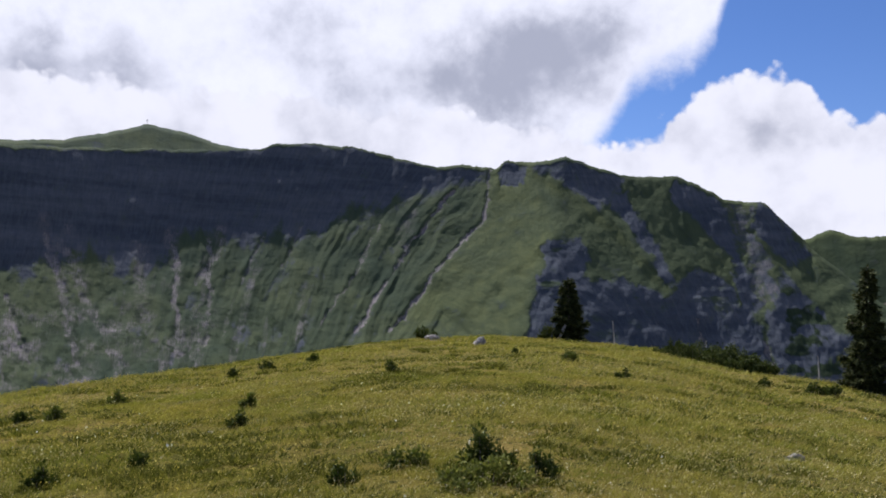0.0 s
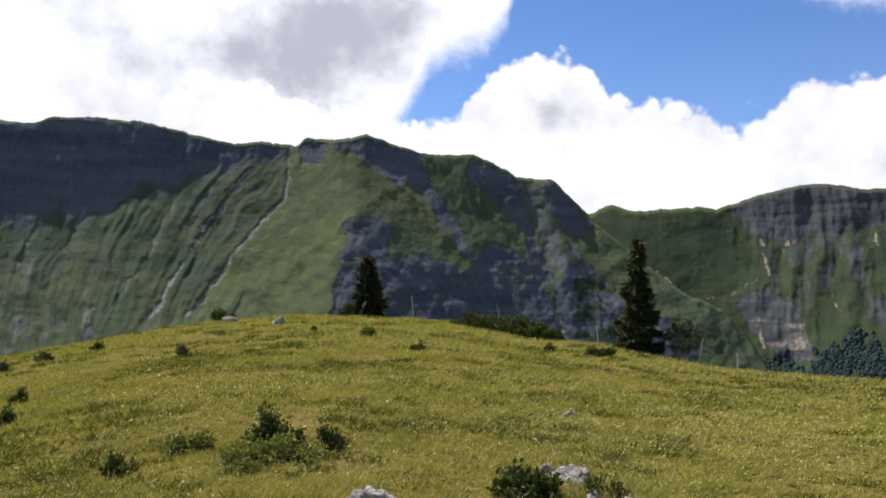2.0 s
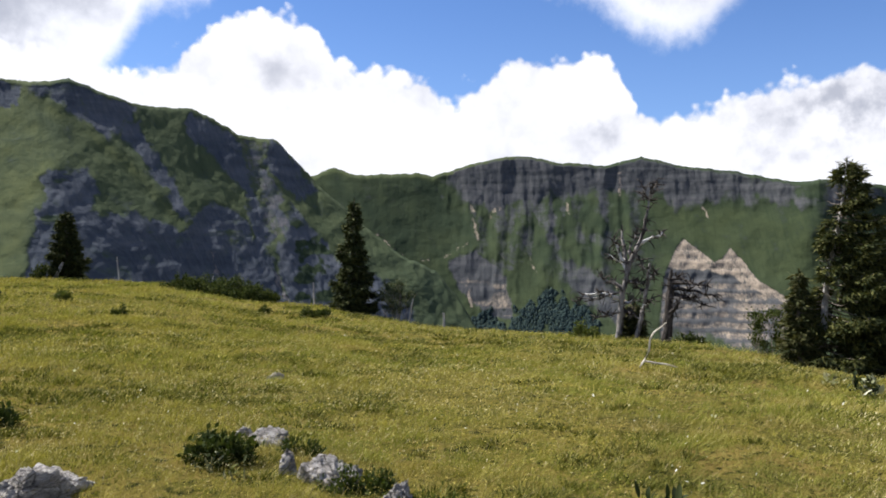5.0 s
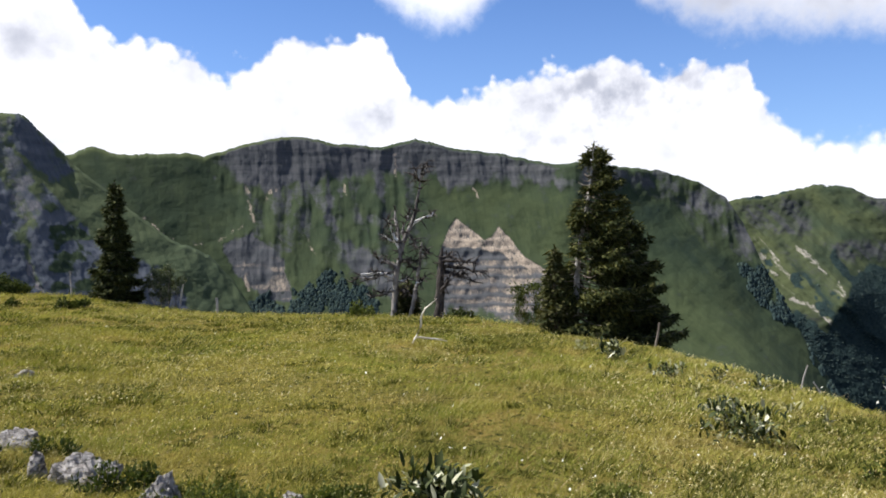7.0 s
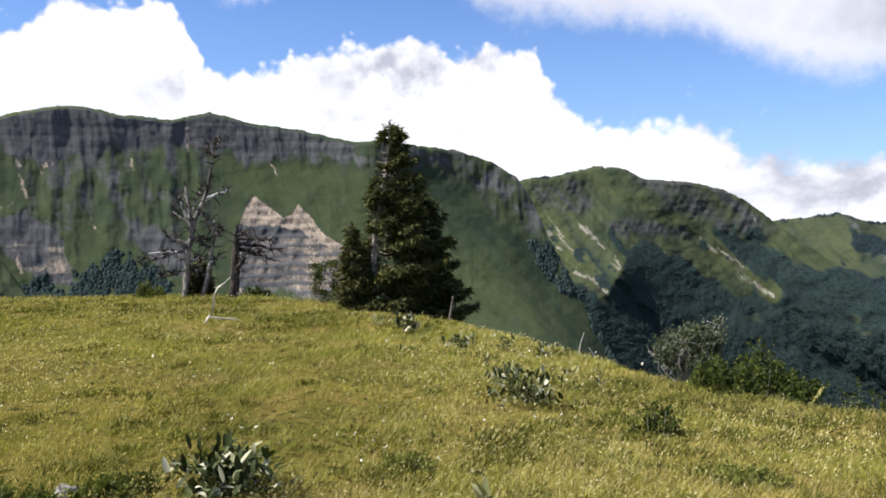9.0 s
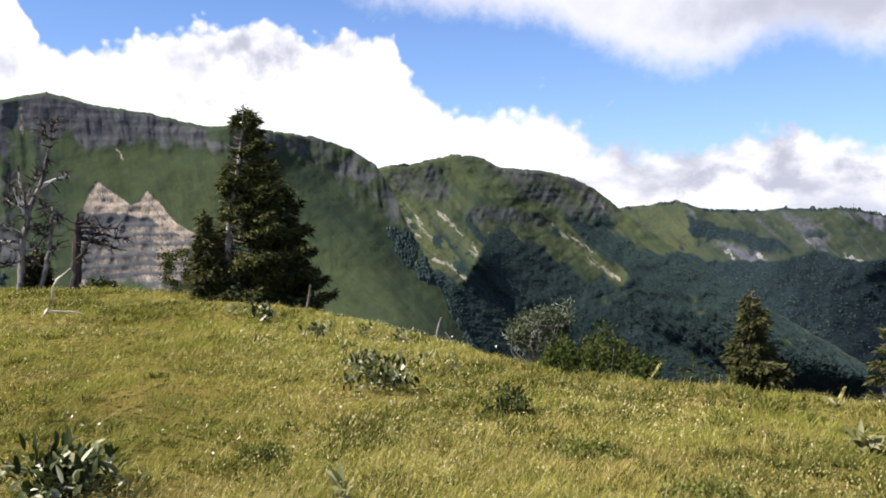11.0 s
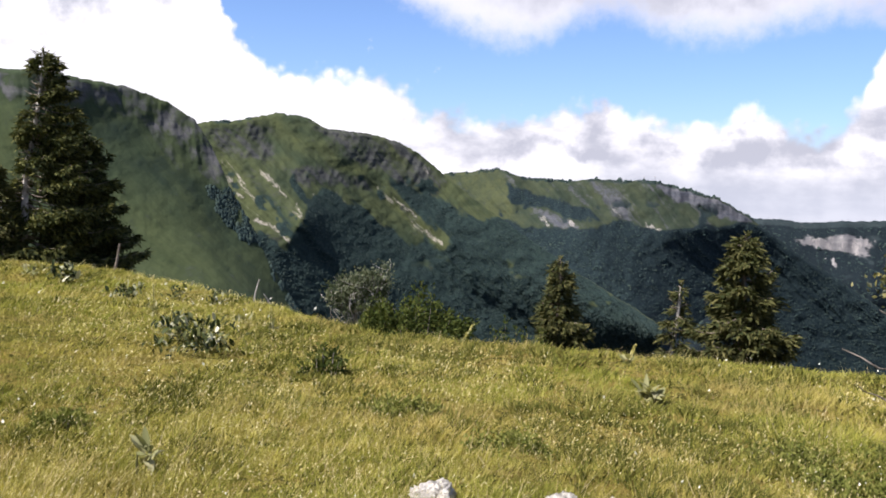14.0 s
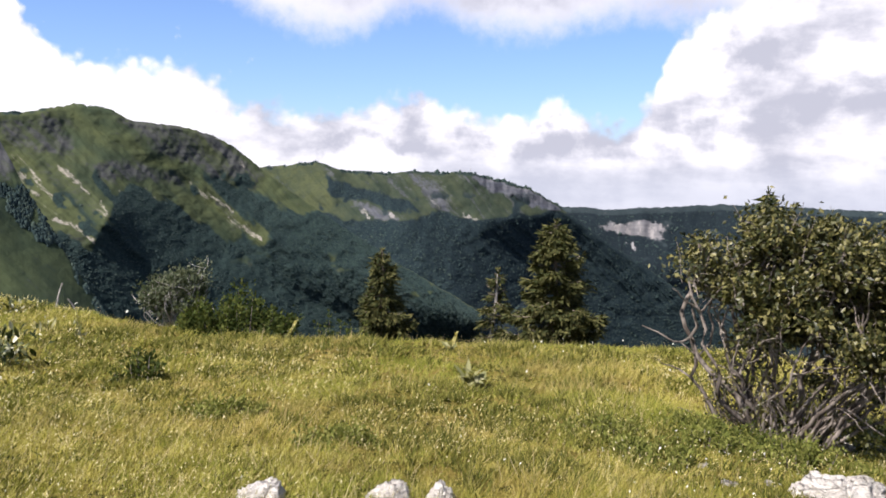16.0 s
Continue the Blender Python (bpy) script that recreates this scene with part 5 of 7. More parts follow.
def spruce(az, r, height, radius, label, seed, wind=0.0, lean=0.0, needle=None, full=1.0, bare=0.06, power=0.85, bole=0.07, dead=0.0, group="spruces"):
    """A spruce: trunk, limbs and needles. wind: how far the limbs reach out to the lee (right of the bearing)."""
    rng = np.random.default_rng(seed)
    root = rooted("spruce", Matrix.Translation(stand(az, r, 0.05)), label, "tree", group)
    ahead, right = facing(az)
    zs = np.linspace(0, height, 14)
    axis = lambda z: right[None] * (lean * (np.asarray(z)[:, None] / height) ** 1.3) + np.array([[0, 0, 1.0]]) * np.asarray(z)[:, None] + right[None] * 0.03 * np.sin(np.asarray(z)[:, None] * 2.1 + seed)
    trunk = Geo()
    trunk.tube(axis(zs), bole * (1 - zs / height) ** 0.8 + 0.008, 8, 0.12, rng)
    part("trunk", trunk.mesh("trunk", True), DEAD_WOOD if dead else SPRUCE_BARK, root, "pale bare bark" if dead else "grey-brown bark")
    limbs, crown = Geo(), Geo()
    n = int(17 * height * full)
    far = 0.75 + r / 45
    for i in range(n):
        h = height * (bare + (0.985 - bare) * (i + rng.random()) / n)
        u = 1 - h / height
        phi = i * 2.4 + rng.uniform(-0.5, 0.5)
        out = ahead * math.sin(phi) + right * math.cos(phi)
        reach = radius * (u ** power + 0.05) * rng.uniform(0.55, 1.15) * max(0.14, 1 + wind * math.cos(phi) * (0.35 + 0.65 * min(1, u * 1.6)))
        if rng.random() < 0.14:
            reach *= 0.55
        out = out + right * wind * 0.35
        out /= np.linalg.norm(out)
        s = np.linspace(0, 1, 6)[:, None]
        droop = -0.34 * reach * s ** 1.2 + 0.3 * reach * s ** 3 + (0.35 * reach * s if u < 0.25 else 0)
        pts = axis([h])[0] + out[None] * reach * s + np.array([[0, 0, 1.0]]) * droop
        limbs.tube(pts, 0.014 * (1 - 0.8 * s[:, 0]) + 0.003, 4)
        if rng.random() < dead * (1.25 if math.cos(phi) < 0.3 else 0.2):
            continue
        m = max(9, int(92 * reach * full ** 0.3))
        t = rng.uniform(0.1 if reach < 0.5 else 0.2, 1.0, m) ** 0.75
        base = np.stack([np.interp(t, s[:, 0], pts[:, c]) for c in range(3)], 1)
        sidev = np.cross(out, [0, 0, 1.0])
        w = rng.normal(size=m)[:, None]
        spread = sidev[None] * w * 0.15 * (1.15 - 0.7 * t[:, None]) * min(1.3, 0.5 + reach)
        hang = (rng.uniform(-0.06, 0.03, (m, 1)) - 0.05 * np.abs(w)) * np.array([[0, 0, 1.0]])
        base = base + spread + hang
        for q in range(4):
            fall = -0.12 if q else -0.9
            d = out[None] * rng.uniform(0.3, 1.2, (m, 1)) + sidev[None] * (np.sign(w) * rng.uniform(0.0, 0.9, (m, 1))) + rng.normal(size=(m, 3)) * 0.3 + np.array([[0, 0, fall]])
            crown.kites(base + rng.normal(size=(m, 3)) * 0.02, d, far * rng.uniform(0.08, 0.18, m), far * rng.uniform(0.025, 0.05, m), rng, 0.0, 1.6)
    tip = axis(np.linspace(height * 0.93, height * 1.0, 40))
    crown.kites(tip, rng.normal(size=(40, 3)) + np.array([[0, 0, 1.4]]), 0.11, 0.03, rng)
    part("limbwork", limbs.mesh("limbwork"), SPRUCE_BARK, root, kind="stuff")
    part("crown", crown.mesh("crown"), needle or NEEDLES, root, "dense needles", "stuff")
    return root


def wander(p, d, length, n, rng, bend=0.25, lift=0.0):
    """A crooked line from p along d."""
    pts, d = [np.array(p, float)], np.array(d, float) / np.linalg.norm(d)
    for _ in range(n):
        d = d + rng.normal(size=3) * bend + np.array([0, 0, lift])
        d /= np.linalg.norm(d)
        pts.append(pts[-1] + d * length / n)
    return np.array(pts)


def leaf_shrub(az, r, height, half, stems, leaves, label, seed, leaf_mat, bark, leaf=(0.05, 0.032), gather=0.38, name="shrub", lee=0.0, top=0.35, stem_r=0.018, clumps=90, group="shrubs", flat=2.6):
    """A many-stemmed shrub: crooked stems fan out to clumps of single leaves, which fill a flat-topped dome."""
    rng = np.random.default_rng(seed)
    root = rooted(name, Matrix.Translation(stand(az, r, 0.04)), label, "shrub", group)
    ahead, right = facing(az)
    wood, tw, crown = Geo(), Geo(), Geo()
    cen = []
    while len(cen) < clumps:
        x, y, z = rng.uniform(-1, 1), rng.uniform(-1, 1), rng.uniform(-1, 1)
        d = abs(x) ** flat + abs(y) ** flat + abs(z) ** flat
        if d < 1 and (d > 0.25 or rng.random() < 0.35):
            if rng.random() > 0.22 + 0.5 * (z + 1):
                continue
            zz = height * (top + (1 - top) * (0.5 + 0.5 * z) * rng.uniform(0.8, 1.07))
            k = 0.72 + 0.28 * sstep(zz / height, top, top + 0.35)
            cen.append(right * (x * k + lee) * half + ahead * y * k * half * 0.8 + np.array([0, 0, zz]))
    cen = np.array(cen)
    high_up = cen[cen[:, 2] > 0.5 * height]
    for i in range(stems):
        c = high_up[rng.integers(0, len(high_up))]
        foot = np.array([c[0], c[1], 0]) * gather + (ahead * rng.normal() + right * rng.normal()) * half * 0.12
        t = np.linspace(0, 1, 10)[:, None]
        pts = foot * (1 - t) + c * t + np.array([c[0] - foot[0], c[1] - foot[1], 0]) * 0.25 * np.sin(t * 3.14)
        kink = np.cumsum(rng.normal(size=(10, 3)) * 0.04, 0) * np.sin(t * 3.14)
        pts = pts + kink
        wood.tube(pts, stem_r * rng.uniform(0.55, 1.25) * np.linspace(1, 0.25, 10), 6, 0.12, rng)
    for c in cen:
        for _ in range(3):
            tw.tube(wander(c - np.array([0, 0, height * 0.1]) + rng.normal(size=3) * 0.05, rng.normal(size=3) * 0.6 + np.array([0, 0, 0.7]), height * rng.uniform(0.1, 0.22), 5, rng, 0.25), np.linspace(0.006, 0.002, 6) * (0.6 + stem_r * 25), 4)
    pick = rng.integers(0, clumps, leaves)
    spread = rng.uniform(0.6, 1.3, clumps)[pick][:, None] * height * 0.05
    base = cen[pick] + rng.normal(size=(leaves, 3)) * spread
    d = rng.normal(size=(leaves, 3)) + right[None] * 0.5 + np.array([[0, 0, 0.35]])
    crown.kites(base, d, leaf[0] * rng.uniform(0.7, 1.3, leaves), leaf[1] * rng.uniform(0.7, 1.2, leaves), rng, 0.12)
    part("branchwork", wood.mesh("branchwork", True), bark, root, "grey crooked stems", "stuff")
    part("twigwork", tw.mesh("twigwork"), bark, root, kind="stuff")
    part("foliage", crown.mesh("foliage"), leaf_mat, root, "small glossy leaves", "stuff")
    return root


def tall_shrub(az, r, label, seed, leaf_mat, bark, leaf=(0.052, 0.033)):
    """A wind-shaped shrub: many upright crooked stems from one stool, bare below, with tufts of leaves above that lean to the lee side."""
    rng = np.random.default_rng(seed)
    root = rooted("shrub", Matrix.Translation(stand(az, r, 0.04)), label, "shrub", "shrubs")
    ahead, right = facing(az)
    at = lambda x, y, z: right * x + ahead * y + np.array([0, 0, z])
    roof = lambda x: np.interp(x, [-1.0, -0.88, -0.62, -0.52, -0.42, -0.2, 0.2, 0.5, 1.0, 1.5], [1.66, 1.82, 1.88, 1.74, 2.02, 2.06, 2.0, 1.95, 1.97, 1.8])
    sill = lambda x: np.interp(x, [-1.0, -0.6, -0.2, 0.3, 0.8, 1.5], [1.46, 1.25, 1.0, 0.92, 0.82, 0.8])
    wood, tw, crown = Geo(), Geo(), Geo()
    tufts_at = []
    while len(tufts_at) < 175:
        x, y, z = rng.uniform(-0.98, 1.5), rng.uniform(-0.62, 0.62), rng.uniform(0.4, 2.2)
        if (abs(x - 0.25) / 1.3) ** 3 + abs(y / 0.62) ** 3 > 1 or z > roof(x) - 0.25 * abs(y / 0.62) ** 2 - 0.06:
            continue
        if z < sill(x) and rng.random() > 0.09 * (x > -0.55):
            continue
        tufts_at.append((x, y, z))
    tufts_at = np.array(tufts_at)
    ends = tufts_at[tufts_at[:, 2] > 1.2]
    heights = np.linspace(0, 1, 14)[:, None]

    def stem(x0, y0, x1, y1, z1, thick, bow=0.0, kink=0.045):
        foot, tip = at(x0, y0, -0.03), at(x1, y1, z1)
        pts = foot * (1 - heights) + tip * heights + right * bow * np.sin(heights * 3.14)
        pts += (np.cumsum(rng.normal(size=(14, 3)), 0) * kink + rng.normal(size=(14, 3)) * 0.012) * np.sin(heights * 3.14) ** 0.7 * np.array([1, 1, 0.3])
        wood.tube(pts, thick * (np.linspace(1, 0.3, 14) + rng.uniform(-0.06, 0.06, 14)), 7, 0.14, rng)
        return pts

    # the stool: upright stems, most of them crowded together
    for i in range(34):
        e = ends[rng.integers(0, len(ends))]
        x0 = np.clip(-0.16 + 0.3 * e[0] + rng.normal() * 0.1, -0.5, 0.2)
        pts = stem(x0, 0.3 * e[1] + rng.normal() * 0.1, *e, rng.uniform(0.011, 0.027), (e[0] - x0) * 0.12)
        for _ in range(2):
            k = rng.integers(4, 11)
            wood.tube(wander(pts[k], (pts[k] - pts[k - 2]) + rng.normal(size=3) * 0.12, rng.uniform(0.25, 0.55), 7, rng, 0.22, 0.05), np.linspace(0.011, 0.004, 8), 5, 0.1, rng)
    # the bare stem that bows out to the windward side, and its fork
    t = np.linspace(0, 1, 15)
    bx = np.interp(t, [0, 0.16, 0.4, 0.62, 0.8, 1], [-0.26, -0.38, -0.76, -0.96, -0.87, -0.84])
    bz = np.interp(t, [0, 0.16, 0.4, 0.62, 0.8, 1], [-0.03, 0.34, 0.66, 1.06, 1.38, 1.72])
    bow = np.array([at(x + rng.normal() * 0.012, -0.18 + rng.normal() * 0.012, z) for x, z in zip(bx, bz)])
    wood.tube(bow, np.linspace(0.03, 0.012, 15), 8, 0.1, rng)
    wood.tube(wander(bow[10], at(0.5, 0, 1), 0.55, 7, rng, 0.18), np.linspace(0.015, 0.005, 8), 6, 0.1, rng)
    wood.tube(wander(bow[6], at(-0.4, -0.2, 0.5), 0.2, 6, rng, 0.2), np.linspace(0.01, 0.003, 7), 5, 0.1, rng)
    stem(-0.35, -0.1, -0.74, -0.1, 1.6, 0.02, -0.12)
    # low limbs to the lee side
    for x1, y1, z1, thick in ((0.95, -0.2, 0.6, 0.02), (0.62, -0.1, 0.98, 0.024), (0.82, 0.2, 1.02, 0.018), (0.5, -0.35, 0.72, 0.016), (1.2, 0.05, 0.95, 0.02)):
        pts = stem(0.1, 0.3 * y1, x1, y1, z1, thick, 0.08, 0.03)
        for _ in range(4):
            k = rng.integers(7, 13)
            wood.tube(wander(pts[k], rng.normal(size=3) * 0.5 + at(0.5, 0, 0.4), rng.uniform(0.2, 0.4), 6, rng, 0.25), np.linspace(0.009, 0.003, 7), 5)
    # thin shoots and dead twigs crowd round the foot
    for _ in range(120):
        x, y = rng.uniform(-0.66, 0.3), rng.normal() * 0.2
        tw.tube(wander(at(x, y, -0.02), at(0.5 * (x + 0.15) + rng.normal() * 0.2, rng.normal() * 0.2, 1.0), rng.uniform(0.25, 0.75), 7, rng, 0.16), np.linspace(0.008, 0.003, 8) * rng.uniform(0.6, 1.3), 4)
    for x, y, z in tufts_at:
        for _ in range(4):
            tw.tube(wander(at(x, y, z - 0.14) + rng.normal(size=3) * 0.05, rng.normal(size=3) * 0.6 + np.array([0, 0, 0.7]), rng.uniform(0.2, 0.4), 5, rng, 0.25), np.linspace(0.006, 0.002, 6), 4)
    local = np.stack([at(*c) for c in tufts_at])
    full = rng.uniform(0.4, 1.5, len(local)) * np.where(tufts_at[:, 2] < sill(tufts_at[:, 0]), 0.35, 1.0)
    count = 44000
    pick = rng.choice(len(local), count, p=full / full.sum())
    base = local[pick] + rng.normal(size=(count, 3)) * (rng.uniform(0.05, 0.115, len(local))[pick][:, None]) * np.array([1, 1, 0.8])
    crown.kites(base, rng.normal(size=(count, 3)) + right[None] * 0.5 + np.array([[0, 0, 0.35]]), leaf[0] * rng.uniform(0.7, 1.3, count), leaf[1] * rng.uniform(0.7, 1.2, count), rng, 0.12)
    low = 2600
    base = np.stack([at(x, y, z) for x, y, z in zip(rng.uniform(-0.7, 0.75, low), rng.normal(size=low) * 0.24, rng.random(low) ** 1.6 * 0.75)])
    crown.kites(base, rng.normal(size=(low, 3)) + np.array([[0, 0, 0.5]]), 0.042 * rng.uniform(0.7, 1.3, low), 0.026 * rng.uniform(0.7, 1.2, low), rng, 0.12)
    part("branchwork", wood.mesh("branchwork", True), bark, root, "grey crooked stems, bare low down", "stuff")
    part("twigwork", tw.mesh("twigwork"), bark, root, kind="stuff")
    part("foliage", crown.mesh("foliage"), leaf_mat, root, "small glossy leaves in tufts", "stuff")
    return root


def low_bush(az, r, wide, high, count, label, seed, leaf_mat, leaf=(0.06, 0.02), name="bush", group="low bushes", deep=0.6):
    """A mounded bush of sprays close to the ground."""
    rng = np.random.default_rng(seed)
    root = rooted(name, Matrix.Translation(stand(az, r, 0.02)), label, "bush", group)
    ahead, right = facing(az)
    wood, crown = Geo(), Geo()
    tips = []
    for _ in range(max(7, int(wide * 22))):
        a, rad = rng.uniform(0, 2 * np.pi), rng.random() ** 0.5
        x, y = math.cos(a) * rad * wide * 0.5, math.sin(a) * rad * wide * 0.5 * deep
        hh = high * (1 - 0.75 * rad ** 2) * rng.uniform(0.55, 1.15)
        tip = right * x + ahead * y + np.array([0, 0, hh])
        foot = tip * np.array([0.75, 0.75, 0])
        wood.tube(np.array([foot, foot * 0.4 + tip * 0.6, tip]), [0.008, 0.005, 0.002], 4)
        tips.append((foot, tip))
    tips = np.array(tips)
    pick, t = rng.integers(0, len(tips), count), rng.uniform(0.25, 1.05, count)[:, None]
    base = tips[pick, 0] * (1 - t) + tips[pick, 1] * t + rng.normal(size=(count, 3)) * 0.05 * (0.4 + wide * 0.4)
    base[:, 2] = np.abs(base[:, 2])
    crown.kites(base, rng.normal(size=(count, 3)) + np.array([[0, 0, 0.9]]), leaf[0] * rng.uniform(0.6, 1.3, count), leaf[1] * rng.uniform(0.7, 1.3, count), rng, 0.1)
    part("branchwork", wood.mesh("branchwork"), GREY_BARK, root, kind="stuff")
    part("foliage", crown.mesh("foliage"), leaf_mat, root, kind="stuff")
    return root


def leaf_mesh(name, length, width, curl):
    """One broad leaf, folded along its midrib and bent over."""
    v, f = [], []
    n = 7
    for i in range(n):
        u = i / (n - 1)
        w = width * 0.5 * 2.75 * (u + 0.015) ** 0.62 * (1 - u) ** 0.92
        x, z = length * (u - 0.18 * curl * u * u), length * (0.55 * u - curl * u * u * 0.75)
        for sgn in (-1, 0, 1):
            v.append((x, sgn * w, z + abs(sgn) * w * 0.35))
    for i in range(n - 1):
        for j in (0, 1):
            a = i * 3 + j
            f.append((a, a + 1, a + 4, a + 3))
    me = mesh_of(name, v, f, True)
    return me


LEAF_SHAPES = [leaf_mesh("leaf", 1.0, w, c) for w, c in ((0.32, 0.1), (0.4, 0.45), (0.3, 0.85))]


def broad_plant(az, r, wide, high, count, label, seed, leaf_mat, stalk=0.0, category="plant", size=1.0, lean=None):
    """A rosette of large leaves; with a stalk, a flowering spike stands in its middle."""
    rng = np.random.default_rng(seed)
    root = rooted("broad_leaved_plant" if not stalk else "flowering_plant", Matrix.Translation(stand(az, r, 0.01)), label, category, "broad-leaved plants")
    stem = Geo()
    for q in range(3):
        stem.tube(wander((rng.normal() * 0.03, rng.normal() * 0.03, -0.02), (rng.normal() * 0.2, rng.normal() * 0.2, 1), high * 0.6, 4, rng, 0.08), [0.012, 0.011, 0.009, 0.007, 0.004], 5)
    part("stem", stem.mesh("stem"), STALK, root)
    for i in range(count):
        me = LEAF_SHAPES[i % 3]
        if not me.materials:
            me.materials.append(leaf_mat)
        ob = new("leaf", me)
        ob.parent = root
        u = rng.random()
        ln = size * (0.42 * wide + 0.3 * high) * rng.uniform(0.5, 0.95)
        yaw, tilt = rng.uniform(0, 360), rng.uniform(-70, 10) * (0.4 + 0.6 * u)
        ob.matrix_basis = Matrix.Translation((rng.normal() * (0.1 + 0.2 * (1 - size)) * wide, rng.normal() * (0.1 + 0.2 * (1 - size)) * wide, u * high * (0.45 + 0.4 * (1 - size)))) @ pose(0, 0, 0, rng.uniform(-25, 25), tilt, yaw) @ Matrix.Diagonal((ln, ln * rng.uniform(0.8, 1.3), ln, 1))
        if not me.materials[0] == leaf_mat:
            ob.material_slots[0].link = "OBJECT"
            ob.material_slots[0].material = leaf_mat
    if stalk:
        spike, fl = Geo(), Geo()
        tilt = facing(az)[1] * (rng.uniform(-0.1, 0.35) if lean is None else lean)
        pts = wander((0, 0, 0), (tilt[0], tilt[1], 1), stalk, 6, rng, 0.06)
        spike.tube(pts, np.linspace(0.012, 0.005, 7), 5)
        n = 110
        t = rng.uniform(0.25, 1.0, n)
        base = np.stack([np.interp(t, np.linspace(0, 1, 7), pts[:, c]) for c in range(3)], 1)
        fl.kites(base, rng.normal(size=(n, 3)) + np.array([[0, 0, 0.5]]), 0.026, 0.018, rng)
        part("flower_stalk", spike.mesh("flower_stalk"), STALK, root)
        part("flowers", fl.mesh("flowers"), PALE_FLOWER, root, "pale yellow flowers", "stuff")
    return root


def boulder(az, r, wide, deep, high, label, seed, turn=0.0, sink=0.3, lumps=1.0, mat=None):
    """A weathered limestone block, cracked and half sunk in the turf."""
    rng = np.random.default_rng(seed)
    bm = bmesh.new()
    bmesh.ops.create_icosphere(bm, subdivisions=5 if wide > 0.25 else 4, radius=1.0)
    off = rng.uniform(0, 50, 3)
    cuts = rng.normal(size=(14, 3))
    cuts /= np.linalg.norm(cuts, axis=1, keepdims=True)
    lev = rng.uniform(0.5, 0.85, 14)
    bed = Vector(rng.normal(size=3) * np.array([0.5, 0.5, 1.0])).normalized()
    for v in bm.verts:
        p = np.array(v.co)
        for c, l in zip(cuts, lev):
            over = p @ c - l
            if over > 0:
                p = p - c * over * 0.9
        q = Vector(p) * 1.6 + Vector(off)
        crag = noise.fractal(q * 1.5, 0.8, 2.2, 6)
        seam = q + bed * q.dot(bed) * 1.6
        ridge = 1 - abs(noise.noise(seam * 2.4))
        ridge2 = 1 - abs(noise.noise(seam * 5.5))
        p = p * (1 + lumps * (0.15 * crag - 0.16 * max(0, ridge - 0.72) * 3.4 - 0.07 * max(0, ridge2 - 0.7) * 3.2))
        v.co = (p[0] * wide * 0.56, p[1] * deep * 0.56, p[2] * high * 1.15)
    me = bpy.data.meshes.new("rock")
    bm.to_mesh(me)
    bm.free()
    me.polygons.foreach_set("use_smooth", np.ones(len(me.polygons), bool))
    me.materials.append(mat or LIMESTONE)
    ob = new("rock", me)
    ob.matrix_basis = Matrix.Translation(stand(az, r, sink * high)) @ pose(0, 0, 0, rng.uniform(-8, 8), rng.uniform(-8, 8), az + turn)
    return tagged(ob, label, "rock", "limestone rocks")


def post(az, r, high, rad, label, seed, lean=0.0, mat=None, name="post"):
    """A rough old pasture post."""
    rng = np.random.default_rng(seed)
    g = Geo()
    pts = wander((0, 0, -0.15), (lean * math.cos(radians(az)), lean * math.sin(radians(az)), 1), high + 0.15, 7, rng, 0.04)
    g.tube(pts, rad * np.linspace(1.1, 0.75, 8), 7, 0.16, rng)
    ob = new(name, g.mesh(name))
    ob.data.materials.append(mat or DEAD_WOOD)
    ob.matrix_basis = Matrix.Translation(stand(az, r))
    return tagged(ob, label, "post", "old pasture posts")


# ---- more plant materials ----
GLOSSY = leafy("glossy_leaves", [(0.013, 0.018, 0.0045), (0.028, 0.033, 0.009), (0.07, 0.069, 0.02), (0.165, 0.15, 0.055)], 0.45, 0.12, 0.3)
PALE_LEAF = leafy("pale_grey_green_leaves", [(0.035, 0.048, 0.026), (0.065, 0.08, 0.045), (0.14, 0.15, 0.1)], 0.7, 0.25, 0.06)
BUSH_LEAF = leafy("dark_bush_leaves", [(0.02, 0.032, 0.008), (0.04, 0.055, 0.012), (0.075, 0.085, 0.02)], 0.7, 0.2, 0.06)
JUNIPER = leafy("juniper_needles", [(0.015, 0.026, 0.008), (0.04, 0.055, 0.014), (0.09, 0.1, 0.03)], 0.7, 0.2, 0.06)
HERB = leafy("fresh_herb_leaves", [(0.04, 0.056, 0.013), (0.07, 0.086, 0.02), (0.11, 0.12, 0.032)], 0.7, 0.3, 0.06)
BROAD = leafy("broad_leaves", [(0.026, 0.034, 0.008), (0.038, 0.048, 0.011), (0.055, 0.066, 0.015), (0.075, 0.085, 0.02), (0.1, 0.105, 0.03)], 0.65, 0.15, 0.08, single=True)
# The palest colours paint glints on leaves as well as pale leaves.
BROAD_GLINT = leafy("dark_and_pale_broad_leaves", [(0.012, 0.018, 0.005), (0.018, 0.026, 0.007), (0.028, 0.038, 0.01), (0.05, 0.062, 0.018), (0.13, 0.14, 0.06), (0.5, 0.49, 0.36)], 0.6, 0.12, 0.1, single=True)
BROAD_PALE = leafy("felted_pale_leaves", [(0.12, 0.13, 0.055), (0.21, 0.21, 0.1), (0.36, 0.34, 0.2)], 0.7, 0.25, 0.06, single=True)
STALK = leafy("plant_stalks", [(0.1, 0.11, 0.04), (0.16, 0.15, 0.06)], 0.6, 0.0)
PALE_FLOWER = leafy("pale_yellow_petals", [(0.4, 0.36, 0.1), (0.55, 0.5, 0.2), (0.66, 0.62, 0.36)], 0.6, 0.3, 0.1)
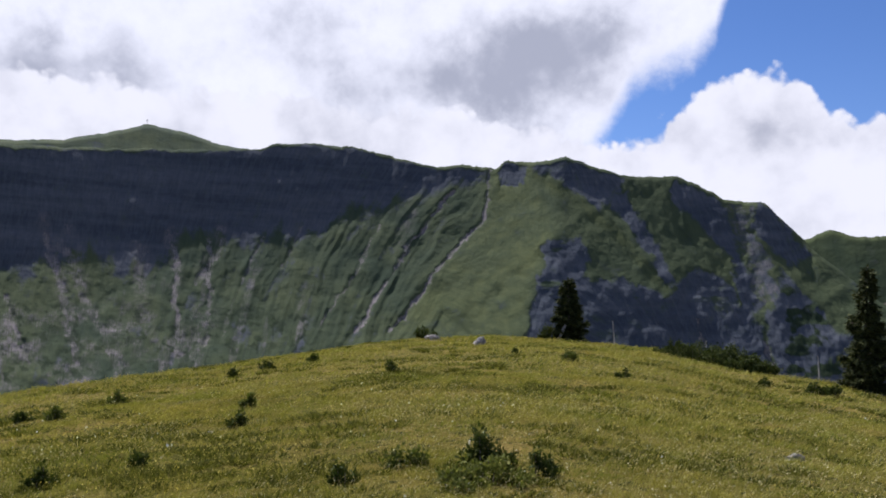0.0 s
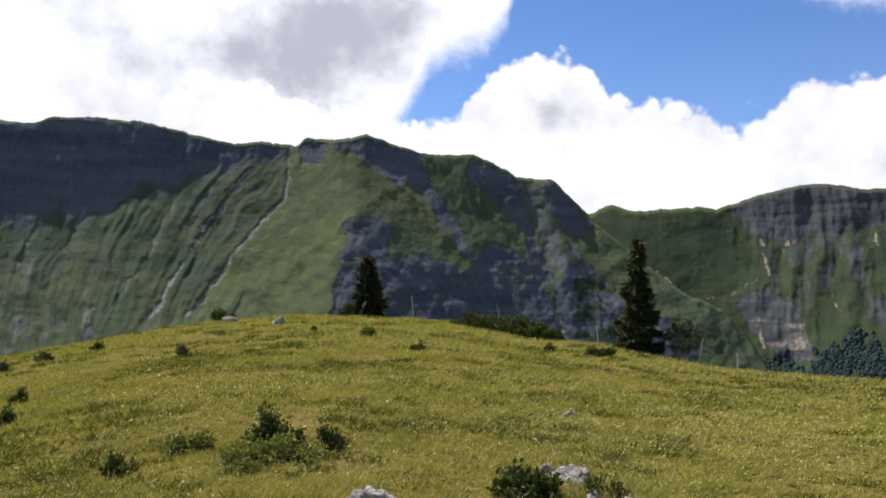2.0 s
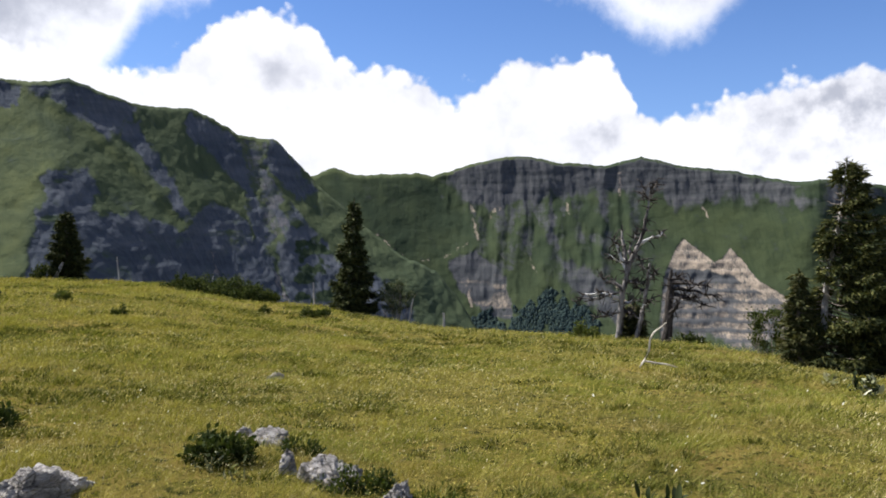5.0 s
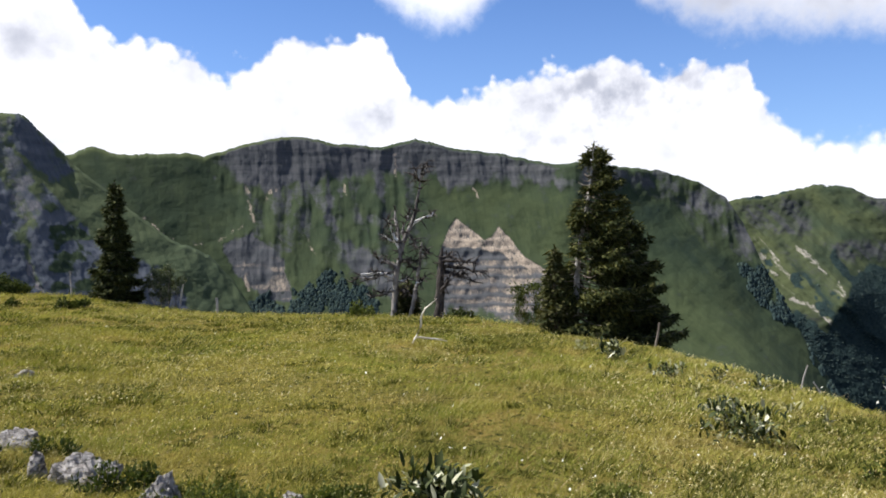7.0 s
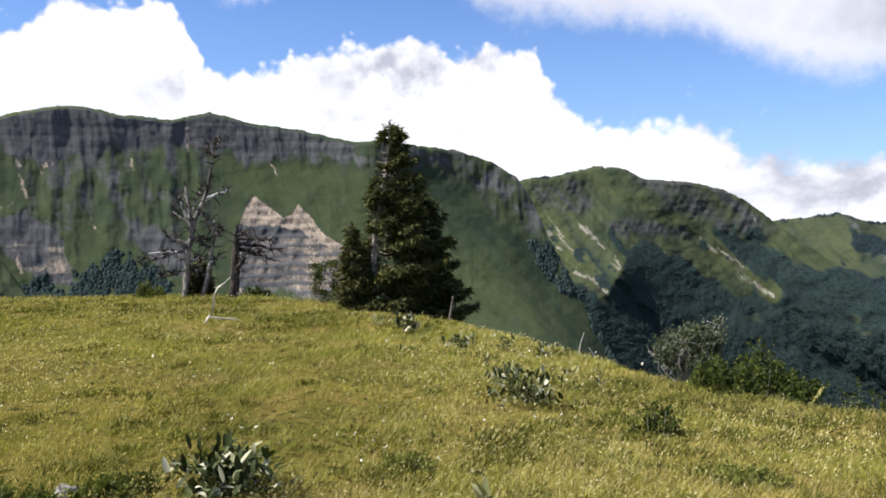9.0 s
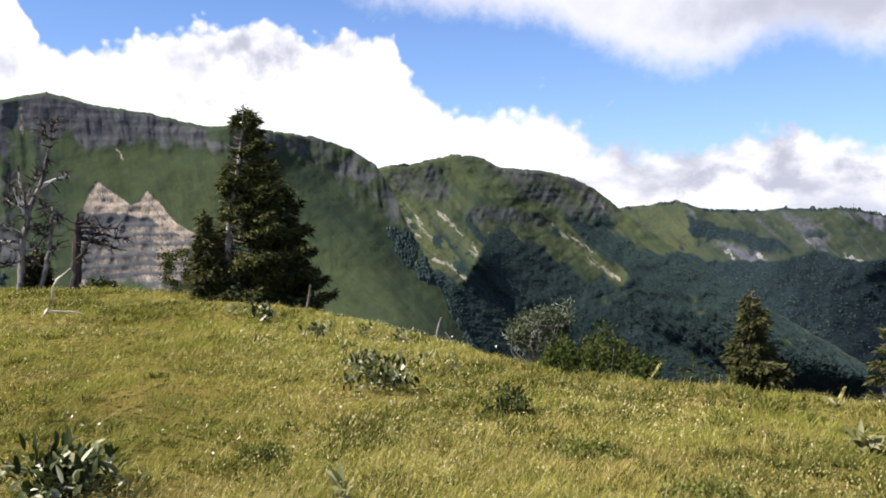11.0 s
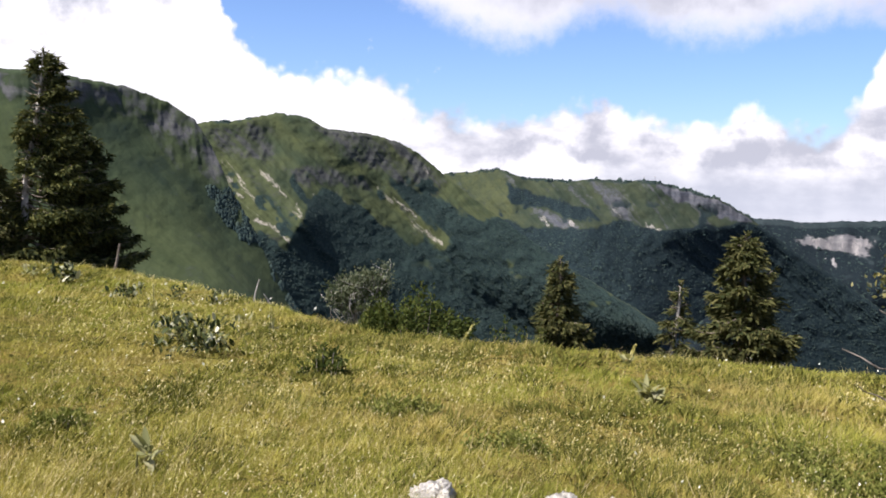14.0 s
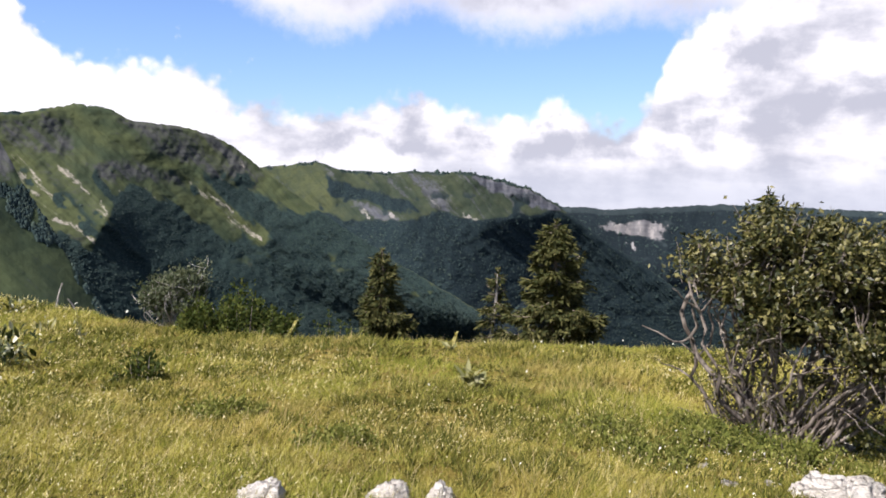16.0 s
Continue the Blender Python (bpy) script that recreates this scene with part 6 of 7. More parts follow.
YELLOW_HEAD = leafy("straw_and_yellow_heads", [(0.27, 0.235, 0.075), (0.4, 0.34, 0.12), (0.5, 0.44, 0.21), (0.66, 0.6, 0.38)], 0.7, 0.1, 0.05)
YELLOW_PETAL = leafy("small_yellow_petals", [(0.36, 0.29, 0.06), (0.52, 0.43, 0.1), (0.68, 0.58, 0.22)], 0.7, 0.2, 0.05)
WHITE_HEAD = leafy("white_flower_heads", [(0.55, 0.54, 0.46), (0.7, 0.7, 0.64)], 0.6, 0.3, 0.2)
FRESH = leafy("fresh_yellow_green_leaves", [(0.065, 0.08, 0.018), (0.12, 0.135, 0.03), (0.2, 0.2, 0.06)], 0.7, 0.25, 0.05)

# ---- trees ----
spruce(-8.7, 41.5, 3.25, 1.1, "small dense dark spruce on the brow of the pasture", 11, full=1.25, power=0.8, bole=0.06)
spruce(-27.35, 30.5, 4.25, 1.02, "slender dark spruce standing alone on the brow", 12, full=1.2, power=1.05)
spruce(-62.2, 21.9, 3.6, 0.95, "dark spruce sheltered behind a wind-shaped one", 22, wind=0.5, full=1.3, power=0.65, bole=0.06)
spruce(-58.45, 21.0, 4.8, 1.4, "wind-shaped spruce with bare whitish trunk and lee-side boughs", 13, wind=0.72, lean=0.6, needle=NEEDLES_MIXED, full=1.75, power=0.74, bole=0.085, dead=0.42, bare=0.03)
spruce(-57.3, 20.7, 2.2, 0.5, "young yellow-green spruce at the foot of a taller one", 14, needle=NEEDLES_OLIVE, full=1.3, power=0.7)
spruce(-93.9, 19.0, 3.2, 1.2, "sunlit olive-green spruce below the brow", 15, needle=NEEDLES_OLIVE, full=1.3, power=0.95)
spruce(-101.6, 18.0, 2.65, 0.6, "thin sparse spruce with a bare pale trunk", 16, needle=NEEDLES_OLIVE, full=0.8, power=0.6, dead=0.3, lean=0.12)
spruce(-106.0, 17.0, 3.3, 1.42, "broad sunlit spruce below the brow", 17, needle=NEEDLES_OLIVE, full=1.45, power=0.8, bole=0.08)
spruce(-105.5, 17.7, 2.5, 0.26, "leaning thin spruce with a tufted top", 18, needle=NEEDLES_OLIVE, full=0.8, power=0.15, dead=0.7, lean=0.55, bole=0.028)
spruce(-119.4, 15.0, 3.0, 0.6, "young spruce behind the big shrub", 19, full=1.1)
spruce(-46.9, 25.8, 1.2, 0.55, "low bushy spruce beside a dead tree", 20, needle=NEEDLES_OLIVE, full=1.4, power=0.5)

# ---- the big shrub and the bushes on the brow ----
tall_shrub(-122.2, 8.1, "tall many-stemmed shrub with glossy olive leaves and bare grey stems", 31, GLOSSY, SHRUB_BARK)
for i, (a, r, w, h) in enumerate([(-119.6, 7.25, 1.1, 0.16), (-123.0, 7.1, 1.0, 0.2), (-116.6, 7.5, 0.7, 0.12)]):
    low_bush(a, r, w, h, 2200, "bright green herbs at the big shrub's foot", 60 + i, FRESH if i else HERB, (0.04, 0.016), "herb_patch", "herb patches")
leaf_shrub(-80.9, 12.9, 1.1, 0.55, 26, 6500, "half-dead grey-green shrub on the brow", 32, PALE_LEAF, DEAD_WOOD, (0.05, 0.03), top=0.2, stem_r=0.012, clumps=60, flat=2.0)
low_bush(-84.9, 12.2, 1.7, 0.85, 6000, "rounded dark green bush on the brow", 33, BUSH_LEAF, (0.06, 0.036), deep=0.9)
low_bush(-82.3, 12.3, 0.9, 0.42, 1800, "yellow-green bush at a shrub's foot", 34, HERB, (0.06, 0.034))
leaf_shrub(-30.4, 30.6, 1.6, 0.85, 14, 3000, "thin-leaved sapling thicket beside a spruce", 35, PALE_LEAF, GREY_BARK, (0.085, 0.05), top=0.12, stem_r=0.014, clumps=45, flat=1.6)
leaf_shrub(-55.7, 22.2, 1.25, 0.75, 14, 2600, "leafy thicket beside a wind-shaped spruce", 36, BUSH_LEAF, GREY_BARK, (0.07, 0.04), top=0.1, stem_r=0.012, clumps=40, flat=1.8)
low_bush(-50.6, 24.8, 1.1, 0.5, 900, "dark low bush by a dead tree", 37, BUSH_LEAF, (0.09, 0.05))
low_bush(-43.6, 25.8, 1.0, 0.55, 900, "low green bush on the brow", 38, HERB, (0.09, 0.05))
low_bush(-7.3, 41.5, 1.0, 0.8, 900, "small bush beside a dark spruce", 39, BUSH_LEAF, (0.1, 0.06))
low_bush(1.2, 40.2, 1.3, 0.75, 900, "small rounded bush on the brow", 40, BUSH_LEAF, (0.1, 0.06))
low_bush(-90.6, 17.5, 1.0, 1.3, 1500, "dark rounded bush below the brow", 42, BUSH_LEAF, (0.07, 0.045))
low_bush(-92.1, 17.0, 0.9, 1.2, 1500, "olive rounded bush beside a spruce", 43, HERB, (0.07, 0.04))
for i, (a, r, w, h) in enumerate([(-15.9, 36.0, 1.8, 0.62), (-17.4, 35.2, 2.3, 0.78), (-19.0, 34.2, 2.4, 0.85), (-20.6, 33.2, 2.0, 0.62)]):
    low_bush(a, r, w, h, 5200, "low spreading juniper on the brow", 50 + i, JUNIPER, (0.085, 0.055), "juniper", "junipers")
for i, (a, r, w, h) in enumerate([(-29.6, 6.1, 0.5, 0.2), (-31.2, 6.2, 0.45, 0.22), (-26.0, 7.1, 0.4, 0.16), (-21.4, 7.0, 0.5, 0.2)]):
    low_bush(a, r, w, h, 420, "dark leafy herbs round a limestone rock", 64 + i, BUSH_LEAF, (0.05, 0.024), "herb_patch", "herb patches")
TUSSOCKS = [(24.9, 18.0, 0.5), (26.8, 18.5, 0.4), (25.4, 9.9, 0.32), (13.0, 16.4, 0.36), (13.7, 13.6, 0.3), (12.0, 28, 0.6), (8.8, 29.5, 0.45), (14.2, 26.5, 0.55), (19.6, 10.4, 0.2), (21.4, 20.3, 0.5),
            (6.3, 7.85, 0.34), (-5.25, 27.2, 0.32), (-8.9, 24.5, 0.45), (-21.5, 26.8, 0.4), (-25.4, 26.5, 0.6), (-8.8, 25.2, 0.4), (-24.4, 26.0, 0.7), (-12.5, 20.0, 0.35), (3.5, 21.0, 0.4), (-79.4, 8.5, 0.55)]
for i, (a, r, w) in enumerate(TUSSOCKS):
    low_bush(a, r, w, 0.20 + 0.2 * w, int(280 + 420 * w), "dark green dwarf bush in the grass", 70 + i, BUSH_LEAF if i % 3 else HERB, (0.05 + 0.0012 * r, 0.022 + 0.0007 * r), "dwarf_bush", "dwarf bushes")

# ---- dead trees ----
BLEACHED = make_bark("bleached_snags", (0.72, 0.7, 0.66), (0.4, 0.38, 0.35))
OLD_WOOD = make_bark("weathered_dead_wood", (0.27, 0.25, 0.23), (0.045, 0.04, 0.036), 5.0)


def dead_tree(az, r, spine, rads, boughs, label, seed, mat, stubs=16):
    """A dead tree: a bent bole and its bare boughs. Spine and boughs in metres to the right and up."""
    rng = np.random.default_rng(seed)
    root = rooted("dead_tree", Matrix.Translation(stand(az, r, 0.05)), label, "dead tree", "dead trees")
    ahead, right = facing(az)
    to3 = lambda x, z: right * x + np.array([0, 0, z]) + ahead * 0.0
    bole, twigs = Geo(), Geo()
    ctrl = np.array([to3(*p) for p in spine])
    t = np.linspace(0, 1, 16)
    key = np.linspace(0, 1, len(spine))
    pts = np.stack([np.interp(t, key, ctrl[:, c]) for c in range(3)], 1) + rng.normal(size=(16, 3)) * 0.018
    bole.tube(pts, 1.15 * np.interp(t, key, rads), 8, 0.15, rng)
    for i, (x0, z0, x1, z1, w) in enumerate(boughs):
        p0, p1 = to3(x0, z0), to3(x1, z1) + ahead * rng.normal() * 0.25
        n = 6
        q = p0[None] * (1 - np.linspace(0, 1, n)[:, None]) + p1[None] * np.linspace(0, 1, n)[:, None] + rng.normal(size=(n, 3)) * 0.03
        limb = Geo()
        limb.tube(q, 1.9 * w * np.linspace(1, 0.35, n), 5, 0.15, rng)
        part("bough", limb.mesh("bough"), BLEACHED if i % 2 == 0 and mat is OLD_WOOD else mat, root)
        for _ in range(20):
            b = q[rng.integers(2, n)]
            twigs.tube(wander(b, rng.normal(size=3) + (p1 - p0) * 0.6 + np.array([0, 0, 0.3]), rng.uniform(0.12, 0.42), 4, rng, 0.35), [0.026, 0.022, 0.018, 0.013, 0.008], 4)
    for _ in range(stubs):
        b = pts[rng.integers(4, 15)]
        phi = rng.uniform(0, 6.28)
        twigs.tube(wander(b, ahead * math.sin(phi) + right * math.cos(phi) + np.array([0, 0, rng.uniform(-0.2, 0.4)]), rng.uniform(0.15, 0.5), 4, rng, 0.25), [0.022, 0.018, 0.013, 0.009, 0.005], 4)
    part("bole", bole.mesh("bole", True), mat, root)
    part("twigwork", twigs.mesh("twigwork"), DARK_WOOD, root, kind="stuff")
    return root


dead_tree(-45.8, 25.5, [(0.0, 0.0), (0.06, 0.6), (0.12, 1.25), (0.22, 1.9), (0.42, 2.5), (0.72, 3.2), (0.84, 3.9), (0.95, 4.55)], [0.1, 0.085, 0.075, 0.068, 0.058, 0.045, 0.034, 0.015],
          [(0.12, 1.3, -0.95, 1.45, 0.035), (0.15, 1.6, -0.55, 1.95, 0.035), (0.1, 1.1, 0.6, 1.2, 0.035), (0.25, 2.0, 0.1, 3.35, 0.05), (0.15, 2.4, -0.15, 3.1, 0.03), (0.3, 2.3, 0.45, 3.2, 0.04), (0.6, 2.9, 1.3, 3.25, 0.035),
           (0.9, 4.2, 1.08, 4.7, 0.02), (0.88, 4.2, 0.72, 4.55, 0.018), (0.12, 1.45, -1.3, 1.15, 0.025), (0.2, 1.8, 0.75, 1.75, 0.03), (0.1, 0.9, -0.6, 0.7, 0.025), (0.3, 2.2, -0.3, 2.6, 0.03), (0.45, 2.55, 0.9, 2.1, 0.025)],
          "weathered dead spruce with a forked bare top", 101, OLD_WOOD, 90)
dead_tree(-47.0, 25.3, [(0.0, 0.0), (0.14, 0.7), (0.3, 1.5), (0.42, 2.35)], [0.06, 0.055, 0.045, 0.03], [(0.2, 1.0, 0.5, 1.3, 0.018), (0.28, 1.4, 0.0, 1.7, 0.015), (0.36, 1.9, 0.55, 2.1, 0.015), (0.1, 0.7, -0.3, 0.85, 0.015)],
          "leaning thin dead trunk", 102, OLD_WOOD, 14)
dead_tree(-49.0, 24.5, [(0.0, 0.0), (0.04, 0.6), (0.08, 1.2), (0.1, 1.7), (0.14, 2.1)], [0.13, 0.12, 0.1, 0.075, 0.03], [(0.1, 1.75, 1.05, 1.72, 0.035), (0.1, 1.6, 1.3, 1.42, 0.035), (0.09, 1.45, 0.85, 1.3, 0.03), (0.12, 1.9, 0.5, 1.85, 0.025), (0.07, 0.8, 0.35, 1.25, 0.05), (0.1, 1.5, 1.0, 1.15, 0.025)],
          "dark broken dead tree with boughs blown to one side", 103, DARK_WOOD, 16)


def make_branch():
    rng = np.random.default_rng(5)
    root = rooted("fallen_branch", Matrix.Translation(stand(-47.9, 16.2, -0.09)), "bleached forked branch lying in the grass", "branch")
    ahead, right = facing(-47.9)
    g = Geo()
    P = lambda x, z, y=0.0: right * x + ahead * y + np.array([0, 0, z])
    g.tube(np.array([P(-0.07, -0.02), P(0.0, 0.1), P(0.1, 0.3), P(0.11, 0.5), P(0.19, 0.66), P(0.3, 0.74), P(0.42, 0.85)]), [0.018, 0.024, 0.02, 0.018, 0.017, 0.014, 0.008], 6, 0.1, rng)
    part("stem", g.mesh("stem", True), PALE_WOOD, root)
    g = Geo()
    g.tube(np.array([P(0.0, 0.1), P(0.2, 0.06, 0.1), P(0.42, 0.04, 0.1), P(0.62, 0.0, 0.05)]), [0.022, 0.02, 0.016, 0.008], 6, 0.1, rng)
    part("side_branch", g.mesh("side_branch", True), PALE_WOOD, root)


PALE_WOOD = make_bark("pale_barkless_wood", (0.6, 0.56, 0.48), (0.42, 0.38, 0.31))
make_branch()

# ---- posts ----
post(-11.85, 41.0, 1.35, 0.032, "tall thin weathered post on the brow", 1)
post(-24.6, 33.0, 1.0, 0.03, "thin weathered post beside a spruce", 2, 0.12)
post(-17.8, 37.0, 0.95, 0.025, "thin post among the junipers", 6)
post(-8.0, 41.0, 0.85, 0.09, "leaning grey stump beside a dark spruce", 3, 0.3)
post(-31.3, 29.4, 0.85, 0.04, "short weathered post in the grass", 4, 0.1)
post(-33.75, 29.0, 0.55, 0.05, "pale broken stump on the brow", 5)
post(-73.15, 14.7, 0.44, 0.016, "small crooked pale stake on the brow", 7, 0.25)
post(-63.9, 19.3, 0.62, 0.03, "old grey post beside a wind-shaped spruce", 8, 0.15, SPRUCE_BARK)
post(-56.6, 22.0, 0.85, 0.06, "weathered post in a thicket", 9)
post(-75.0, 14.2, 0.35, 0.015, "thin leaning stake on the brow", 10, -0.5)

# ---- rocks ----
boulder(-10.2, 5.75, 1.0, 0.75, 0.4, "grey fissured limestone rock in the grass", 201, 15, 0.35, 0.75)
boulder(-23.9, 7.5, 0.54, 0.42, 0.3, "grey fissured limestone rock in the grass", 202, 5, 0.2, 0.75)
boulder(-22.2, 7.62, 0.2, 0.14, 0.17, "pale limestone block against a larger rock", 203, 0, 0.1)
boulder(-28.0, 6.4, 0.54, 0.4, 0.32, "grey fissured limestone rock in the grass", 204, -10, 0.2, 0.75)
boulder(-25.5, 6.5, 0.18, 0.16, 0.17, "pale limestone block against a larger rock", 205, 0, 0.1)
boulder(-33.3, 5.85, 0.36, 0.4, 0.32, "narrow pale limestone rock beside brown turf", 206, 20, 0.3, 0.75)
boulder(-2.7, 32.5, 0.75, 0.6, 0.42, "mottled rock near the brow", 207, 0, 0.15)
boulder(0.7, 38.5, 0.85, 0.6, 0.28, "flat brown rock near the brow", 208, 0, 0.2)
boulder(15.3, 13.3, 0.26, 0.2, 0.06, "flat pale stone in the grass", 209)
boulder(-23.3, 11.6, 0.3, 0.25, 0.1, "small grey stone in the grass", 210)
boulder(-89.5, 4.85, 0.3, 0.26, 0.18, "white limestone rock in the grass", 211, 0, 0.15, 0.8, mat=WHITE_STONE)
boulder(-98.0, 4.9, 0.27, 0.2, 0.13, "white limestone rock in the grass", 212, 0, 0.15, mat=WHITE_STONE)
boulder(-101.4, 4.92, 0.2, 0.2, 0.13, "white limestone rock in the grass", 213, 0, 0.15, mat=WHITE_STONE)
boulder(-125.0, 6.2, 0.7, 0.55, 0.42, "large white limestone rock by the big shrub", 214, 0, 0.25, 0.9, mat=WHITE_STONE)
boulder(-125.4, 8.1, 0.36, 0.25, 0.12, "low white stone under the big shrub", 215, mat=WHITE_STONE)
boulder(-42.0, 5.65, 0.28, 0.22, 0.09, "flat pale stone in the grass", 216)
for i, (a, r) in enumerate([(-119.3, 6.1), (-117.6, 6.4), (-121.5, 6.3), (-116.2, 6.9), (-59.1, 17.4)]):
    boulder(a, r, 0.13, 0.1, 0.05, "small pale stone in the grass", 220 + i)

# ---- broad-leaved plants ----
broad_plant(-51.9, 5.5, 0.66, 0.34, 420, "large clump of broad glossy leaves", 301, BROAD_GLINT, size=0.36)
broad_plant(-20.5, 6.45, 0.36, 0.24, 40, "green broad-leaved plant with pale leaf beside a rock", 302, BROAD_GLINT, size=0.36)
low_bush(-20.9, 6.7, 0.5, 0.36, 1500, "dark green leafy clump beside a rock", 324, BUSH_LEAF, (0.06, 0.036), deep=0.9)
broad_plant(-22.3, 6.25, 0.22, 0.2, 20, "small broad-leaved plant between rocks", 303, BROAD, size=0.5)
low_bush(-3.4, 8.1, 0.5, 0.4, 1300, "dark green leafy clump in the grass", 304, BUSH_LEAF, (0.055, 0.03))
low_bush(-3.9, 7.5, 0.75, 0.2, 1500, "yellow-green leafy herbs below a dark clump", 323, FRESH, (0.05, 0.025))
low_bush(-1.6, 7.3, 0.6, 0.18, 1000, "bright green leafy clump in the grass", 305, FRESH, (0.05, 0.025))
low_bush(-7.2, 7.95, 0.34, 0.24, 500, "dark green leafy clump in the grass", 306, BUSH_LEAF, (0.05, 0.03))
low_bush(2.2, 8.4, 0.5, 0.2, 700, "dark green leafy clump in the grass", 307, HERB, (0.05, 0.03))
broad_plant(-70.8, 9.25, 0.85, 0.42, 260, "wide clump of grey-green withering leaves", 308, BROAD_GLINT, size=0.28)
broad_plant(-69.6, 9.6, 0.4, 0.5, 110, "upright grey-green leafy plant", 309, BROAD_GLINT, size=0.36)
broad_plant(-61.3, 16.3, 0.7, 0.45, 90, "pale leafy plant near the brow", 310, BROAD_GLINT, size=0.5)
broad_plant(-59.3, 17.2, 0.45, 0.3, 50, "pale leafy plant near the brow", 311, BROAD_PALE, size=0.6)
broad_plant(-65.3, 14.2, 0.65, 0.38, 110, "dark leafy plant near the brow", 312, BROAD_GLINT, size=0.4)
broad_plant(-68.4, 14.5, 0.45, 0.36, 70, "dark leafy plant near the brow", 313, BROAD_GLINT, size=0.4)
broad_plant(-70.9, 13.8, 0.4, 0.34, 60, "dark leafy plant near the brow", 314, BROAD_GLINT, size=0.4)
broad_plant(-101.65, 8.35, 0.36, 0.3, 26, "rosette of felted pale leaves", 315, BROAD_PALE)
broad_plant(-70.1, 5.1, 0.2, 0.34, 12, "upright felted pale leaves", 316, BROAD_PALE)
broad_plant(-67.3, 11.9, 0.25, 0.2, 10, "mullein with a pale yellow flower spike", 317, BROAD_PALE, 0.48)
broad_plant(-68.8, 10.6, 0.22, 0.2, 8, "mullein with a pale yellow flower spike", 318, BROAD_PALE, 0.4)
broad_plant(-75.0, 11.2, 0.25, 0.2, 8, "mullein with a pale yellow flower spike", 319, BROAD_PALE, 0.36)
broad_plant(-88.2, 11.3, 0.2, 0.12, 6, "leaning mullein spike on the brow", 320, BROAD_PALE, 0.32, lean=0.5)
broad_plant(-99.6, 10.4, 0.25, 0.2, 8, "mullein with a pale flower spike", 321, BROAD_PALE, 0.28)
broad_plant(-73.0, 11.7, 0.3, 0.15, 10, "low grey leafy plant", 322, BROAD_PALE)

for i, (a, r, w, h) in enumerate([(-35.6, 5.75, 0.8, 0.15), (-37.6, 5.5, 0.7, 0.14), (-44.8, 5.6, 0.6, 0.1), (-111.5, 6.9, 0.9, 0.14), (-114.5, 6.4, 0.9, 0.13), (-117.5, 7.0, 1.0, 0.16), (-64.0, 6.3, 0.5, 0.12), (-85.2, 6.9, 0.7, 0.12), (-93.4, 6.0, 0.8, 0.1)]):
    low_bush(a, r, w, h, 1500, "patch of fresh green herbs in the grass", 340 + i, FRESH if i > 2 else HERB, (0.045, 0.016), "herb_patch", "herb patches")

# ---- on the far summits ----


def make_cross():
    root = rooted("summit_cross", Matrix.Translation(SUMMIT), "thin dark cross on the green summit", "cross")
    for nm, m, s in (("upright", (0, 0, 5), (0.5, 0.5, 10)), ("crossbar", (0, -0.4, 7.4), (4.4, 0.5, 0.5))):
        bm = bmesh.new()
        bmesh.ops.create_cube(bm, size=1.0, matrix=Matrix.Translation(m) @ Matrix.Diagonal((*s, 1)))
        bmesh.ops.bevel(bm, geom=bm.edges[:], offset=0.06, segments=1, affect="EDGES")
        part(nm, bm, DARK_WOOD, root)


i_top = int(np.argmin(np.abs(face_cone["A"][:, 0] - 20.55)))
SUMMIT = Vector(place(20.55, face_cone["R"][i_top, -1], face_cone["Z"][i_top, -1] - 0.6))
make_cross()


def make_mast(az, high):
    i = int(np.argmin(np.abs(face_d["A"][:, 0] - az)))
    g = Geo()
    g.tube(np.array([(0, 0, -2), (0, 0, high * 0.5), (0, 0, high)]), [0.7, 0.5, 0.25], 6)
    g.tube(np.array([(0, 0, high * 0.7), (0, 0, high * 0.8)]), [1.3, 1.3], 6)
    ob = new("antenna_mast", g.mesh("antenna_mast"))
    ob.data.materials.append(DEAD_WOOD)
    ob.matrix_basis = Matrix.Translation(place(az, face_d["R"][i, -1], face_d["Z"][i, -1]))
    tagged(ob, "thin pale antenna mast on the far ridge", "mast", "antenna masts")


make_mast(-98.9, 20.0)
make_mast(-98.2, 13.0)

# ---- the grass ----


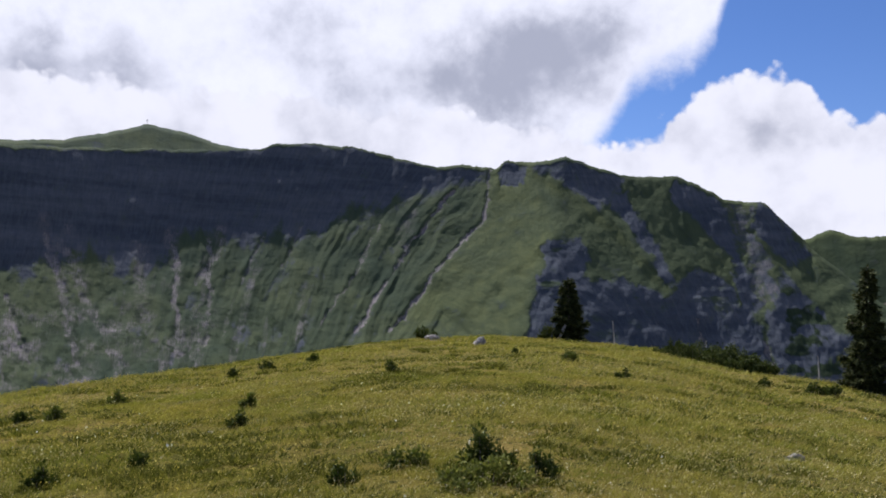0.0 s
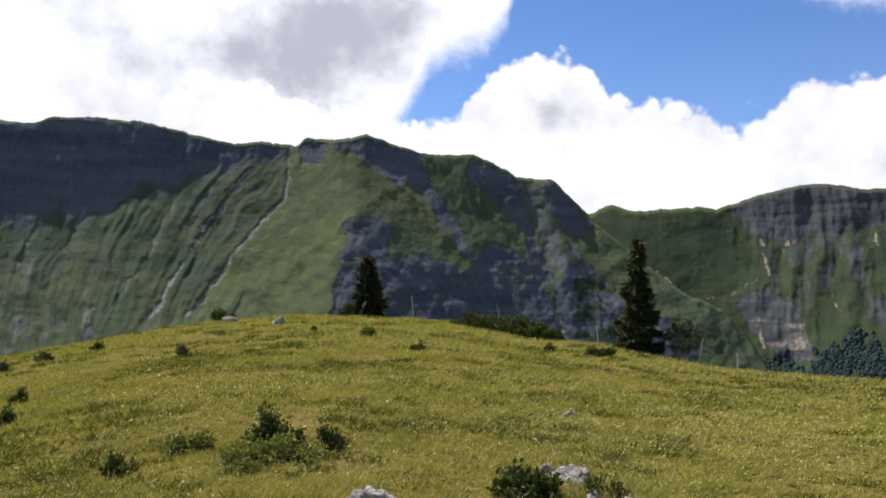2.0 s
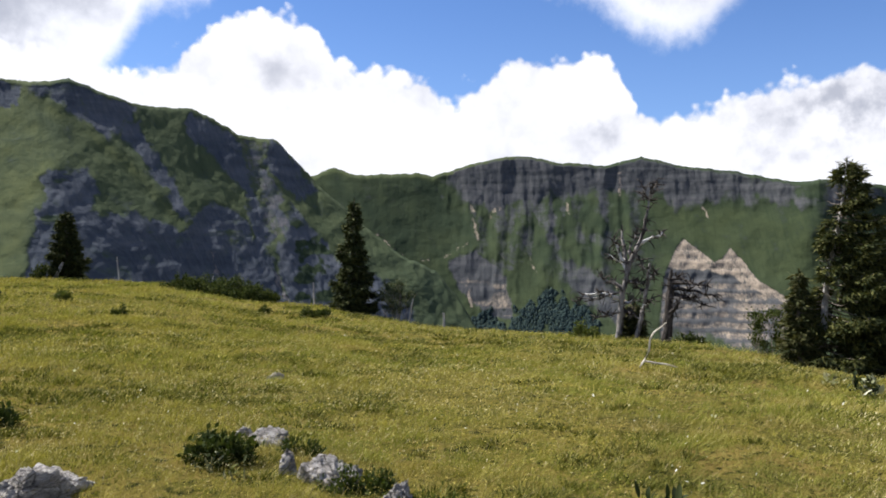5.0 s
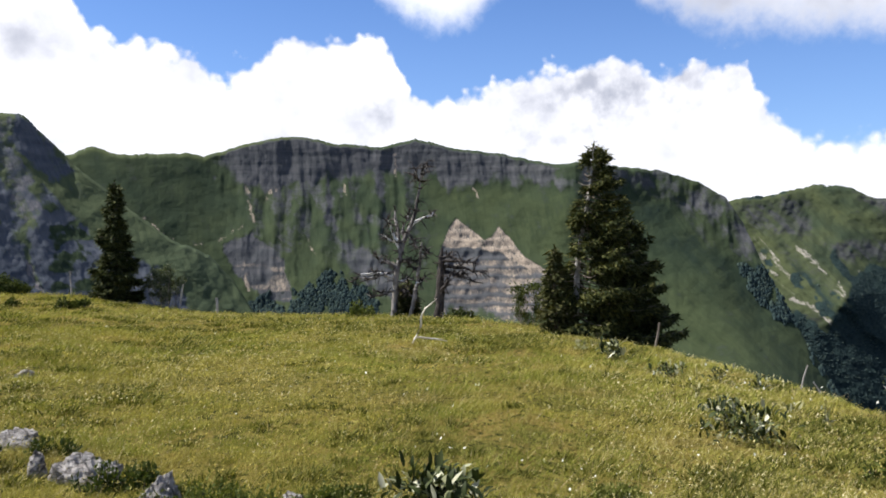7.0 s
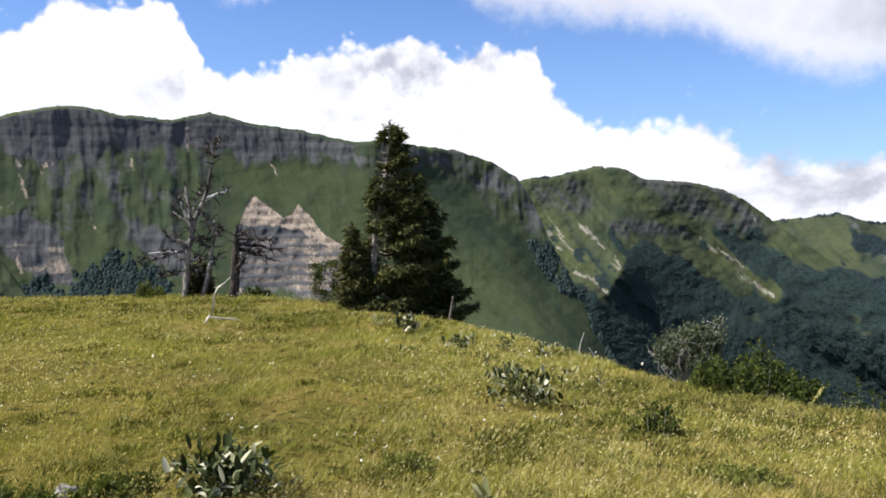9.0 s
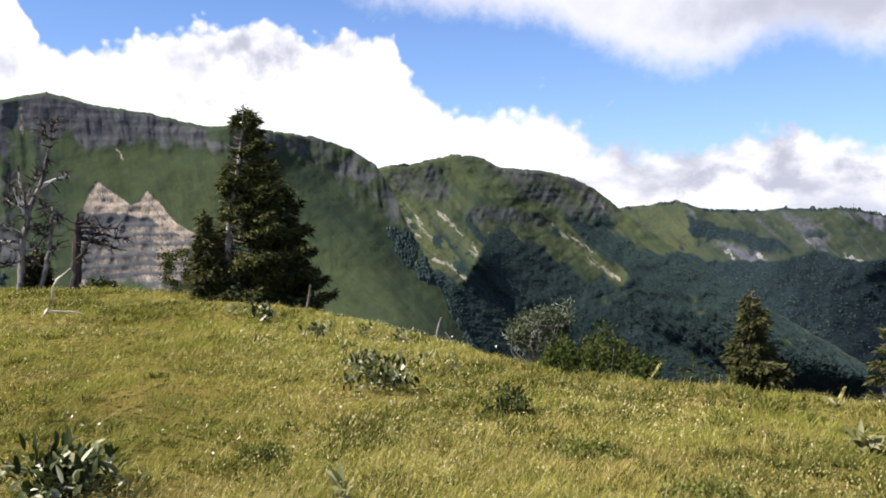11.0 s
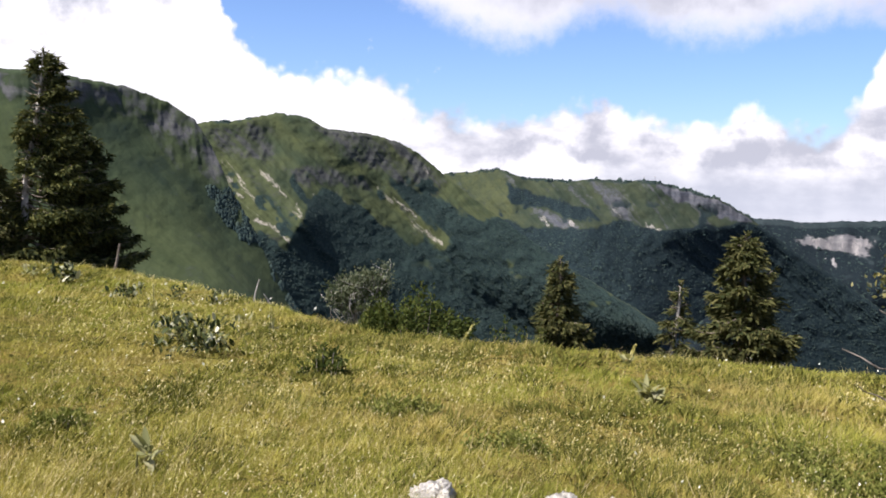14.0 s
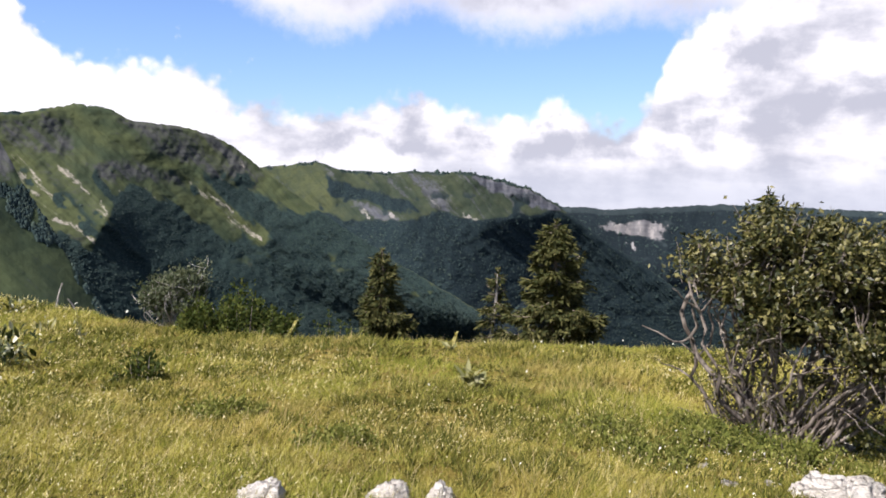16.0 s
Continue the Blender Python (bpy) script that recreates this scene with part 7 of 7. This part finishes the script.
def blades(name, count, r0, r1, high, label, seed, mat, az0=-140.0, az1=36.0, tall=0.0, clump=1.0, wide=0.00095):
    """Grass blades over a stretch of the hill, thicker where the turf is tufted, all leaning with the wind."""
    rng = np.random.default_rng(seed)
    n = int(count * 1.6)
    az = rng.uniform(az0, az1, n)
    r = np.sqrt(rng.uniform(0, 1, n) * (r1 ** 2 - r0 ** 2) + r0 ** 2) if r1 / r0 < 3 else r0 * (r1 / r0) ** rng.random(n)
    x, y = -np.sin(np.radians(az)) * r, np.cos(np.radians(az)) * r
    tuft = 0.5 + 0.5 * fbm(x * 1.1, y * 1.1, 3, 201) + 0.35 * fbm(x * 4.5, y * 4.5, 2, 203)
    keep = (rng.random(n) < np.clip(0.08 + clump * tuft, 0.03, 1)) & (r < BROW_R(az) + 2.5)
    az, r, x, y, tuft = (q[keep][:count] for q in (az, r, x, y, tuft))
    n = len(az)
    z = ground(az, r)
    h = high * rng.uniform(0.45, 1.35, n) * (0.35 + 1.1 * np.clip(tuft, 0, 1.3)) * (0.8 + 0.5 * vnoise(x * 0.25, y * 0.25, 207))
    w = np.maximum(wide * r, 0.004) * rng.uniform(0.6, 1.4, n)
    ang = rng.uniform(0, 2 * np.pi, n)
    lean = rng.uniform(0.2, 1.5, n)
    wind = rng.uniform(0.0, 1.5, n)
    tip = np.stack([x + h * (lean * np.cos(ang) + 0.5 * wind), y + h * (lean * np.sin(ang) - 0.45 * wind), z + tall + h], -1)
    a2 = rng.uniform(0, np.pi, n)
    base = np.stack([x, y, z - 0.015 + tall], -1)
    side = np.stack([np.cos(a2) * w * 0.5, np.sin(a2) * w * 0.5, 0 * w], -1)
    V = np.stack([base - side, base + side, tip], 1).reshape(-1, 3)
    ob = new(name, mesh_of(name, V, np.arange(3 * n).reshape(n, 3)))
    ob.data.materials.append(mat)
    return tagged(ob, label, "grass", kind="stuff")


def heads(name, count, r0, r1, label, seed, mat, size, up, patch_scale, patch_cut, az0=-138.0, az1=34.0, slim=1.0):
    """Seed heads and small flowers that stand above the grass in drifts."""
    rng = np.random.default_rng(seed)
    n = count * 4
    az, r = rng.uniform(az0, az1, n), r0 * (r1 / r0) ** rng.random(n)
    x, y = -np.sin(np.radians(az)) * r, np.cos(np.radians(az)) * r
    keep = (fbm(x * patch_scale, y * patch_scale, 3, seed) + rng.normal(size=n) * 0.15 > patch_cut) & (r < BROW_R(az) + 0.5)
    az, r, x, y = (q[keep][:count] for q in (az, r, x, y))
    n = len(az)
    p = np.stack([x, y, ground(az, r) + up * rng.uniform(0.5, 1.2, n)], -1)
    d = rng.normal(size=(n, 3)) * 0.5 + np.array([[0.35, -0.3, 0.75]])
    g = Geo()
    s = size * rng.uniform(0.6, 1.4, n) * np.clip(r / 7, 0.75, 1.8)
    g.kites(p, d, s * slim, s * rng.uniform(0.35, 0.7, n) / slim ** 0.7, rng, 0.1)
    ob = new(name, g.mesh(name))
    ob.data.materials.append(mat)
    return tagged(ob, label, "flowers", kind="stuff")


blades("grass", 560000, 2.6, 9.5, 0.055, "long yellow-green pasture grass bent by the wind", 401, GRASS)
blades("grass", 400000, 9.0, 20.0, 0.066, "long yellow-green pasture grass bent by the wind", 402, GRASS)
blades("grass", 300000, 19.0, 46.0, 0.1, "rough pasture grass towards the brow", 403, GRASS)
heads("seed_heads", 66000, 3.0, 42.0, "straw-coloured seed heads and yellow flowers in the grass", 411, YELLOW_HEAD, 0.0135, 0.09, 0.45, 0.04, slim=1.7)
STALKS = leafy("pale_seed_stalks", [(0.22, 0.18, 0.08), (0.33, 0.27, 0.13), (0.48, 0.41, 0.24)], 0.8, 0.2, 0.02)
blades("grass", 70000, 3.4, 46.0, 0.11, "thin pinkish seed stalks standing above the pasture grass", 404, STALKS, clump=0.8, wide=0.0005)
heads("yellow_flowers", 15000, 4.0, 24.0, "drifts of tiny yellow flowers in the grass", 414, YELLOW_PETAL, 0.0135, 0.1, 0.4, 0.0, -50.0, 34.0, 1.2)
heads("white_flowers", 420, 3.2, 24.0, "small white flower heads in the grass", 412, WHITE_HEAD, 0.026, 0.14, 0.3, 0.1)

heads("white_flowers", 80, 5.2, 7.6, "small white daisies beside the big shrub", 413, WHITE_HEAD, 0.022, 0.1, 0.3, -2.0, -125.0, -111.0)


def tufts(name, count, r0, r1, label, seed, mat, per=70):
    """Taller, darker tufts of grass scattered over the pasture."""
    rng = np.random.default_rng(seed)
    n = count * 4
    az, r = rng.uniform(-138, 34, n), r0 * (r1 / r0) ** rng.random(n)
    x, y = -np.sin(np.radians(az)) * r, np.cos(np.radians(az)) * r
    keep = (fbm(x * 0.5, y * 0.5, 3, seed) + rng.normal(size=n) * 0.2 > 0.02) & (r < BROW_R(az))
    x, y, r = x[keep][:count], y[keep][:count], r[keep][:count]
    size = rng.uniform(0.04, 0.15, len(x)) * np.clip(r / 9, 0.8, 1.8)
    x, y, r, size = (np.repeat(q, per) for q in (x, y, r, size))
    n = len(x)
    dx, dy = rng.normal(size=n) * size, rng.normal(size=n) * size * 0.7
    x2, y2 = x + dx, y + dy
    z = ground(np.degrees(np.arctan2(-x2, y2)), np.hypot(x2, y2)) - 0.02
    h = rng.uniform(0.05, 0.12, n) * (0.7 + 1.6 * size)
    w = np.maximum(0.0017 * r, 0.005) * rng.uniform(0.6, 1.5, n)
    ang, a2 = rng.uniform(0, 6.28, n), rng.uniform(0, 3.14, n)
    tip = np.stack([x2 + dx * 0.5 + h * 0.7 * np.cos(ang) + 0.25 * h, y2 + dy * 0.5 + h * 0.7 * np.sin(ang) - 0.2 * h, z + h], -1)
    base = np.stack([x2, y2, z], -1)
    side = np.stack([np.cos(a2) * w, np.sin(a2) * w, 0 * w], -1)
    V = np.stack([base - side, base + side, tip], 1).reshape(-1, 3)
    ob = new(name, mesh_of(name, V, np.arange(3 * n).reshape(n, 3)))
    ob.data.materials.append(mat)
    return tagged(ob, label, "grass", kind="stuff")


TUFT = leafy("dark_tuft_blades", [(0.042, 0.05, 0.011), (0.085, 0.09, 0.02), (0.18, 0.165, 0.045)], 0.8, 0.25, 0.02)
tufts("grass_tufts", 2200, 3.0, 40.0, "darker tufts of grass scattered over the pasture", 421, TUFT)
